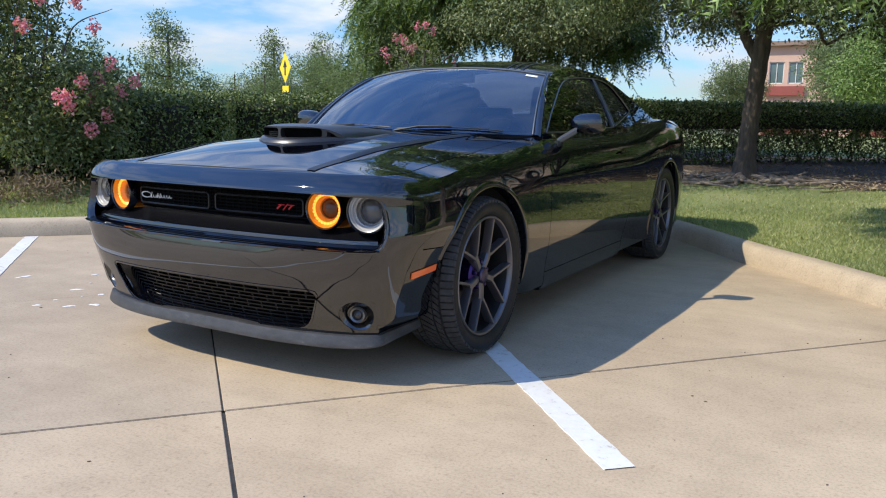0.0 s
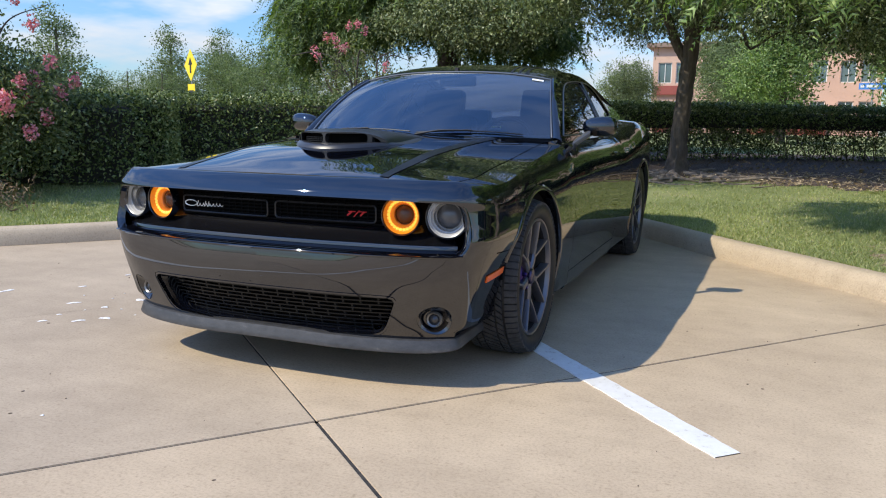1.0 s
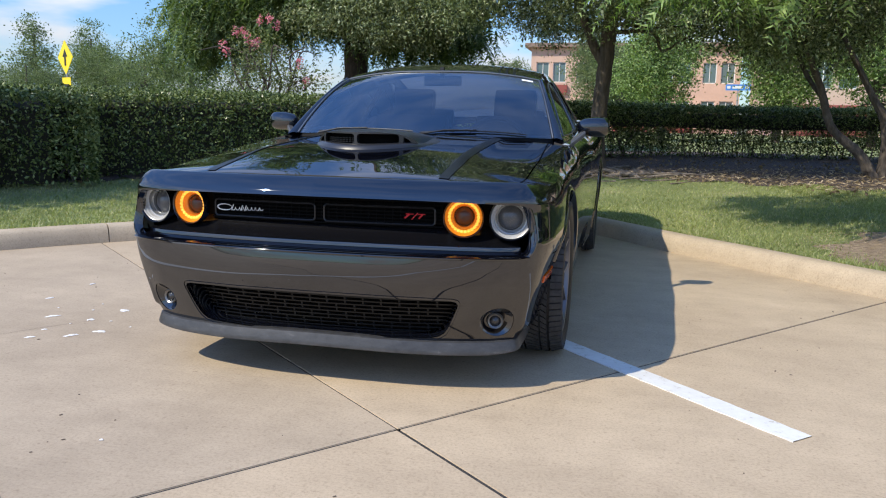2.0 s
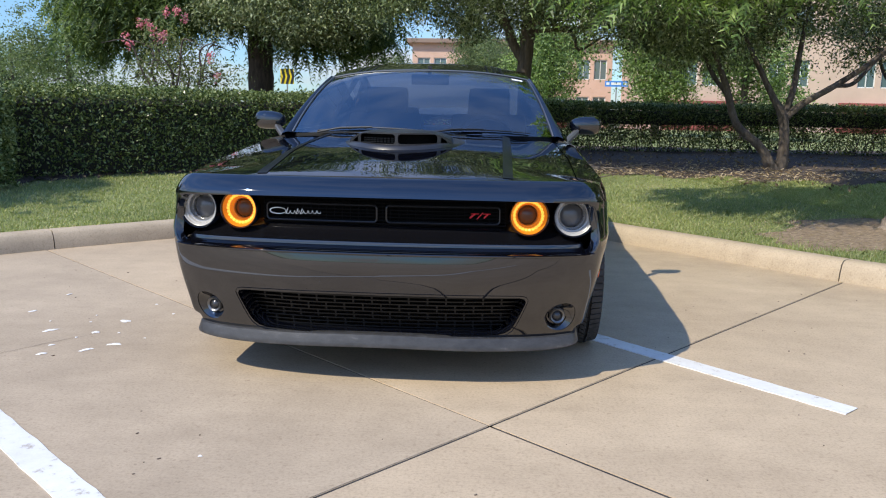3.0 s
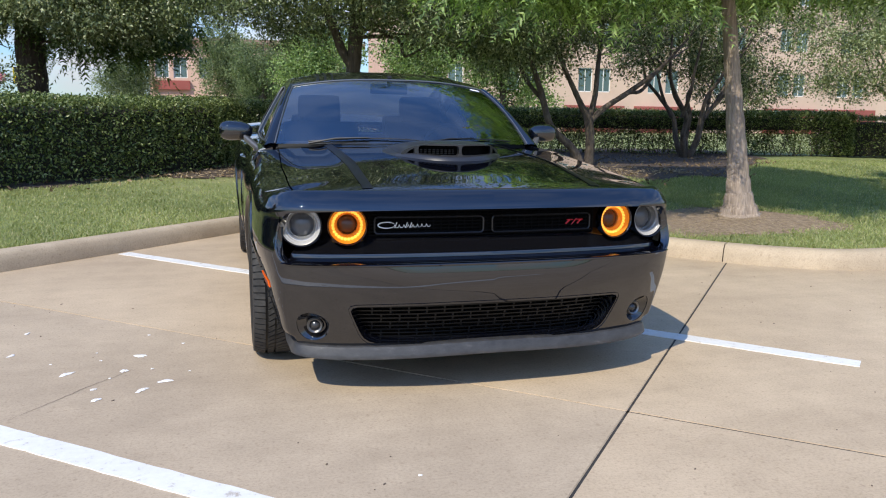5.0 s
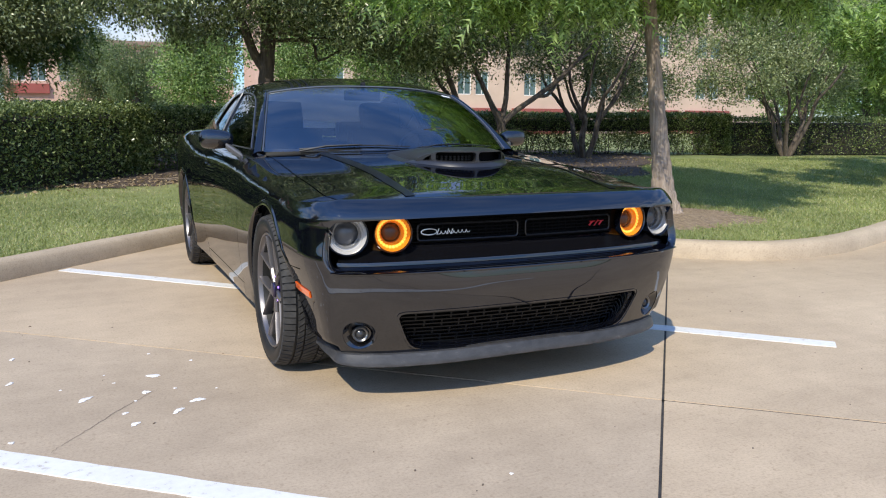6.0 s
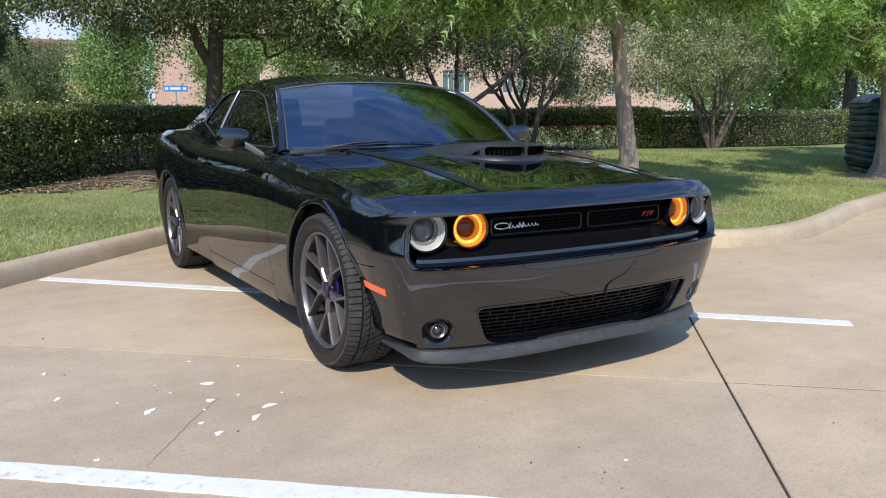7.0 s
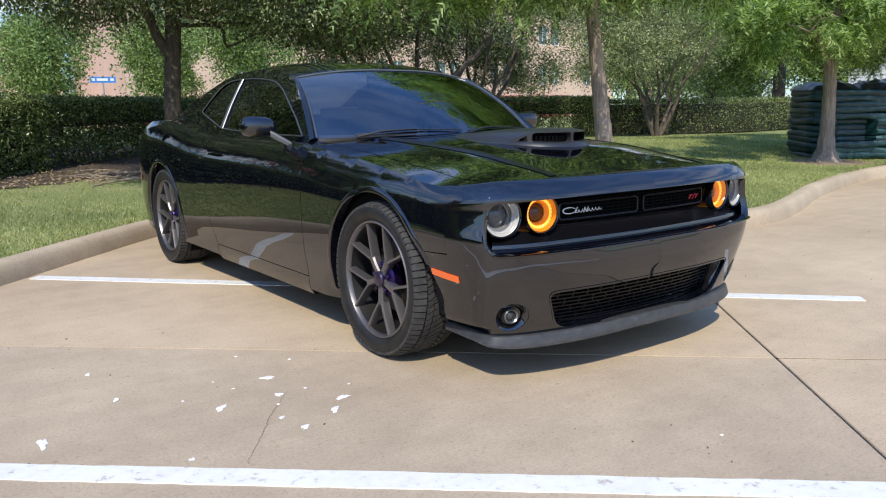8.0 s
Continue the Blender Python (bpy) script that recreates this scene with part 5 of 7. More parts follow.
# wheels
def wheel(x, y, k, steer_deg=0.0):
    """A wheel whose outer face looks towards k * x."""
    w = new("wheel")
    w.parent = car
    w.matrix_basis = Matrix.Translation((x, y, R_TYRE)) @ Matrix.Rotation(radians(steer_deg), 4, 'Z') @ Matrix.Scale(1, 4)
    tagged(w, "dark bronze-grey split-spoke wheel with a purple hub")
    H = 0.122   # half width of the tyre
    f = Matrix.Scale(k, 4, (1, 0, 0))
    bm = bmesh.new()
    lathe(bm, [(0.262, -H * 0.86), (0.285, -H), (0.315, -H * 1.03), (0.336, -H * 0.94), (0.341, -H * 0.80), (0.342, 0), (0.341, H * 0.80), (0.335, H * 0.93), (0.325, H * 1.01), (0.305, H * 1.045), (0.286, H * 1.0), (0.272, H * 0.93), (0.262, H * 0.84), (0.255, H * 0.6)], 96, f)
    bmesh.ops.recalc_face_normals(bm, faces=bm.faces)
    part("tyre", bm, M_RUBBER, w)
    bm = bmesh.new()
    n = 72
    for i in range(n):
        a0 = 2 * math.pi * i / n
        for x0, x1, lean, cut in ((0.075, 0.124, 0.0, 0.78), (0.036, 0.063, 0.05, 0.74), (-0.034, 0.028, 0.09, 0.74), (-0.067, -0.042, -0.05, 0.74), (-0.118, -0.075, 0.0, 0.78)):
            va = []
            for xx, sh in ((x0, 0), (x1, lean)):
                r = R_TYRE - 0.0135 * max(0, (abs(xx) - 0.088) / 0.034) ** 2
                for da in (0.0, 2 * math.pi / n * cut):
                    a = a0 + da + sh
                    for rr in (r - 0.012, r):
                        va.append(bm.verts.new((k * xx, rr * math.cos(a), rr * math.sin(a))))
            for q in ((1, 3, 7, 5), (0, 1, 5, 4), (2, 6, 7, 3), (0, 2, 3, 1), (4, 5, 7, 6)):
                bm.faces.new([va[j] for j in q])
    bmesh.ops.recalc_face_normals(bm, faces=bm.faces)
    part("tread", bm, M_TREAD, w, smooth=False)
    bm = bmesh.new()
    lathe(bm, [(0.262, 0.104), (0.266, 0.110), (0.262, 0.114), (0.256, 0.112), (0.251, 0.102), (0.249, 0.092)], 80, f)
    rim = part("rim", bm, M_RIM, w)
    bm = bmesh.new()
    lathe(bm, [(0.249, 0.092), (0.236, 0.03), (0.238, -0.09), (0.258, -0.10)], 80, f)
    part("barrel", bm, M_BARREL, rim)
    bm = bmesh.new()
    lathe(bm, [(0.232, -0.06), (0.12, -0.062), (0.05, -0.06)], 40, f)
    part("dust_shield", bm, M_DARK, rim)
    for i in range(5):
        bm = bmesh.new()
        a = 2 * math.pi * i / 5 - math.pi / 2
        out, lat = Vector((0, math.cos(a), math.sin(a))), Vector((0, -math.sin(a), math.cos(a)))
        for sgn in (1, -1):
            rows = []
            p0, p1 = out * 0.104 + lat * sgn * 0.006, out * 0.236 + lat * sgn * 0.090
            side = Vector((1, 0, 0)).cross((p1 - p0).normalized())
            for t in np.linspace(0, 1, 8):
                c = p0.lerp(p1, t)
                c.x = 0.090 + 0.018 * t ** 0.8 + 0.0004 * sgn
                wd = 0.0088 - 0.0010 * math.sin(math.pi * t) - 0.0008 * t
                rows.append([f @ (c + side * (wd * dy) + Vector((dx, 0, 0))) for dy, dx in ((-0.9, -0.040), (-1.0, -0.010), (-0.66, 0.0), (0.66, 0.0), (1.0, -0.010), (0.9, -0.040))])
            grid(bm, rows, close_v=True)
        rows = []
        for r, wd, xx in ((0.026, 0.015, 0.088), (0.06, 0.0150, 0.0915), (0.085, 0.0155, 0.0922), (0.108, 0.0170, 0.0912), (0.118, 0.0160, 0.0895)):
            rows.append([f @ (out * r + lat * wd * dy + Vector((xx + dx, 0, 0))) for dy, dx in ((-0.9, -0.04), (-1.0, -0.010), (-0.72, 0.0), (0.72, 0.0), (1.0, -0.010), (0.9, -0.04))])
        V = grid(bm, rows, close_v=True)
        bm.faces.new(V[-1])
        bmesh.ops.recalc_face_normals(bm, faces=bm.faces)
        part("spoke", bm, M_RIM, w, sharp=25)
    bm = bmesh.new()
    lathe(bm, [(0.082, 0.02), (0.080, 0.060), (0.072, 0.068), (0.045, 0.072), (0.040, 0.078), (0.0005, 0.080)], 40, f)
    part("hub", bm, M_PURPLE, w, "dark purple wheel hub")
    for i in range(5):
        a = 2 * math.pi * (i + 0.5) / 5 - math.pi / 2
        bm = bmesh.new()
        lathe(bm, [(0.0115, 0.05), (0.0115, 0.080), (0.008, 0.087), (0.0005, 0.088)], 6, f @ Matrix.Translation((0, 0.057 * math.cos(a), 0.057 * math.sin(a))))
        part("lug_nut", bm, M_PURPLE, w, "purple lug nut")
    bm = bmesh.new()
    lathe(bm, [(0.036, 0.070), (0.036, 0.094), (0.031, 0.100), (0.012, 0.103), (0.0005, 0.104)], 28, f)
    part("centre_cap", bm, M_CAP, w, "grey-violet centre cap")
    bm = bmesh.new()
    lathe(bm, [(0.07, 0.0), (0.165, 0.0), (0.165, -0.026), (0.07, -0.026)], 60, f)
    part("brake_disc", bm, M_STEEL, w)
    bm = bmesh.new()
    rows = []
    for a in np.linspace(radians(-30), radians(35), 12):
        rows.append([f @ Vector((dx, r * math.cos(a), r * math.sin(a))) for r, dx in ((0.105, 0.022), (0.178, 0.022), (0.182, 0.0), (0.178, -0.05), (0.105, -0.05))])
    V = grid(bm, rows, close_v=True)
    bm.faces.new(V[0]); bm.faces.new(V[-1])
    bmesh.ops.recalc_face_normals(bm, faces=bm.faces)
    part("brake_caliper", bm, M_PLASTIC, w)
    return w


for k in (1, -1):
    wheel(k * 0.798, 0.0, k, 0.0)
    wheel(k * 0.812, WHEELBASE, k)

# ---- planting ----
def unit(v):
    return v / np.maximum(np.linalg.norm(v, axis=-1, keepdims=True), 1e-9)


def leaves(rng, pts, size, aspect, droop, out=None, curl=0.25):
    """Leaf quads (kites) at points: verts and faces."""
    n = len(pts)
    d = unit(rng.normal(size=(n, 3)))
    if out is not None:
        d = d + 0.8 * out
    d[:, 2] -= droop
    d = unit(d)
    w = unit(np.cross(d, unit(rng.normal(size=(n, 3)))))
    nrm = np.cross(d, w)
    L = (size * rng.uniform(0.65, 1.35, n))[:, None]
    W = L * aspect
    a = pts - d * L * 0.5
    b = pts + w * W * 0.5 + nrm * L * curl * 0.3
    c = pts + d * L * 0.5 - nrm * L * curl * 0.5
    e = pts - w * W * 0.5 + nrm * L * curl * 0.3
    v = np.stack([a, b, c, e], 1).reshape(-1, 3)
    return v, np.arange(4 * n).reshape(-1, 4)


def sprays(rng, pts, size, droop, out):
    """Feathery sprays: a drooping axis with narrow leaflets on both sides."""
    n = len(pts)
    d = unit(rng.normal(size=(n, 3)) * 0.8 + out)
    d[:, 2] = d[:, 2] * 0.5 - droop
    d = unit(d)
    side = unit(np.cross(d, np.array((0, 0, 1.0)) + 0.3 * rng.normal(size=(n, 3))))
    L = (size * rng.uniform(0.6, 1.3, n))[:, None]
    V = []
    for t in (0.03, 0.14, 0.25, 0.36, 0.47, 0.58, 0.69, 0.8, 0.9, 1.0):
        p = pts + d * L * t + np.array((0, 0, -1.0)) * L * 0.3 * t * t
        for sgn in (1, -1):
            ax = unit(d * 0.8 + sgn * side + 0.35 * rng.normal(size=(n, 3)))
            ln = L * (0.30 * (1 - 0.5 * t)) * rng.uniform(0.8, 1.2, (n, 1))
            wd = unit(np.cross(ax, np.cross(d, side) + 0.4 * rng.normal(size=(n, 3)))) * ln * 0.17
            tip = p + ax * ln + np.array((0, 0, -1.0)) * ln * 0.15
            V.append(np.stack([p + wd, tip, p - wd], 1))
    v = np.concatenate(V).reshape(-1, 3)
    return v, np.arange(len(v)).reshape(-1, 3)


def crown_points(rng, blobs, clusters, per, spread, hollow=0.55):
    """Clumped points through ellipsoid blobs (cx, cy, cz, rx, ry, rz); also the way out from each blob."""
    vol = np.array([(b[3] * b[4] * b[5]) ** 0.7 for b in blobs])
    pick = rng.choice(len(blobs), clusters, p=vol / vol.sum())
    B = np.array(blobs)[pick]
    d = unit(rng.normal(size=(clusters, 3)))
    r = (hollow ** 3 + (1 - hollow ** 3) * rng.random(clusters)) ** (1 / 3)
    r *= 1 + 0.16 * np.sin(5 * d[:, 0] + 3 * d[:, 2] + pick) + 0.1 * rng.normal(size=clusters)
    c = B[:, :3] + d * r[:, None] * B[:, 3:]
    pts = np.repeat(c, per, 0) + rng.normal(size=(clusters * per, 3)) * spread * np.array((1, 1, 0.75))
    return pts, np.repeat(d, per, 0), c


def wavy(rng, a, b, n=6, amp=0.06):
    a, b = np.array(a, float), np.array(b, float)
    t = np.linspace(0, 1, n)[:, None]
    p = a + (b - a) * t
    p[1:-1] += rng.normal(size=(n - 2, 3)) * amp * np.linalg.norm(b - a)
    return smooth_line(p, 3)


def branch(bm, rng, a, b, r0, r1, n=6, amp=0.05, sides=7):
    p = wavy(rng, a, b, n, amp)
    tube(bm, p, list(np.linspace(r0, r1, len(p))), sides)
    return p


def tree(label, at, trunk, limbs, blobs, leaf, count, material, bark_m, seed, size=0.06, kind="leaf", aspect=0.5, droop=0.2, per=40, spread=0.16, twigs=30, name="tree", group="", flare=1.6, hollow=0.55, category="tree"):
    """trunk: list of (x, y, z, r) from the base, relative to at. limbs: lists of the same. blobs: crown ellipsoids, relative."""
    rng = np.random.default_rng(seed)
    z0 = at[2] if len(at) > 2 else float(lawn_z(at[0], at[1])[0])
    t = thing(name, label, category, (at[0], at[1], z0), group=group)
    bm = bmesh.new()
    stems = []
    split = name == "crape_myrtle"
    for li, line in enumerate([trunk] + list(limbs)):
        p = smooth_line(line, 8)
        rad = p[:, 3] * (1 + 0.05 * np.sin(np.arange(len(p)) * 2.1 + li))
        if li == 0 and flare > 1:
            h = p[:, 2]
            rad = rad * (1 + (flare - 1) * np.exp(-np.maximum(h, 0) / 0.16))
        V = tube(bm, p[:, :3], list(rad), 14 if li == 0 else 9)
        if li == 0:
            for row, centre in zip(V, p):
                hh = centre[2]
                for j, v in enumerate(row):
                    k = 1 + 0.10 * math.sin(j * 2.7 + seed) * math.exp(-max(hh, 0) / 0.4) + 0.03 * math.sin(j * 5.1 + hh * 3)
                    c = Vector(centre[:3])
                    v.co = c + (v.co - c) * k
        stems.append(p)
        if split:
            if li % 2 == 1 or li == len(limbs):
                bmesh.ops.recalc_face_normals(bm, faces=bm.faces)
                part("stem", bm, bark_m, t)
                bm = bmesh.new()
    pts, out, cl = crown_points(rng, blobs, count // per, per, spread, hollow)
    ends = cl[rng.choice(len(cl), min(twigs, len(cl)), replace=False)]
    nodes = np.concatenate([p[len(p) // 2:] for p in stems])
    for e in ends:
        low = nodes[nodes[:, 2] < e[2] + 0.2]
        src = low if len(low) else nodes
        q = src[np.argmin(((src[:, :3] - e) ** 2).sum(1))]
        if np.linalg.norm(q[:3] - e) > 1.7:
            continue
        branch(bm, rng, q[:3], e, min(q[3] * 0.45, 0.035), 0.006, 5, 0.07, 5)
    bmesh.ops.recalc_face_normals(bm, faces=bm.faces)
    tw = part("twig" if split else "trunk", bm, bark_m, t)
    if split:
        tagged(tw, kind="stuff")
    v, f = sprays(rng, pts, size, droop, out) if kind == "spray" else leaves(rng, pts, size, aspect, droop, out)
    raw("crown", v, f, material, t)
    return t, cl, rng


def blossoms(t, rng, centres, count, size=0.035):
    """Clusters of crinkled pink petals on the crown."""
    for c in centres:
        pts = c + unit(rng.normal(size=(count, 3))) * np.array((0.075, 0.075, 0.10)) * rng.random((count, 1)) ** 0.5
        v, f = leaves(rng, pts, size, 0.9, 0.0, None, 0.8)
        raw("blossom", v, f, M_PINK, t)


def hedge(label, line, width, height, seed, density=1500, gaps=False):
    """A clipped hedge along a line: a near-black core for the inner twigs and their shade, and leaves over top and
    faces; with gaps, bare stems and holes below.
    """
    rng = np.random.default_rng(seed)
    p = smooth_line(line, 6)
    seg = np.r_[0, np.cumsum(np.linalg.norm(np.diff(p, axis=0), axis=1))]
    d = np.gradient(p, axis=0)
    d /= np.linalg.norm(d, axis=1)[:, None]
    nn = np.c_[-d[:, 1], d[:, 0]]
    t = thing("hedge", label, "hedge", group="hedges")
    length = seg[-1]

    def put(s, across, up):
        x = np.interp(s, seg, p[:, 0]) + np.interp(s, seg, nn[:, 0]) * across
        y = np.interp(s, seg, p[:, 1]) + np.interp(s, seg, nn[:, 1]) * across
        return np.c_[x, y, lawn_z(x, y) + up]
    # solid dark core that stands for the shade inside the hedge
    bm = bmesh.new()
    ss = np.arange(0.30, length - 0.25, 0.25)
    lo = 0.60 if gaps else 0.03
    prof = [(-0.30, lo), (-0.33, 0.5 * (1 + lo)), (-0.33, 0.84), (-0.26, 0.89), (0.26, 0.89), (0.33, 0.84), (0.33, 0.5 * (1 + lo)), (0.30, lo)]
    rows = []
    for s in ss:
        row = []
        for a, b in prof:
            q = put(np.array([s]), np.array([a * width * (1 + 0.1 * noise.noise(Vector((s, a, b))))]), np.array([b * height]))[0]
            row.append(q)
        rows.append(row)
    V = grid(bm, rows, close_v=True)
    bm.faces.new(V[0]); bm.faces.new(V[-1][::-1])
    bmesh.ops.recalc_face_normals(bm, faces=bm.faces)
    part("twig_shade_core", bm, M_TWIG_SHADE, t)
    bm = bmesh.new()
    for s in np.arange(0.2, length, 0.42):
        for _ in range(6 if gaps else 3):
            a = put(np.array([s + rng.normal() * (0.16 if gaps else 0.08)]), np.array([rng.normal() * 0.1]), np.array([-0.02]))[0]
            b = put(np.array([s + rng.normal() * 0.25]), np.array([rng.normal() * 0.22 * width]), np.array([(0.75 if gaps else 0.45) * height]))[0]
            branch(bm, rng, a, b, 0.010 if gaps else 0.016, 0.006, 5, 0.08, 5)
    tagged(part("brushwood", bm, M_BARK_MYRTLE, t), kind="stuff")
    n = int(length * (2 * height + width) * density)
    s = rng.random(n) * length
    u = rng.random(n) * (2 * height + width)
    face = np.where(u < height, 0, np.where(u < height + width, 1, 2))
    up = np.where(face == 0, u, np.where(face == 2, u - height - width, height))
    across = np.where(face == 0, -width / 2, np.where(face == 2, width / 2, u - height - width / 2))
    # rounded shoulders, uneven clip, thinner towards the ground
    bulge = np.array([noise.noise(Vector((a * 1.3, b * 2.2, c * 3 + seed))) for a, b, c in zip(s[::7], up[::7], face[::7])]).repeat(7)[:n] if n > 7 else 0
    bulge = np.interp(np.arange(n), np.arange(len(bulge)), bulge) if len(bulge) != n else bulge
    keep = rng.random(n) < np.clip(up / height * 2.2 + 0.12, 0, 1) + 0.15
    across = across * (1 + 0.12 * bulge - np.where(face != 1, rng.random(n) ** 2 * 0.28, 0)) + rng.normal(size=n) * 0.025
    if gaps:
        clump = np.sin(5.1 * s + 3.0 * np.sin(2.3 * s + seed)) * np.sin(7.3 * up / height + 1.7 * np.sin(3.1 * s)) + 0.5 * np.sin(13.7 * s + 9 * up)
        thin = (face != 1) & (up < 0.70 * height)
        keep &= ~thin | (rng.random(n) < np.clip(0.85 + 0.5 * clump, 0.15, 1.0))
        across = np.where(thin, across * rng.uniform(0.1, 1.05, n), across)
    edge_in = smoothstep(0.82, 1.0, np.where(face == 1, 0.0, up / height)) * 0.05
    across -= np.sign(across) * edge_in
    up = up + rng.normal(size=n) * 0.028 + np.where(face == 1, 0.05 * bulge - 0.05 * (abs(across) / (width / 2)) ** 3, 0)
    s, across, up = s[keep], across[keep], np.maximum(up[keep], 0.05)
    pts = put(s, across, up)
    nx = np.interp(s, seg, nn[:, 0]) * np.sign(across)
    ny = np.interp(s, seg, nn[:, 1]) * np.sign(across)
    out = np.c_[nx, ny, np.where(face[keep] == 1, 1.0, 0.25)]
    # both ends are leafy too
    m = int(height * width * density * 1.3)
    for s_end, way in ((0.0, -1), (length, 1)):
        se = s_end - way * np.abs(rng.normal(size=m)) * 0.07
        pe = put(se, rng.uniform(-0.5, 0.5, m) * width, rng.uniform(0.05, 1.0, m) * height)
        ex, ey = way * np.interp(s_end, seg, d[:, 0]), way * np.interp(s_end, seg, d[:, 1])
        pts = np.vstack([pts, pe])
        out = np.vstack([out, np.tile((ex, ey, 0.25), (m, 1))])
    v, f = leaves(rng, pts, 0.043, 0.55, 0.0, out * 0.5)
    raw("leaves", v, f, M_HEDGE, t)
    return t


hedge("clipped dark green holly hedge in sun beside the kerb lawn", [(-17, -9.0), (-10.5, -1.9), (-7.4, 1.35), (-4.72, 4.2)], 0.95, 0.98, 11, 2300)
hedge("clipped green holly hedge between the lawn and the street", [(-6.1, 3.6), (-5.2, 4.55), (-3.5, 6.35), (-2.2, 7.7), (-1.1, 8.85)], 0.95, 0.97, 12, 2700)
hedge("shaded dark green holly hedge with gaps near the ground", [(-1.2, 8.75), (1.3, 11.2), (1.9, 11.75), (4.5, 12.4), (8.5, 11.9), (12.0, 10.6)], 0.95, 0.92, 13, 3600, True)
hedge("sunlit clipped green hedge ending by the storage bins", [(11.5, 10.85), (14.5, 9.7), (18.0, 9.5), (25, 10.8)], 0.9, 0.85, 14, 1200)

OAK_LABEL = "broad live oak with dark bark standing in mulch"
# the last two crown blobs stay unseen; added to shade the hedge behind
tree(OAK_LABEL, (0.72, 8.0), [(0, 0, -0.1, 0.15), (0.0, 0, 0.25, 0.125), (0.03, 0, 0.9, 0.112), (0.08, 0, 1.6, 0.108), (0.14, 0, 2.4, 0.10), (0.2, 0.1, 3.6, 0.08), (0.25, 0.1, 5.0, 0.05)],
     [[(0.05, 0, 1.55, 0.07), (-0.10, 0, 1.8, 0.066), (-0.24, -0.05, 2.15, 0.06), (-0.6, -0.2, 2.9, 0.05), (-1.2, -0.3, 3.8, 0.03)], [(0.13, 0, 2.5, 0.08), (0.9, -0.4, 3.2, 0.06), (1.9, -0.7, 3.9, 0.03)], [(0.15, 0, 2.7, 0.07), (0.1, -0.9, 3.3, 0.05), (0.0, -1.9, 3.6, 0.03)]],
     [(-1.4, -0.4, 3.2, 1.3, 1.3, 0.9), (0.2, -1.2, 3.2, 1.6, 1.5, 1.05), (1.7, -0.5, 2.75, 1.6, 1.5, 1.1), (0.3, 0.6, 3.9, 2.0, 1.8, 1.0), (2.9, 0.2, 2.4, 1.3, 1.4, 0.9), (-1.6, -2.2, 2.5, 0.9, 0.9, 0.42), (1.2, -1.8, 2.35, 0.9, 0.8, 0.45), (2.2, -0.8, 1.95, 0.8, 0.8, 0.38), (0.6, -0.6, 2.35, 1.0, 0.9, 0.4), (3.4, 0.9, 3.2, 1.5, 1.4, 0.9), (-1.5, 0.2, 2.5, 1.2, 1.0, 0.42), (-0.5, 1.1, 2.45, 1.1, 0.8, 0.40), (2.0, 1.6, 4.7, 2.4, 1.8, 1.0), (0.2, 0.2, 5.0, 2.4, 2.2, 0.9)],
     "leaf", 300000, M_OAK, M_BARK_OAK, 21, 0.052, aspect=0.45, droop=0.2, per=130, spread=0.155, twigs=90, name="oak_tree")
big_cypress, _, _ = tree("large dark bald cypress with drooping foliage behind the hedge", (-4.4, 12.2, 0.35), [(0, 0, -0.1, 0.30), (0, 0, 0.6, 0.27), (0, 0, 2.0, 0.24), (0.05, 0, 4.0, 0.18), (0, 0, 8.0, 0.06)],
     [[(0, 0, 2.4, 0.08), (-1.2, -0.3, 3.0, 0.05), (-2.6, -0.4, 3.2, 0.02)], [(0, 0, 2.3, 0.08), (1.4, -0.5, 2.9, 0.05), (2.8, -0.7, 3.0, 0.02)], [(0, 0, 2.8, 0.07), (0.2, -1.4, 3.3, 0.04), (0.3, -2.6, 3.2, 0.02)]],
     [(-1.8, -0.4, 3.3, 1.7, 1.5, 1.05), (1.2, -0.6, 3.0, 1.5, 1.6, 1.1), (0.1, -1.4, 3.6, 1.8, 1.5, 1.2), (0, 0, 5.2, 2.7, 2.6, 2.0), (-3.3, 0.2, 2.9, 1.0, 1.1, 0.9), (2.3, -0.4, 2.75, 0.6, 0.8, 0.6)],
     "spray", 17000, M_CYPRESS_DARK, M_BARK_OAK, 22, 0.42, "spray", droop=0.85, per=20, spread=0.22, twigs=60, name="cypress_tree")
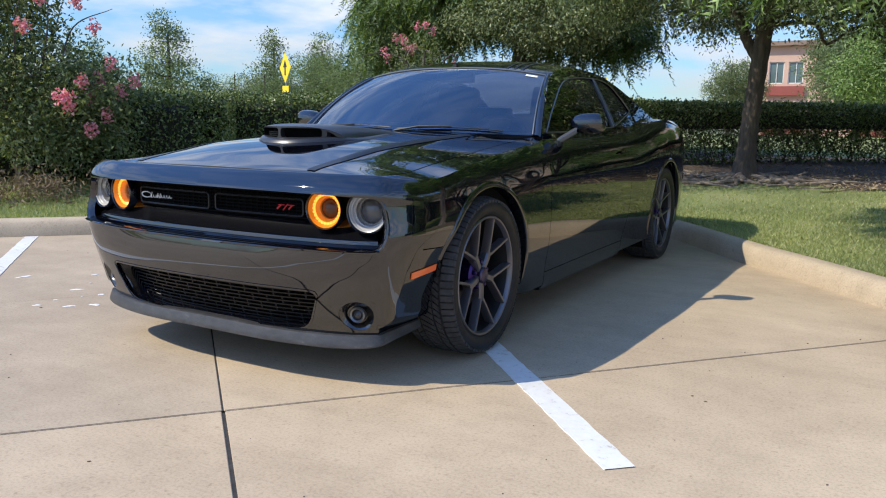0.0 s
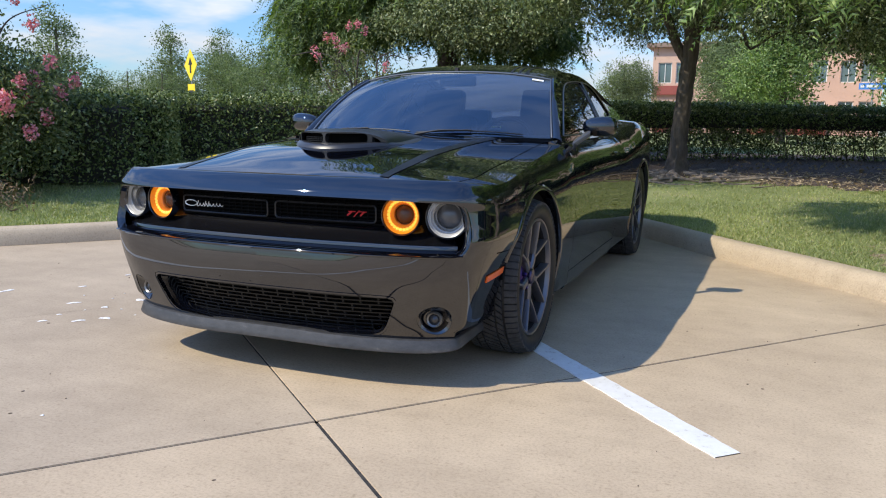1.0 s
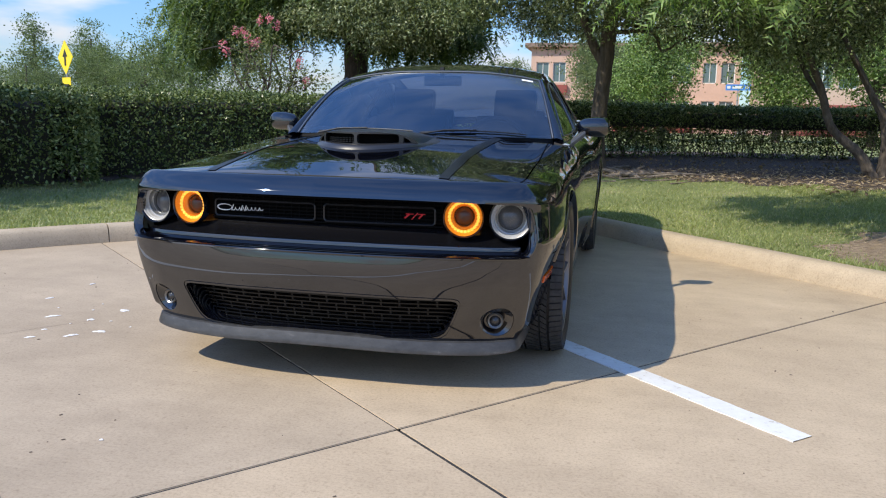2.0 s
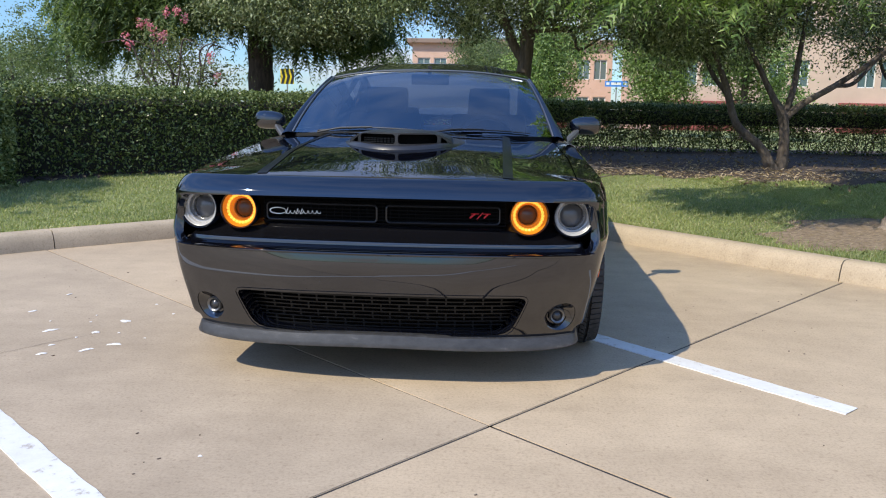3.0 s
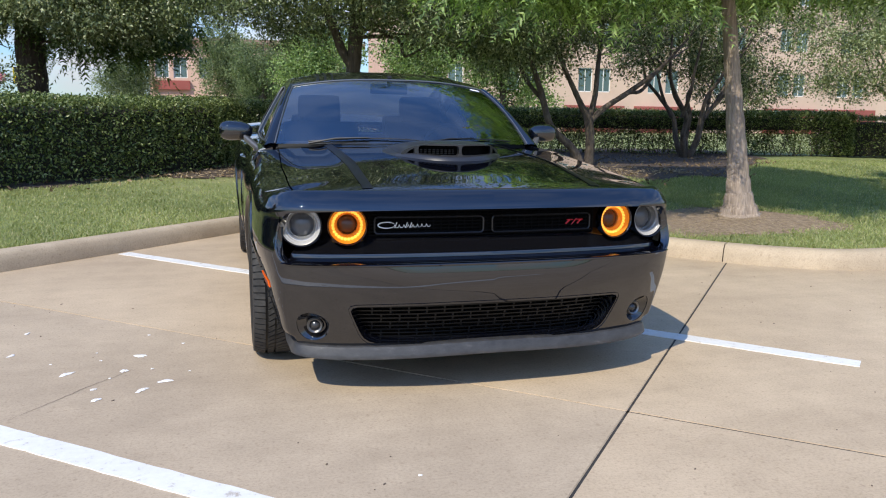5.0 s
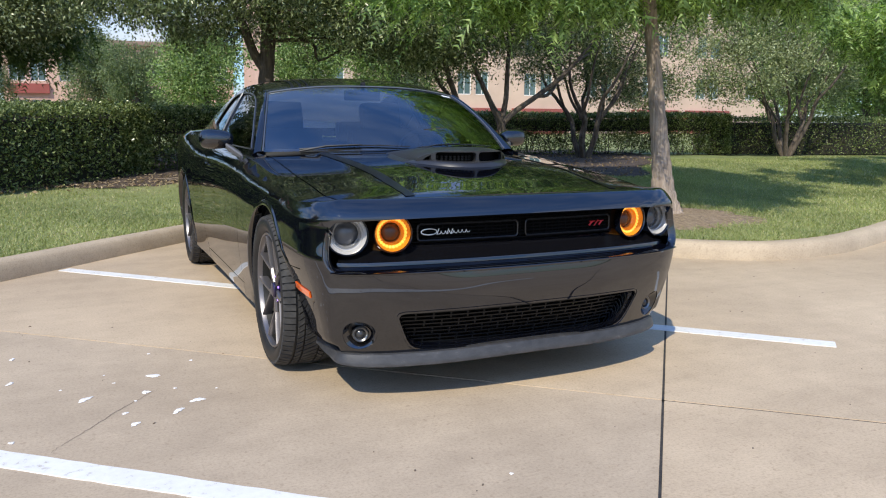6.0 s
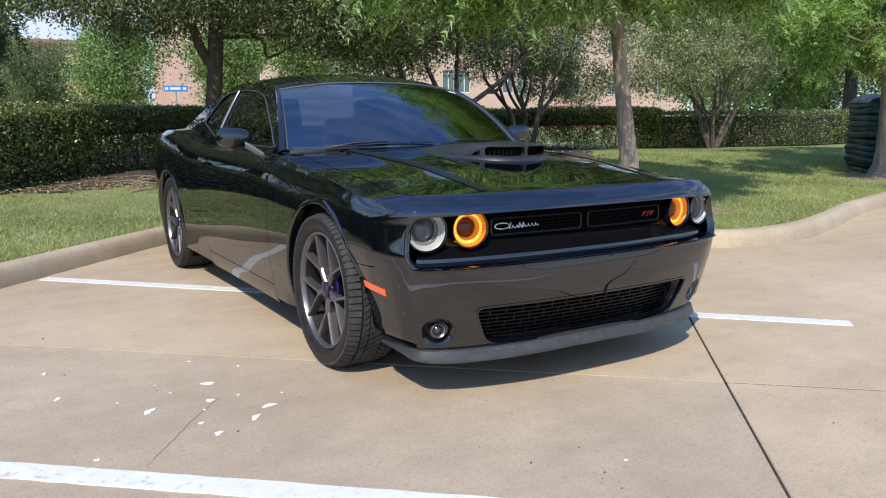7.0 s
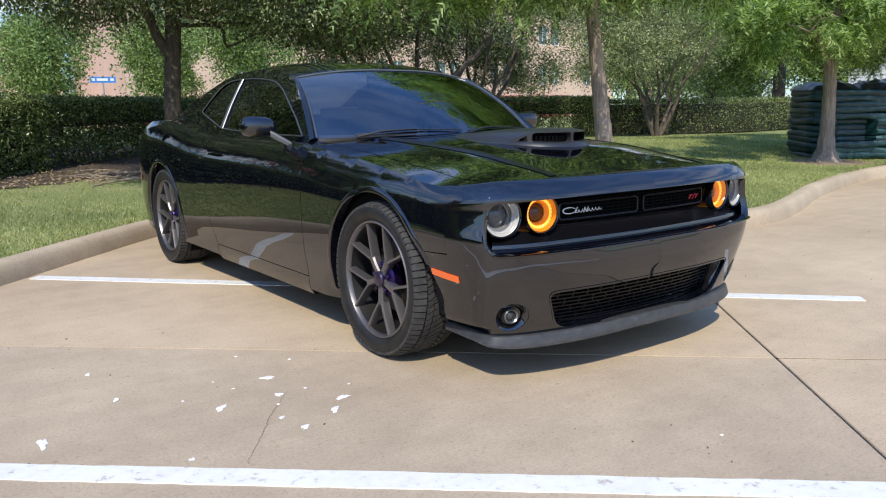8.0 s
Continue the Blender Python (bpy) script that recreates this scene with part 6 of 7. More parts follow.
# outer leaf clumps on its near side, their sunlight put into a paler leaf colour
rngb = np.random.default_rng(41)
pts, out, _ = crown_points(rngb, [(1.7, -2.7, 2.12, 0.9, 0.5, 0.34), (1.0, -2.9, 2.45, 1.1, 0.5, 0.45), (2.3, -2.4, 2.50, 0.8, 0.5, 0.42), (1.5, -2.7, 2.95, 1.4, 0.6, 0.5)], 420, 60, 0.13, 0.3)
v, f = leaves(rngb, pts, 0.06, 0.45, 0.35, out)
raw("outer_crown", v, f, M_OAK_SUNLIT, big_cypress)
tree("young bald cypress with pale fluted bark beside the kerb", (3.83, 2.93), [(0, 0, -0.08, 0.14), (-0.01, 0, 0.12, 0.12), (-0.045, 0.015, 0.5, 0.098), (-0.12, 0.03, 1.1, 0.080), (-0.22, 0.06, 1.9, 0.067), (-0.35, 0.08, 3.0, 0.056), (-0.6, 0.1, 6.0, 0.03)],
     [[(-0.24, 0.05, 2.1, 0.04), (-0.9, -0.2, 2.5, 0.03), (-1.8, -0.4, 2.6, 0.012)], [(-0.26, 0.05, 2.3, 0.04), (0.6, 0.2, 2.7, 0.03), (1.5, 0.4, 2.75, 0.012)], [(-0.28, 0.05, 2.4, 0.035), (0.1, -0.7, 2.8, 0.02), (0.2, -1.4, 2.8, 0.01)]],
     [(-1.3, -0.3, 2.34, 1.1, 0.9, 0.30), (1.1, 0.2, 2.62, 1.1, 1.0, 0.38), (0, -0.7, 2.8, 1.1, 1.0, 0.40), (0, 0.2, 3.5, 1.6, 1.6, 1.0), (0.3, 0.9, 2.75, 1.0, 0.8, 0.42), (-2.1, 0.3, 2.34, 0.9, 0.8, 0.30)],
     "spray", 11000, M_CYPRESS, M_BARK_PALE, 23, 0.27, "spray", droop=0.5, per=30, spread=0.15, twigs=50, name="cypress_tree", flare=1.6)
tree("bright green bald cypress standing before the storage bins", (10.1, 3.85), [(0, 0, -0.08, 0.16), (0, 0, 0.2, 0.12), (0.0, 0, 1.0, 0.10), (-0.02, 0, 2.0, 0.09), (0, 0, 5.0, 0.03)],
     [[(0, 0, 1.5, 0.03), (-0.9, -0.2, 1.95, 0.02), (-1.9, -0.3, 2.1, 0.01)], [(0, 0, 1.55, 0.03), (0.9, 0.1, 2.0, 0.02), (1.8, 0.2, 2.2, 0.01)]],
     [(-1.3, -0.3, 2.15, 1.3, 1.1, 0.45), (1.2, 0.1, 2.2, 1.3, 1.1, 0.5), (0, -0.5, 2.7, 1.7, 1.5, 0.7), (0, 0, 3.7, 1.8, 1.8, 1.0), (-2.3, 0.2, 2.5, 0.8, 0.9, 0.5)],
     "spray", 9500, M_CYPRESS, M_BARK_PALE, 24, 0.30, "spray", droop=0.3, per=64, spread=0.13, twigs=50, name="cypress_tree", flare=1.9)

tree("dark-trunked cypress behind the sunlit hedge", (20.4, 10.95), [(0, 0, -0.1, 0.22), (0, 0, 0.8, 0.19), (0.03, 0, 2.2, 0.17), (0, 0, 6.0, 0.06)],
     [[(0, 0, 2.2, 0.06), (-1.0, -0.2, 2.7, 0.03), (-2.0, -0.3, 2.9, 0.012)], [(0, 0, 2.3, 0.06), (1.0, 0.1, 2.8, 0.03), (2.0, 0.2, 2.9, 0.012)]],
     [(-1.5, 0, 3.2, 1.7, 1.5, 0.6), (1.5, 0, 3.3, 1.7, 1.5, 0.6), (0, 0, 4.4, 2.4, 2.2, 1.0)],
     "spray", 4200, M_CYPRESS, M_BARK_OAK, 25, 0.5, "spray", droop=0.3, per=30, spread=0.22, twigs=30, name="cypress_tree", flare=1.3)


def stems_of(rng, n, top, spread, r=0.06):
    lines = []
    for i in range(n):
        a = 2 * math.pi * (i + rng.uniform(-0.2, 0.2)) / n
        c, s = math.cos(a), math.sin(a)
        k = spread * rng.uniform(0.7, 1.2)
        lines.append([(0.05 * c, 0.05 * s, -0.05, r), (0.16 * c * k * 2, 0.16 * s * k * 2, 0.4, r * 0.85), (0.5 * c * k + rng.uniform(-0.1, 0.1), 0.5 * s * k, 0.8, r * 0.72), (0.75 * c * k + rng.uniform(-0.15, 0.15), 0.75 * s * k, 1.2, r * 0.6), (1.15 * c * k + rng.uniform(-0.15, 0.15), 1.15 * s * k, 1.6, r * 0.45), (1.6 * c * k, 1.6 * s * k, top, r * 0.2)])
        b = a + rng.uniform(0.5, 1.0)
        lines.append([(0.5 * c * k, 0.5 * s * k, 0.8, r * 0.55), (0.42 * c * k + 0.3 * math.cos(b), 0.42 * s * k + 0.3 * math.sin(b), 1.2, r * 0.5), (0.42 * c * k + 0.5 * math.cos(b), 0.42 * s * k + 0.5 * math.sin(b), 1.7, r * 0.4), (0.42 * c * k + 0.9 * math.cos(b), 0.42 * s * k + 0.9 * math.sin(b), top * 0.95, r * 0.15)])
    return lines


def myrtle(label, at, n, top, spread, blobs, count, seed, material=None, r=0.06, **kw):
    rng = random.Random(seed)
    lines = stems_of(rng, n, top, spread, r)
    return tree(label, at, lines[0], lines[1:], blobs, "leaf", count, material or M_MYRTLE, M_BARK_MYRTLE, seed, kw.pop("size", 0.05), aspect=0.5, droop=0.1, per=kw.pop("per", 90), spread=kw.pop("spread_leaf", 0.135), twigs=kw.pop("twigs", 60), name="crape_myrtle", flare=1.2, hollow=kw.pop("hollow", 0.4), **kw)


hand_stems = [[(0, 0, -0.05, 0.075), (-0.2, 0, 0.3, 0.062), (-0.55, 0, 0.62, 0.052), (-0.72, 0, 1.1, 0.047), (-0.95, -0.1, 1.6, 0.035), (-1.3, -0.2, 2.5, 0.015)], [(-0.70, 0, 1.0, 0.03), (-0.9, 0.3, 1.4, 0.03), (-1.2, 0.6, 2.3, 0.012)],
              [(0.1, 0.04, -0.05, 0.09), (0.12, 0.04, 0.35, 0.07), (0.07, 0.03, 0.72, 0.066), (-0.1, 0, 1.0, 0.045), (-0.32, 0, 1.4, 0.035), (-0.8, -0.1, 2.2, 0.015)], [(0.07, 0.03, 0.70, 0.05), (0.2, 0.1, 1.1, 0.042), (0.28, 0.2, 1.6, 0.035), (0.42, 0.3, 2.6, 0.014)],
              [(0.07, 0.03, 0.68, 0.05), (0.3, 0, 0.9, 0.045), (0.75, 0, 1.18, 0.04), (1.15, -0.1, 1.5, 0.033), (1.6, -0.2, 2.0, 0.015)], [(0.72, 0, 1.15, 0.03), (1.0, 0.1, 1.2, 0.028), (1.35, 0.2, 1.55, 0.024), (1.9, 0.3, 1.9, 0.01)]]
# the last, topmost crown blob is unseen, added to shade what grows behind
tree("multi-stemmed crape myrtle with smooth tan trunks on mulch", (4.25, 7.4), hand_stems[0], hand_stems[1:], [(-0.8, -0.2, 2.6, 1.2, 1.1, 0.65), (0.9, 0.1, 2.6, 1.2, 1.1, 0.65), (0, -0.3, 3.05, 1.5, 1.3, 0.8), (0, 0, 3.7, 1.5, 1.4, 0.8), (0.3, 0.2, 4.3, 1.8, 1.6, 0.8)],
     "leaf", 52000, M_OAK, M_BARK_MYRTLE, 31, 0.052, aspect=0.5, droop=0.1, per=90, spread=0.13, twigs=60, name="crape_myrtle", flare=1.2, hollow=0.4)
myrtle("dark leaning multi-stemmed tree on mulch by the hedge", (7.6, 9.9), 5, 2.5, 0.9, [(-0.7, -0.2, 2.55, 1.2, 1.2, 0.6), (1.0, 0.1, 2.3, 1.4, 1.2, 0.8), (0, 0, 3.2, 1.8, 1.5, 1.0), (1.0, 0.5, 1.5, 0.9, 0.8, 0.5), (2.0, 0.5, 1.5, 1.0, 0.9, 0.55), (-1.3, 0.2, 2.0, 1.0, 0.9, 0.5), (0.1, 0.5, 2.0, 1.0, 0.9, 0.45), (0.5, 0.3, 4.2, 2.2, 1.9, 0.9)], 64000, 32, M_OAK, 0.06, size=0.054)
# this crown's leaves take the paler colour that stands for sun on them
myrtle("spreading multi-stemmed tree before the far hedge", (12.7, 9.4), 5, 2.4, 0.85, [(-0.9, -0.2, 2.0, 1.3, 1.2, 0.7), (0.9, 0.1, 2.1, 1.4, 1.2, 0.8), (0, 0, 3.0, 1.9, 1.5, 1.0), (-2.0, 0.3, 2.6, 1.2, 1.0, 0.8), (-1.4, 0.6, 1.6, 1.0, 0.8, 0.5), (1.5, 0.5, 1.6, 1.0, 0.8, 0.5)], 44000, 33, M_OAK_SUNLIT, 0.055, size=0.056)
t, cl, rng = myrtle("tall crape myrtle with pink blossom and green leaves", (-5.85, 2.15), 5, 2.0, 0.38, [(0, 0, 1.0, 0.85, 0.85, 0.75), (-0.3, -0.2, 1.9, 0.75, 0.75, 0.55), (0.35, 0.3, 0.7, 0.7, 0.7, 0.5), (0.05, 0.25, 2.35, 0.4, 0.4, 0.35), (0.4, 0.65, 1.0, 0.45, 0.45, 0.45)], 36000, 34, None, 0.02, hollow=0.2, twigs=30, size=0.05, per=50)
far_out = cl[np.argsort(-(cl[:, 0] * 0.5 + cl[:, 2] * 0.25 - cl[:, 1] * 0.4))]
blossoms(t, rng, list(far_out[2:40:4] + np.array((0.16, -0.16, 0.06))) + [np.array((1.02, b - 0.30, c - 0.22)) for b, c in ((0.32, 2.12), (0.51, 1.88), (0.98, 1.37), (0.17, 1.06), (0.61, 1.0), (0.42, 0.85), (0.70, 1.53), (-0.06, 2.12), (0.34, 1.34), (-0.26, 1.81), (0.80, 1.23))] + [np.array((0.05, 0.2, 2.75)), np.array((0.35, 0.35, 2.35)), np.array((-0.6, -0.4, 2.6)), np.array((0.75, 0.45, 1.15)), np.array((0.72, 0.35, 0.95))], 55)
t, cl, rng = myrtle("slender crape myrtle with pink blossom above the hedge", (-4.74, 8.7), 4, 1.75, 0.4, [(0, 0, 1.25, 0.72, 0.72, 0.5), (-0.2, 0, 1.65, 0.55, 0.55, 0.4), (0.35, 0.1, 1.15, 0.55, 0.55, 0.4)], 3600, 35, None, 0.03, per=30, hollow=0.2, twigs=60)
tops = cl[np.argsort(-cl[:, 2])]
blossoms(t, rng, list(tops[:10:2]) + [np.array((-0.05, -0.1, 2.18)), np.array((0.12, -0.1, 2.2)), np.array((0.2, 0, 2.1)), np.array((-0.72, -0.1, 1.78)), np.array((-0.66, -0.1, 1.68)), np.array((-0.35, -0.1, 2.0)), np.array((0.6, 0.0, 1.5)), np.array((0.66, 0.1, 1.2))], 38)


# woods and street trees further off
def far_tree(label, at, h, r, seed, kind="round", material=None, count=12000):
    rng = random.Random(seed)
    blobs = []
    if kind == "cone":
        for i in range(7):
            u = i / 6
            blobs.append((rng.uniform(-0.15, 0.15) * r, rng.uniform(-0.15, 0.15) * r, h * (0.25 + 0.68 * u), r * (1.0 - 0.78 * u), r * (1.0 - 0.78 * u), h * 0.14))
    else:
        for i in range(8):
            a = rng.uniform(0, 6.28)
            k = rng.uniform(0.25, 0.6)
            blobs.append((k * r * math.cos(a), k * r * math.sin(a), h * rng.uniform(0.22, 0.8), r * rng.uniform(0.4, 0.62), r * rng.uniform(0.4, 0.62), h * rng.uniform(0.13, 0.2)))
        blobs.append((0, 0, h * 0.62, r * 0.75, r * 0.75, h * 0.25))
    tree(label, (*at, 0.2), [(0, 0, -0.3, h * 0.03), (0, 0, h * 0.3, h * 0.024), (0, 0, h * 0.85, h * 0.008)], [], blobs, "leaf", count, material or M_FAR, M_BARK_OAK, seed, h * 0.021, aspect=0.5, droop=0.1, per=24, spread=h * 0.035, twigs=16, name="street_tree", group="street trees", flare=1.2, hollow=0.3)


for i, (x, y, h, r, kind) in enumerate([(-30, 21, 4.7, 2.0, "cone"), (-29, 24.5, 6.6, 2.6, "cone"), (-33, 33, 4.6, 2.6, "round"), (-28, 31, 6.2, 2.0, "cone"), (-27, 34, 6.4, 2.3, "cone"), (-20, 25.5, 4.4, 2.0, "round"), (-16.5, 23, 4.2, 2.0, "round"),
                                       (-22, 33, 4.4, 2.4, "round"), (-12.5, 19.5, 4.6, 2.4, "round"), (-36, 18, 4.6, 2.6, "round"), (-24, 12, 3.6, 2.0, "round"), (-40, 28, 4.8, 3.0, "round"), (-33, 10, 4.6, 3.0, "round"), (-26, 28, 4.0, 2.0, "round")]):
    far_tree("distant green street tree against the sky", (x, y), h * 0.86, r * 0.92, 100 + i, kind)
for i, (x, y, h, r, mt) in enumerate([(-8.2, 57, 6.0, 2.5, None), (2.3, 25, 5.0, 1.9, M_STREET), (6.4, 27, 5.4, 1.8, M_STREET), (8.6, 23.5, 5.2, 2.2, M_STREET), (23.5, 18.5, 6.0, 2.0, M_STREET), (27, 18, 7.4, 3.4, M_STREET), (31, 26, 8, 3.6, None), (33, 20, 6.6, 3.4, None), (20.5, 13.5, 5.2, 2.2, M_STREET), (29, 13.5, 6.2, 2.8, M_STREET), (38, 14, 7.0, 3.6, None), (-0.9, 52, 7.6, 2.8, None), (0.8, 38, 5.5, 2.2, None)]):
    far_tree("leafy street tree along the far road", (x, y), h, r, 140 + i, "round", mt, 19000)

# dry shrubs and litter at the foot of the flowering tree
rng = np.random.default_rng(5)
for x, y in ((-5.3, 1.2), (-4.9, 1.7), (-5.9, 0.9)):
    z = float(lawn_z(x, y)[0])
    pts = np.array((x, y, z + 0.12)) + rng.normal(size=(900, 3)) * np.array((0.22, 0.18, 0.09))
    pts[:, 2] = np.maximum(pts[:, 2], z)
    v, f = leaves(rng, pts, 0.07, 0.2, 0.0)
    sh = thing("dry_shrub", "low dry brown shrub on mulch", "shrub", (0, 0, 0), group="dry shrubs")
    raw("stalk", v, f, M_DRY, sh)


# mulch bed, bare soil and blades of grass
def bed(x, y):
    """Above zero inside the mulch beds."""
    d = kerb_dist(np.c_[x, y])
    edge = np.interp(x, [-12, -6, -2, 0.3, 1.5, 6, 9, 10.5], [2.8, 2.8, 3.0, 3.05, 3.25, 4.0, 6.5, 9])
    w = 0.18 * np.sin(2.1 * x + 1.3 * y) + 0.10 * np.sin(5.3 * x - 3.9 * y)
    return d - edge + w


gx, gy = np.meshgrid(np.arange(-14, 10.5, 0.16), np.arange(-7, 14.5, 0.16), indexing="ij")
val = bed(gx.ravel(), gy.ravel()).reshape(gx.shape)
kd2 = kerb_dist(np.c_[gx.ravel(), gy.ravel()]).reshape(gx.shape)
zz = lawn_z(gx, gy).reshape(gx.shape) + np.clip(val * 0.12, -0.02, 0.022)
rngm = np.random.default_rng(8)
zz += rngm.normal(size=zz.shape) * 0.006
ok = (val > -0.12) & (kd2 > 0.6)
okf = ok[:-1, :-1] & ok[1:, :-1] & ok[1:, 1:] & ok[:-1, 1:]
idx = np.arange(gx.size).reshape(gx.shape)
faces = np.stack([idx[:-1, :-1], idx[1:, :-1], idx[1:, 1:], idx[:-1, 1:]], -1)[okf]
used, inv = np.unique(faces, return_inverse=True)
mulch = raw("mulch_bed", np.c_[gx.ravel(), gy.ravel(), zz.ravel()][used], inv.reshape(-1, 4), M_SOIL, smooth=True)
tagged(mulch, "dark brown mulch bed with fallen leaves under the trees", "mulch bed", kind="structure")

M_STRAW = mat("dry_straw_soil", (0.3, 0.22, 0.15), 0.95)
_v = coords(M_STRAW)
base(M_STRAW, ramp(M_STRAW, noise_of(M_STRAW, _v, 24.0, 8, 0.75), [(0.28, (0.10, 0.075, 0.05)), (0.52, (0.27, 0.20, 0.135)), (0.75, (0.46, 0.37, 0.27))]))
bump(M_STRAW, noise_of(M_STRAW, _v, 40.0, 6, 0.7), 0.8, 0.02)
M_STRAW_BITS = foliage("dry_straw", (0.26, 0.19, 0.12), (0.46, 0.36, 0.25), (0.6, 0.5, 0.38), 0.8, 0.2)
for cx, cy, rx, ry, n_bits, seed in ((3.62, 2.72, 1.05, 0.78, 1500, 3), (10.0, 3.7, 0.8, 0.65, 500, 4)):
    bm = bmesh.new()
    rows = []
    for a in np.linspace(0, 2 * math.pi, 72, endpoint=False):
        k = 1 + 0.13 * math.sin(3 * a + seed) + 0.08 * math.sin(7 * a + 2 * seed) + 0.05 * math.sin(13 * a)
        row = []
        for t, up in ((0.0, 0.012), (0.35, 0.016), (0.7, 0.012), (0.9, 0.007), (1.0, -0.006)):
            px, py = cx + rx * k * t * math.cos(a), cy + ry * k * t * math.sin(a)
            row.append((px, py, float(lawn_z(px, py)[0]) + up))
        rows.append(row)
    grid(bm, rows, close_u=True)
    bmesh.ops.remove_doubles(bm, verts=bm.verts, dist=0.0005)
    bmesh.ops.recalc_face_normals(bm, faces=bm.faces)
    ring = tagged(finish("straw_bed", bm, M_STRAW), "bare tan soil and straw round the foot of a cypress", "soil bed", "straw beds", "structure")
    rngs = np.random.default_rng(seed)
    aa, tt = rngs.uniform(0, 2 * math.pi, n_bits), np.sqrt(rngs.random(n_bits)) * 1.12
    px, py = cx + rx * tt * np.cos(aa), cy + ry * tt * np.sin(aa)
    pts = np.c_[px, py, lawn_z(px, py) + 0.018]
    v, f = leaves(rngs, pts, 0.065, 0.10, 0.0)
    v[:, 2] = np.repeat(pts[:, 2], 4) + (v[:, 2] - np.repeat(pts[:, 2], 4)) * 0.2
    tagged(raw("straw", v, f, M_STRAW_BITS, ring), kind="stuff")

rngg = np.random.default_rng(9)
n = 330000
s = rngg.uniform(kerb_s(-9, -4.7), kerb_s(14, 3.5), n)
d = 0.165 + rngg.random(n) ** 1.35 * 6.2
kx, ky = np.interp(s, ks, KERB[:, 0]), np.interp(s, ks, KERB[:, 1])
nx, ny = np.interp(s, ks, kn[:, 0]), np.interp(s, ks, kn[:, 1])
x, y = kx + nx * d, ky + ny * d
keep = (bed(x, y) < 0.05) | (x > 10.2)
keep &= ~(((x - 3.62) / 1.05) ** 2 + ((y - 2.72) / 0.78) ** 2 < rngg.uniform(0.5, 1.25, n))
keep &= ~(((x - 10.0) / 0.8) ** 2 + ((y - 3.7) / 0.65) ** 2 < rngg.uniform(0.5, 1.25, n))
keep &= np.abs(kerb_dist(np.c_[x, y])) > 0.15
keep &= kerb_dist(np.c_[x, y]) > 0.15
x, y = x[keep], y[keep]
m = len(x)
z = lawn_z(x, y)
a = rngg.uniform(0, 2 * math.pi, m)
h = rngg.uniform(0.014, 0.036, m)
w = rngg.uniform(0.0025, 0.0045, m) * (1 + 0.12 * np.hypot(x, y))
lx, ly = rngg.normal(size=(2, m)) * 0.018
v = np.stack([np.c_[x - np.cos(a) * w, y - np.sin(a) * w, z - 0.004], np.c_[x + np.cos(a) * w, y + np.sin(a) * w, z - 0.004], np.c_[x + lx, y + ly, z + h]], 1).reshape(-1, 3)
blades = raw("grass", v, np.arange(3 * m).reshape(-1, 3), M_GRASS)
tagged(blades, "short green grass blades with some dry straw", "grass", kind="stuff")

# roots and fallen leaves round the oak
M_ROOT = bark("weathered_root", (0.12, 0.095, 0.075), (0.42, 0.35, 0.28), (10, 10, 10))
rngr = random.Random(6)
roots = thing("tree_roots", "pale weathered tangled roots at the foot of the oak", "roots")
for i in range(30):
    a = rngr.uniform(3.25, 6.2) if i < 27 else rngr.uniform(0, 3)
    far, start, wob = rngr.uniform(0.5, 1.7), rngr.choice((0.10, 0.12, 0.35, 0.6)), rngr.uniform(0.2, 0.5)
    thick = rngr.uniform(0.022, 0.055) * (1.1 if start < 0.2 else 0.7)
    bm = bmesh.new()
    pts = []
    for t in np.linspace(0, 1, 10):
        b = a + wob * math.sin(4.2 * t + i) * t
        px = 0.72 + math.cos(b) * (start + far * t)
        py = 8.0 + math.sin(b) * (start + 0.52 * far * t)
        pts.append((px, py, float(lawn_z(px, py)[0]) + 0.026 + 0.026 * math.sin(6 * t + 1.7 * i) + 0.05 * max(0.0, 0.3 - t)))
    tube(bm, pts, list(np.linspace(thick, 0.009, 10)), 7)
    part("root", bm, M_ROOT, roots)
rngb = np.random.default_rng(17)
n = 5200
x, y = rngb.uniform(-2.6, 5.4, n), rngb.uniform(5.9, 8.3, n)
d = bed(x, y)
keep = (d > -0.15) & (d < rngb.uniform(0.2, 1.5, n))
x, y = x[keep], y[keep]
pts = np.c_[x, y, lawn_z(x, y) + 0.04]
v, f = leaves(rngb, pts, 0.085, 0.24, 0.0)
v[:, 2] = np.repeat(pts[:, 2], 4) + (v[:, 2] - np.repeat(pts[:, 2], 4)) * 0.35
tagged(raw("bark_chips", v, f, M_STRAW_BITS), "pale bark chips and twigs along the mulch edge", "bark chips", kind="stuff")
rngl = np.random.default_rng(12)
n = 2600
x, y = rngl.uniform(-6, 9, n), rngl.uniform(3, 11, n)
keep = bed(x, y) > -0.3
x, y = x[keep], y[keep]
pts = np.c_[x, y, lawn_z(x, y) + 0.035]
v, f = leaves(rngl, pts, 0.06, 0.5, 0.0)
v[:, 2] = np.clip(v[:, 2], None, np.repeat(pts[:, 2], 4) + 0.02)
tagged(raw("fallen_leaves", v, f, M_DRY), "scattered dry fallen leaves on the mulch", "leaf litter", kind="stuff")

# ---- building, signs and bins ----
def stucco(name, color):
    m = mat(name, color, 0.9)
    v = coords(m)
    c = ramp(m, noise_of(m, v, 0.5, 5, 0.6), [(0.3, tuple(0.88 * a for a in color)), (0.7, tuple(min(1, 1.06 * a) for a in color))])
    base(m, c)
    bump(m, noise_of(m, v, 25.0, 4), 0.3, 0.02)
    return m


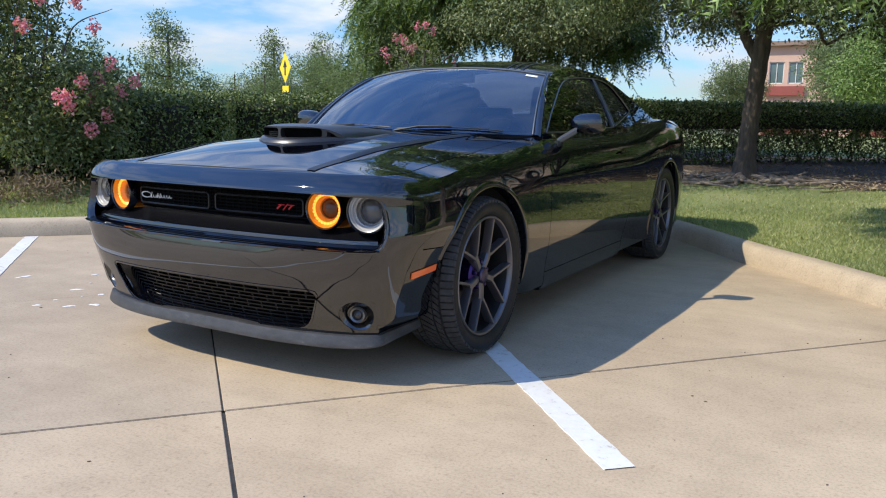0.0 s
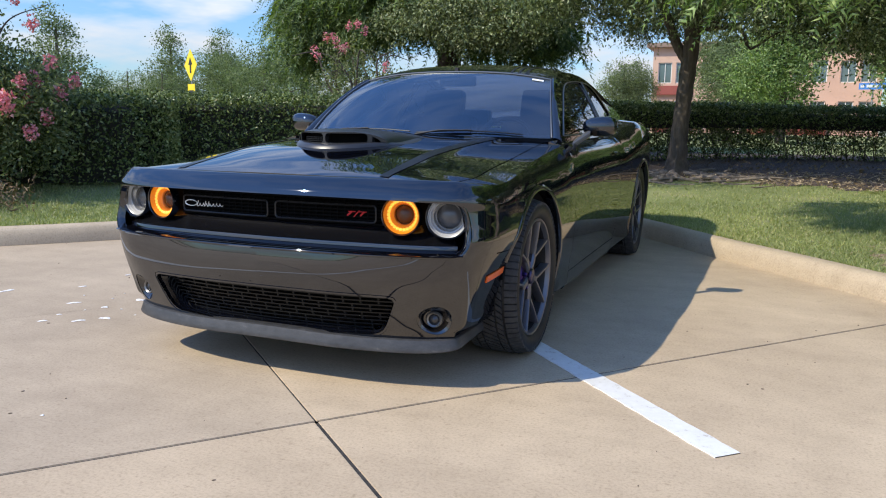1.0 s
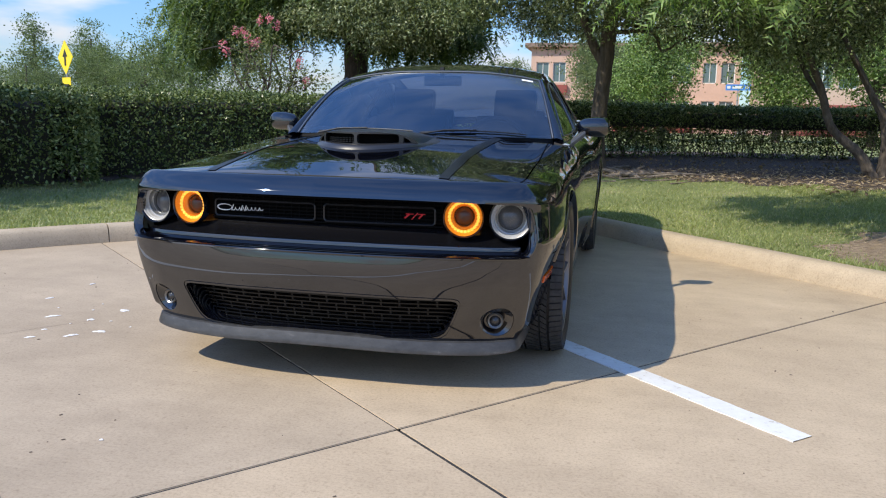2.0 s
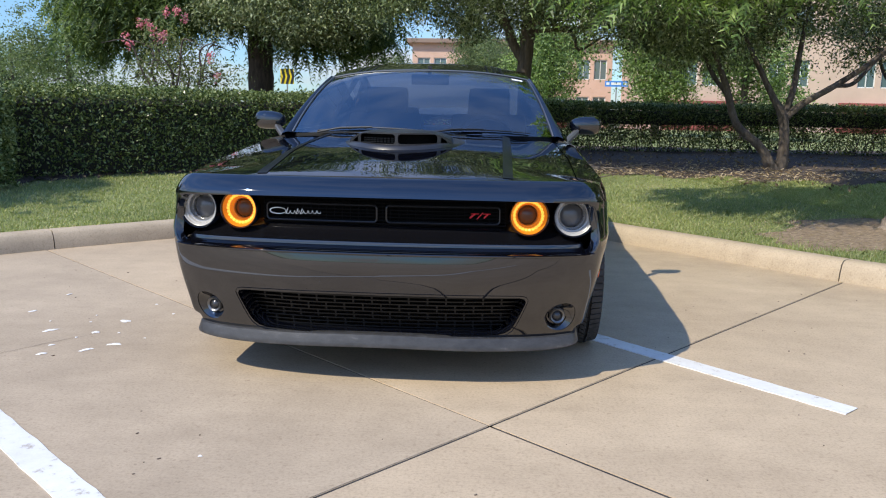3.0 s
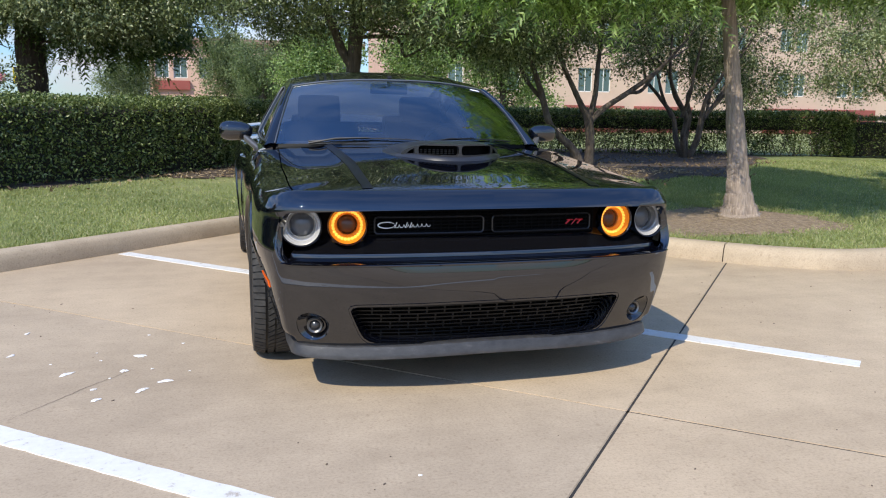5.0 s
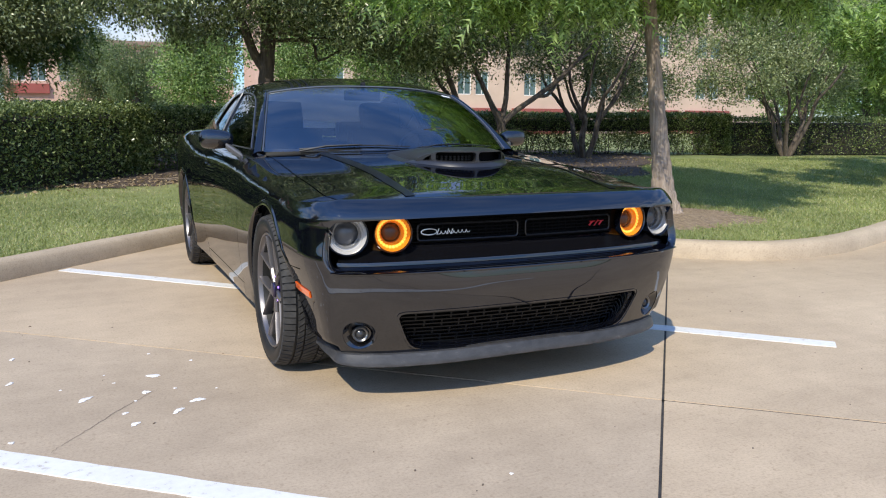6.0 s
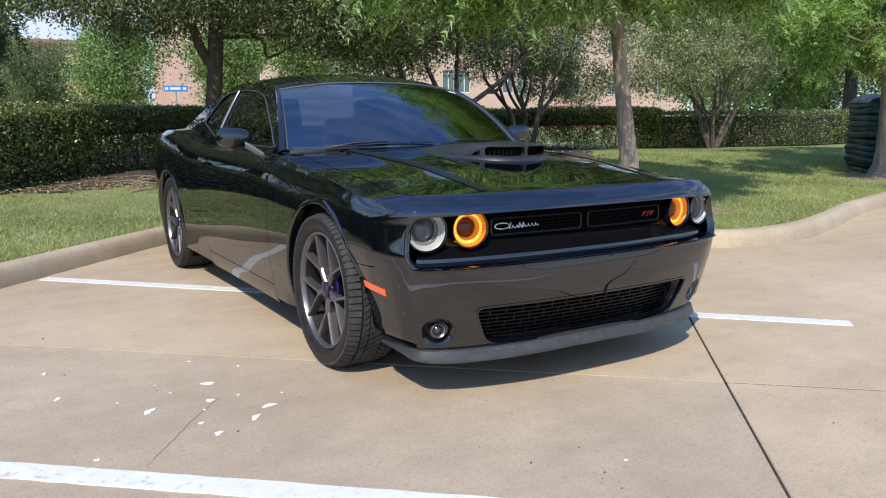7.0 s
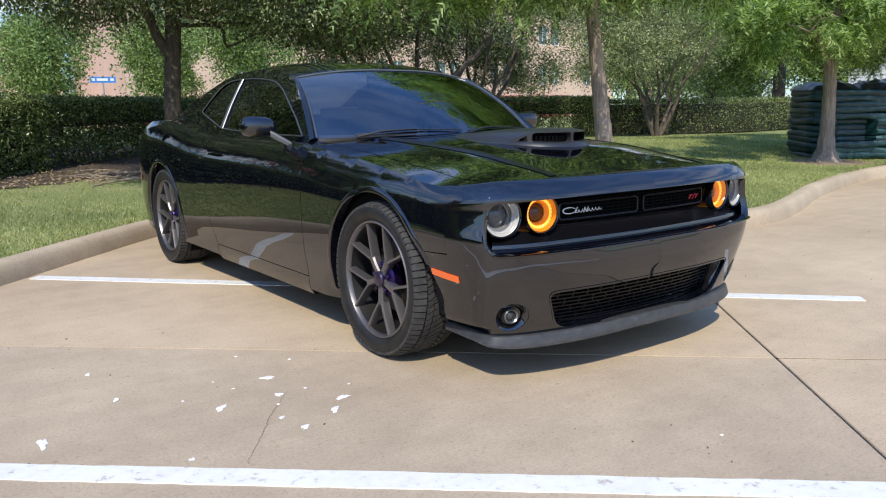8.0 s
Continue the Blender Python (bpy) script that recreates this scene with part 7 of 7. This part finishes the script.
M_STUCCO = stucco("peach_stucco", (0.58, 0.40, 0.31))
M_STUCCO_RED = stucco("brick_red_stucco", (0.30, 0.085, 0.07))
M_STUCCO_PALE = stucco("cream_stucco", (0.60, 0.44, 0.34))
M_ROOF_EDGE = mat("brown_roof_edge", (0.25, 0.18, 0.14), 0.8)
M_PANE = mat("window_pane", (0.10, 0.15, 0.15), 0.08, 0.0, 0.0, 0.8)
M_FRAME = mat("white_window_frame", (0.7, 0.7, 0.66), 0.5)


def block(label, x0, x1, y, depth, floors, bay, z_floor=3.2, pale=False, seed=0, sill=1.95):
    """A stucco building with its front at y: storeys of framed windows in real openings, red base bays, cornice and roof."""
    b = thing("apartment_building", label, "building", (x0, y, 0))
    w, h = x1 - x0, floors * z_floor + sill - 1.0
    n = max(1, int(round(w / bay)))
    bw = w / n
    holes, wins = [], []
    for f in range(floors):
        for i in range(n):
            cx, cz = (i + 0.5) * bw, f * z_floor + sill
            for dx in (-0.68, 0.68):
                holes.append([(cx + dx - 0.52, cz - 0.8), (cx + dx + 0.52, cz - 0.8), (cx + dx + 0.52, cz + 0.8), (cx + dx - 0.52, cz + 0.8)])
                wins.append((cx + dx, cz))
    bm = bmesh.new()
    sheet(bm, [(0, -0.3), (w, -0.3), (w, h), (0, h)], holes, 6.0, lambda u, v, d: Vector((u, d, v)), 0.25)
    bmesh.ops.recalc_face_normals(bm, faces=bm.faces)
    part("front_wall", bm, M_STUCCO_PALE if pale else M_STUCCO, b, smooth=False)
    bm = bmesh.new()
    box(bm, (0, 0.4, -0.3), (w, depth, h))
    part("rear_wall", bm, M_STUCCO, b, smooth=False)
    bm = bmesh.new()
    box(bm, (-0.5, -0.5, h), (w + 0.5, depth + 0.5, h + 0.35), bevel=0.05)
    part("roof", bm, M_ROOF_EDGE, b, smooth=False)
    rnd = random.Random(seed)
    for i in range(n):
        if i % 3 != 1:
            cx = (i + 0.5) * bw
            t = 0.35 if i % 2 else 0.28
            for z0, z1 in ((-0.3, 2.2),) if sill > 3 else ((-0.3, 0.95),) if i % 2 else ((-0.3, 0.95), (3.2, 3.9)):
                bm = bmesh.new()
                box(bm, (cx - bw * 0.42, -t, z0), (cx + bw * 0.42, 0.0, z1), bevel=0.03)
                part("red_bay", bm, M_STUCCO_RED, b, "brick-red projecting bay", smooth=False)
    for cx, cz in wins:
        bm = bmesh.new()
        box(bm, (cx - 0.52, 0.14, cz - 0.8), (cx + 0.52, 0.18, cz + 0.8))
        win = part("window", bm, M_PANE, b, smooth=False)
        bm = bmesh.new()
        for x, z, sx, sz in ((cx - 0.49, cz, 0.03, 0.8), (cx + 0.49, cz, 0.03, 0.8), (cx, cz + 0.77, 0.52, 0.03), (cx, cz - 0.77, 0.52, 0.03), (cx, cz, 0.025, 0.8)):
            box(bm, (x - sx, 0.09, z - sz), (x + sx, 0.15, z + sz))
        part("window_frame", bm, M_FRAME, win, smooth=False)
    return b


block("three-storey peach stucco building with red bays and paired windows", 10, 52, 46, 14, 3, 5.2, pale=True, seed=3, sill=3.9)
block("distant peach stucco apartment building under blue sky", -6.8, 9.5, 62, 14, 2, 3.6, 2.95, seed=4)

M_POST = mat("galvanised_post", (0.35, 0.35, 0.34), 0.5, 0.6)
M_YELLOW = mat("yellow_sign_sheet", (0.85, 0.62, 0.02), 0.45)
M_BLUE = mat("blue_sign_sheet", (0.06, 0.22, 0.6), 0.45)
M_BLACK = mat("black_sign_ink", (0.02, 0.02, 0.02), 0.6)


def sign(name, label, at, turn, post_h):
    s = thing(name, label, "road sign", at, turn)
    bm = bmesh.new()
    tube(bm, [(0, 0.03, -0.3), (0, 0.03, post_h)], 0.03, 8)
    part("post", bm, M_POST, s)
    return s


def plate(s, outline, z, material, name="panel", y=0.0):
    bm = bmesh.new()
    sheet(bm, outline, [], 2.0, lambda u, v, d: Vector((u, y + d, z + v)), 0.012)
    return part(name, bm, material, s, smooth=False)


s = sign("warning_sign", "yellow diamond warning sign with a small plaque below", (-16.55, 18.75, 0.2), -28, 2.9)
plate(s, [(0, -0.54), (0.54, 0), (0, 0.54), (-0.54, 0)], 2.55, M_YELLOW)
plate(s, [(-0.05, -0.26), (0.05, -0.26), (0.05, 0.02), (0.16, 0.02), (0, 0.26), (-0.16, 0.02), (-0.05, 0.02)], 2.55, M_BLACK, "symbol", -0.012)
plate(s, [(-0.3, -0.26), (0.3, -0.26), (0.3, 0.26), (-0.3, 0.26)], 1.66, M_YELLOW)
plate(s, [(-0.18, -0.05), (0.18, -0.05), (0.18, 0.05), (-0.18, 0.05)], 1.66, M_BLACK, "symbol", -0.012)
s = sign("chevron_sign", "yellow and black chevron road sign on two posts", (-8.15, 28.1, 0.2), 12, 2.35)
plate(s, [(-0.27, -0.3), (0.27, -0.3), (0.27, 0.3), (-0.27, 0.3)], 2.3, M_YELLOW)
for u in (-0.2, -0.02, 0.16):
    plate(s, [(u - 0.05, -0.3), (u + 0.05, -0.3), (u + 0.13, 0), (u + 0.05, 0.3), (u - 0.05, 0.3), (u + 0.03, 0)], 2.3, M_BLACK, "chevron", -0.012)
s = sign("street_sign", "blue street name sign with pale lettering bars on a red post", (5.8, 33.5, 0.2), -10, 2.5)
plate(s, [(-0.52, -0.13), (0.52, -0.13), (0.52, 0.13), (-0.52, 0.13)], 2.42, M_BLUE)
for u0, u1 in ((-0.46, -0.32), (-0.24, 0.2), (0.3, 0.44)):
    plate(s, [(u0, -0.05), (u1, -0.05), (u1, 0.06), (u0, 0.06)], 2.42, M_FRAME, "bar", -0.012)

M_BIN = mat("dark_green_plastic", (0.012, 0.055, 0.058), 0.4)
_v = coords(M_BIN)
base(M_BIN, ramp(M_BIN, noise_of(M_BIN, coords(M_BIN, (2, 2, 14)), 2.2, 7, 0.7), [(0.38, (0.003, 0.017, 0.02)), (0.58, (0.011, 0.055, 0.06)), (0.78, (0.12, 0.21, 0.21))]))
M_BAG = mat("black_plastic_sheet", (0.02, 0.02, 0.024), 0.3)


def storage_bin(x, y, w, d, h, turn, seed):
    z = float(lawn_z(x, y)[0])
    b = thing("storage_bin", "dark teal plastic storage bin of bulging layers under black sheeting", "bin", (x, y, z), turn, "storage bins")
    n = 12
    gap = (-0.30, 0.22) if seed == 1 else (-0.26, 0.30)
    for i in range(n):
        # soft sagging layers, each bulging by its own amount; the middle ones leave a dark gap in front
        rr = random.Random(seed * 50 + i)
        zc, half = h * (i + 0.5) / n, h * 0.5 / n + 0.006
        g, ph = rr.uniform(-0.02, 0.03), rr.uniform(0, 6)
        bm = bmesh.new()
        rows = []
        for a in np.linspace(0, 2 * math.pi, 56, endpoint=False):
            c, q = math.cos(a), math.sin(a)
            k = (abs(c) ** 10 + abs(q) ** 10) ** -0.1
            px, py = c * k * w / 2, q * k * d / 2
            sag = 0.016 * math.sin(3.1 * px + ph) + 0.011 * math.sin(7 * px + 4 * py + ph)
            dent = 0.20 if (3 <= i <= 6 and py < 0 and abs(c * k) < 0.98 and gap[0] < px < gap[1]) else 0.0
            row = []
            for e in np.linspace(-1, 1, 7):
                out = 1 + (g + 0.035 * math.sqrt(max(0.0, 1 - e * e)) - 0.045) * (1 + 0.5 * math.sin(5 * a + ph))
                row.append((px * out, py * out + dent, zc + sag + e * half))
            rows.append(row)
        V = grid(bm, rows, close_u=True)
        bm.faces.new([r[0] for r in V][::-1]); bm.faces.new([r[-1] for r in V])
        bmesh.ops.recalc_face_normals(bm, faces=bm.faces)
        part("layer", bm, M_BIN, b)
    for x0, x1 in ((-0.5, 0.0), (0.0, 0.5)):
        bm = bmesh.new()
        rows = []
        for u in np.linspace(0, 1, 15):
            px = (x0 + (x1 - x0) * u) * w
            rows.append([Vector((px, v * d * 0.5, h + 0.004 + (max(0, 1 - (2 * u - 1) ** 4) * max(0, 1 - v ** 4)) ** 0.6 * 0.13 * (1 + 0.7 * noise.noise(Vector((px * 4 + seed, v * 2.5, 0)))))) for v in np.linspace(-1, 1, 13)])
        grid(bm, rows)
        part("cover", bm, M_BAG, b)


storage_bin(11.25, 4.15, 1.6, 1.2, 1.16, -40, 1)
storage_bin(12.5, 3.25, 1.5, 1.2, 1.20, -32, 2)

# grey shed behind the bins
M_SIDING = mat("grey_lap_siding", (0.42, 0.44, 0.47), 0.7)
base(M_SIDING, ramp(M_SIDING, noise_of(M_SIDING, coords(M_SIDING, (1, 1, 6)), 3.0, 6), [(0.3, (0.34, 0.36, 0.39)), (0.7, (0.48, 0.50, 0.53))]))
shed = thing("shed", "grey lap-sided shed behind the storage bins", "shed", (20.2, 6.9, 0.1), -64)
bm = bmesh.new()
box(bm, (-1.6, 0.03, -0.3), (1.6, 2.2, 2.45))
part("wall", bm, M_SIDING, shed)
bm = bmesh.new()
box(bm, (-1.8, -0.2, 2.45), (1.8, 2.4, 2.57), None, 0.02)
part("roof", bm, M_POST, shed)
for i in range(15):
    bm = bmesh.new()
    z0 = 0.02 + 0.16 * i
    rows = [[(x, 0.026, z0), (x, -0.004, z0), (x, 0.012, z0 + 0.154), (x, 0.026, z0 + 0.154)] for x in (-1.6, 1.6)]
    grid(bm, rows)
    bmesh.ops.recalc_face_normals(bm, faces=bm.faces)
    part("board", bm, M_SIDING, shed, smooth=False)

# ---- small marks on the concrete ----
M_PEBBLE = mat("dark_grit", (0.12, 0.09, 0.065), 0.9)
rngp = random.Random(77)
bm = bmesh.new()
for i in range(260):
    px, py, r = rngp.uniform(-4.5, 4.5), rngp.uniform(-3.4, 1.5), rngp.uniform(0.0015, 0.0045)
    if abs(px) < 1.05 and py > -0.9:
        continue
    m = Matrix.Translation((px, py, 0.001)) @ Matrix.Rotation(rngp.uniform(0, 6.28), 4, 'Z') @ Matrix.Diagonal((r * rngp.uniform(1, 2.2), r, r * 0.7, 1))
    bmesh.ops.create_icosphere(bm, subdivisions=1, radius=1.0, matrix=m)
tagged(finish("grit", bm, M_PEBBLE), "scattered dark grit and leaf crumbs on the concrete", "grit", kind="stuff")

# hairline crack in the slab
M_CRACK = mat("hairline_crack", (0.2, 0.155, 0.11), 0.9)
crack = smooth_line([(-1.42, -0.15), (-1.492, -0.24), (-1.586, -0.361), (-1.658, -0.468), (-1.752, -0.601), (-1.815, -0.695)], 8)
bm = bmesh.new()
rnc = random.Random(15)
rows = []
for i, (px, py) in enumerate(crack):
    w = 0.0010 * (1 - abs(2 * i / (len(crack) - 1) - 1)) + 0.0004
    px, py = px + rnc.uniform(-0.004, 0.004), py + rnc.uniform(-0.004, 0.004)
    rows.append([(px - w, py + w * 0.6, 0.0012), (px + w, py - w * 0.6, 0.0012)])
grid(bm, rows)
bmesh.ops.recalc_face_normals(bm, faces=bm.faces)
part("crack", bm, M_CRACK, road, "brown hairline crack")

M_DROP = mat("dried_white_splash", (0.8, 0.78, 0.74), 0.8)
base(M_DROP, ramp(M_DROP, noise_of(M_DROP, coords(M_DROP), 90.0, 4), [(0.3, (0.5, 0.45, 0.4)), (0.5, (0.8, 0.78, 0.74))]))
for i, (x, y, r, sx) in enumerate([(-1.43, 0.03, 0.040, 1.2), (-1.375, -0.46, 0.034, 1.5), (-1.29, -0.365, 0.036, 1.4), (-1.708, -0.18, 0.036, 1.5), (-1.475, -0.185, 0.028, 1.0), (-2.02, 0.55, 0.022, 1.5), (-2.0, 0.16, 0.024, 1.6), (-1.425, 0.39, 0.012, 1.0), (-1.25, 0.2, 0.012, 1.0),
                                    (-1.565, -0.41, 0.017, 1.3), (-1.535, -0.54, 0.026, 1.3), (-1.593, -0.01, 0.010, 1), (-1.36, -0.183, 0.011, 1), (-2.306, -0.12, 0.045, 1.8), (-1.942, -0.554, 0.016, 1.0), (-0.46, -1.477, 0.010, 1), (-1.63, 0.12, 0.008, 1), (-1.52, -0.28, 0.009, 1), (-1.80, -0.02, 0.009, 1), (-1.2, -0.25, 0.008, 1)]):
    rr, r = random.Random(70 + i), r * 0.62
    bm = bmesh.new()
    n = 22
    a0 = rr.uniform(0, 3)
    k1, k2 = rr.uniform(0, 6), rr.uniform(0, 6)
    ringv = []
    for j in range(n):
        a = 2 * math.pi * j / n
        q = r * (1 + 0.2 * math.sin(3 * a + k1) + 0.14 * math.sin(7 * a + k2) + rr.uniform(-0.12, 0.12))
        u, w2 = q * math.cos(a) * sx, q * math.sin(a) / sx * 1.0
        ringv.append((x + u * math.cos(a0) - w2 * math.sin(a0), y + u * math.sin(a0) + w2 * math.cos(a0)))
    out = [bm.verts.new((px, py, 0.0015)) for px, py in ringv]
    inn = [bm.verts.new((x + (px - x) * 0.8, y + (py - y) * 0.8, 0.0035)) for px, py in ringv]
    for j in range(n):
        bm.faces.new((out[j], out[(j + 1) % n], inn[(j + 1) % n], inn[j]))
    bm.faces.new(inn)
    tagged(finish("bird_dropping", bm, M_DROP), "dried white splash on the concrete", "stain", "splashes on the concrete")
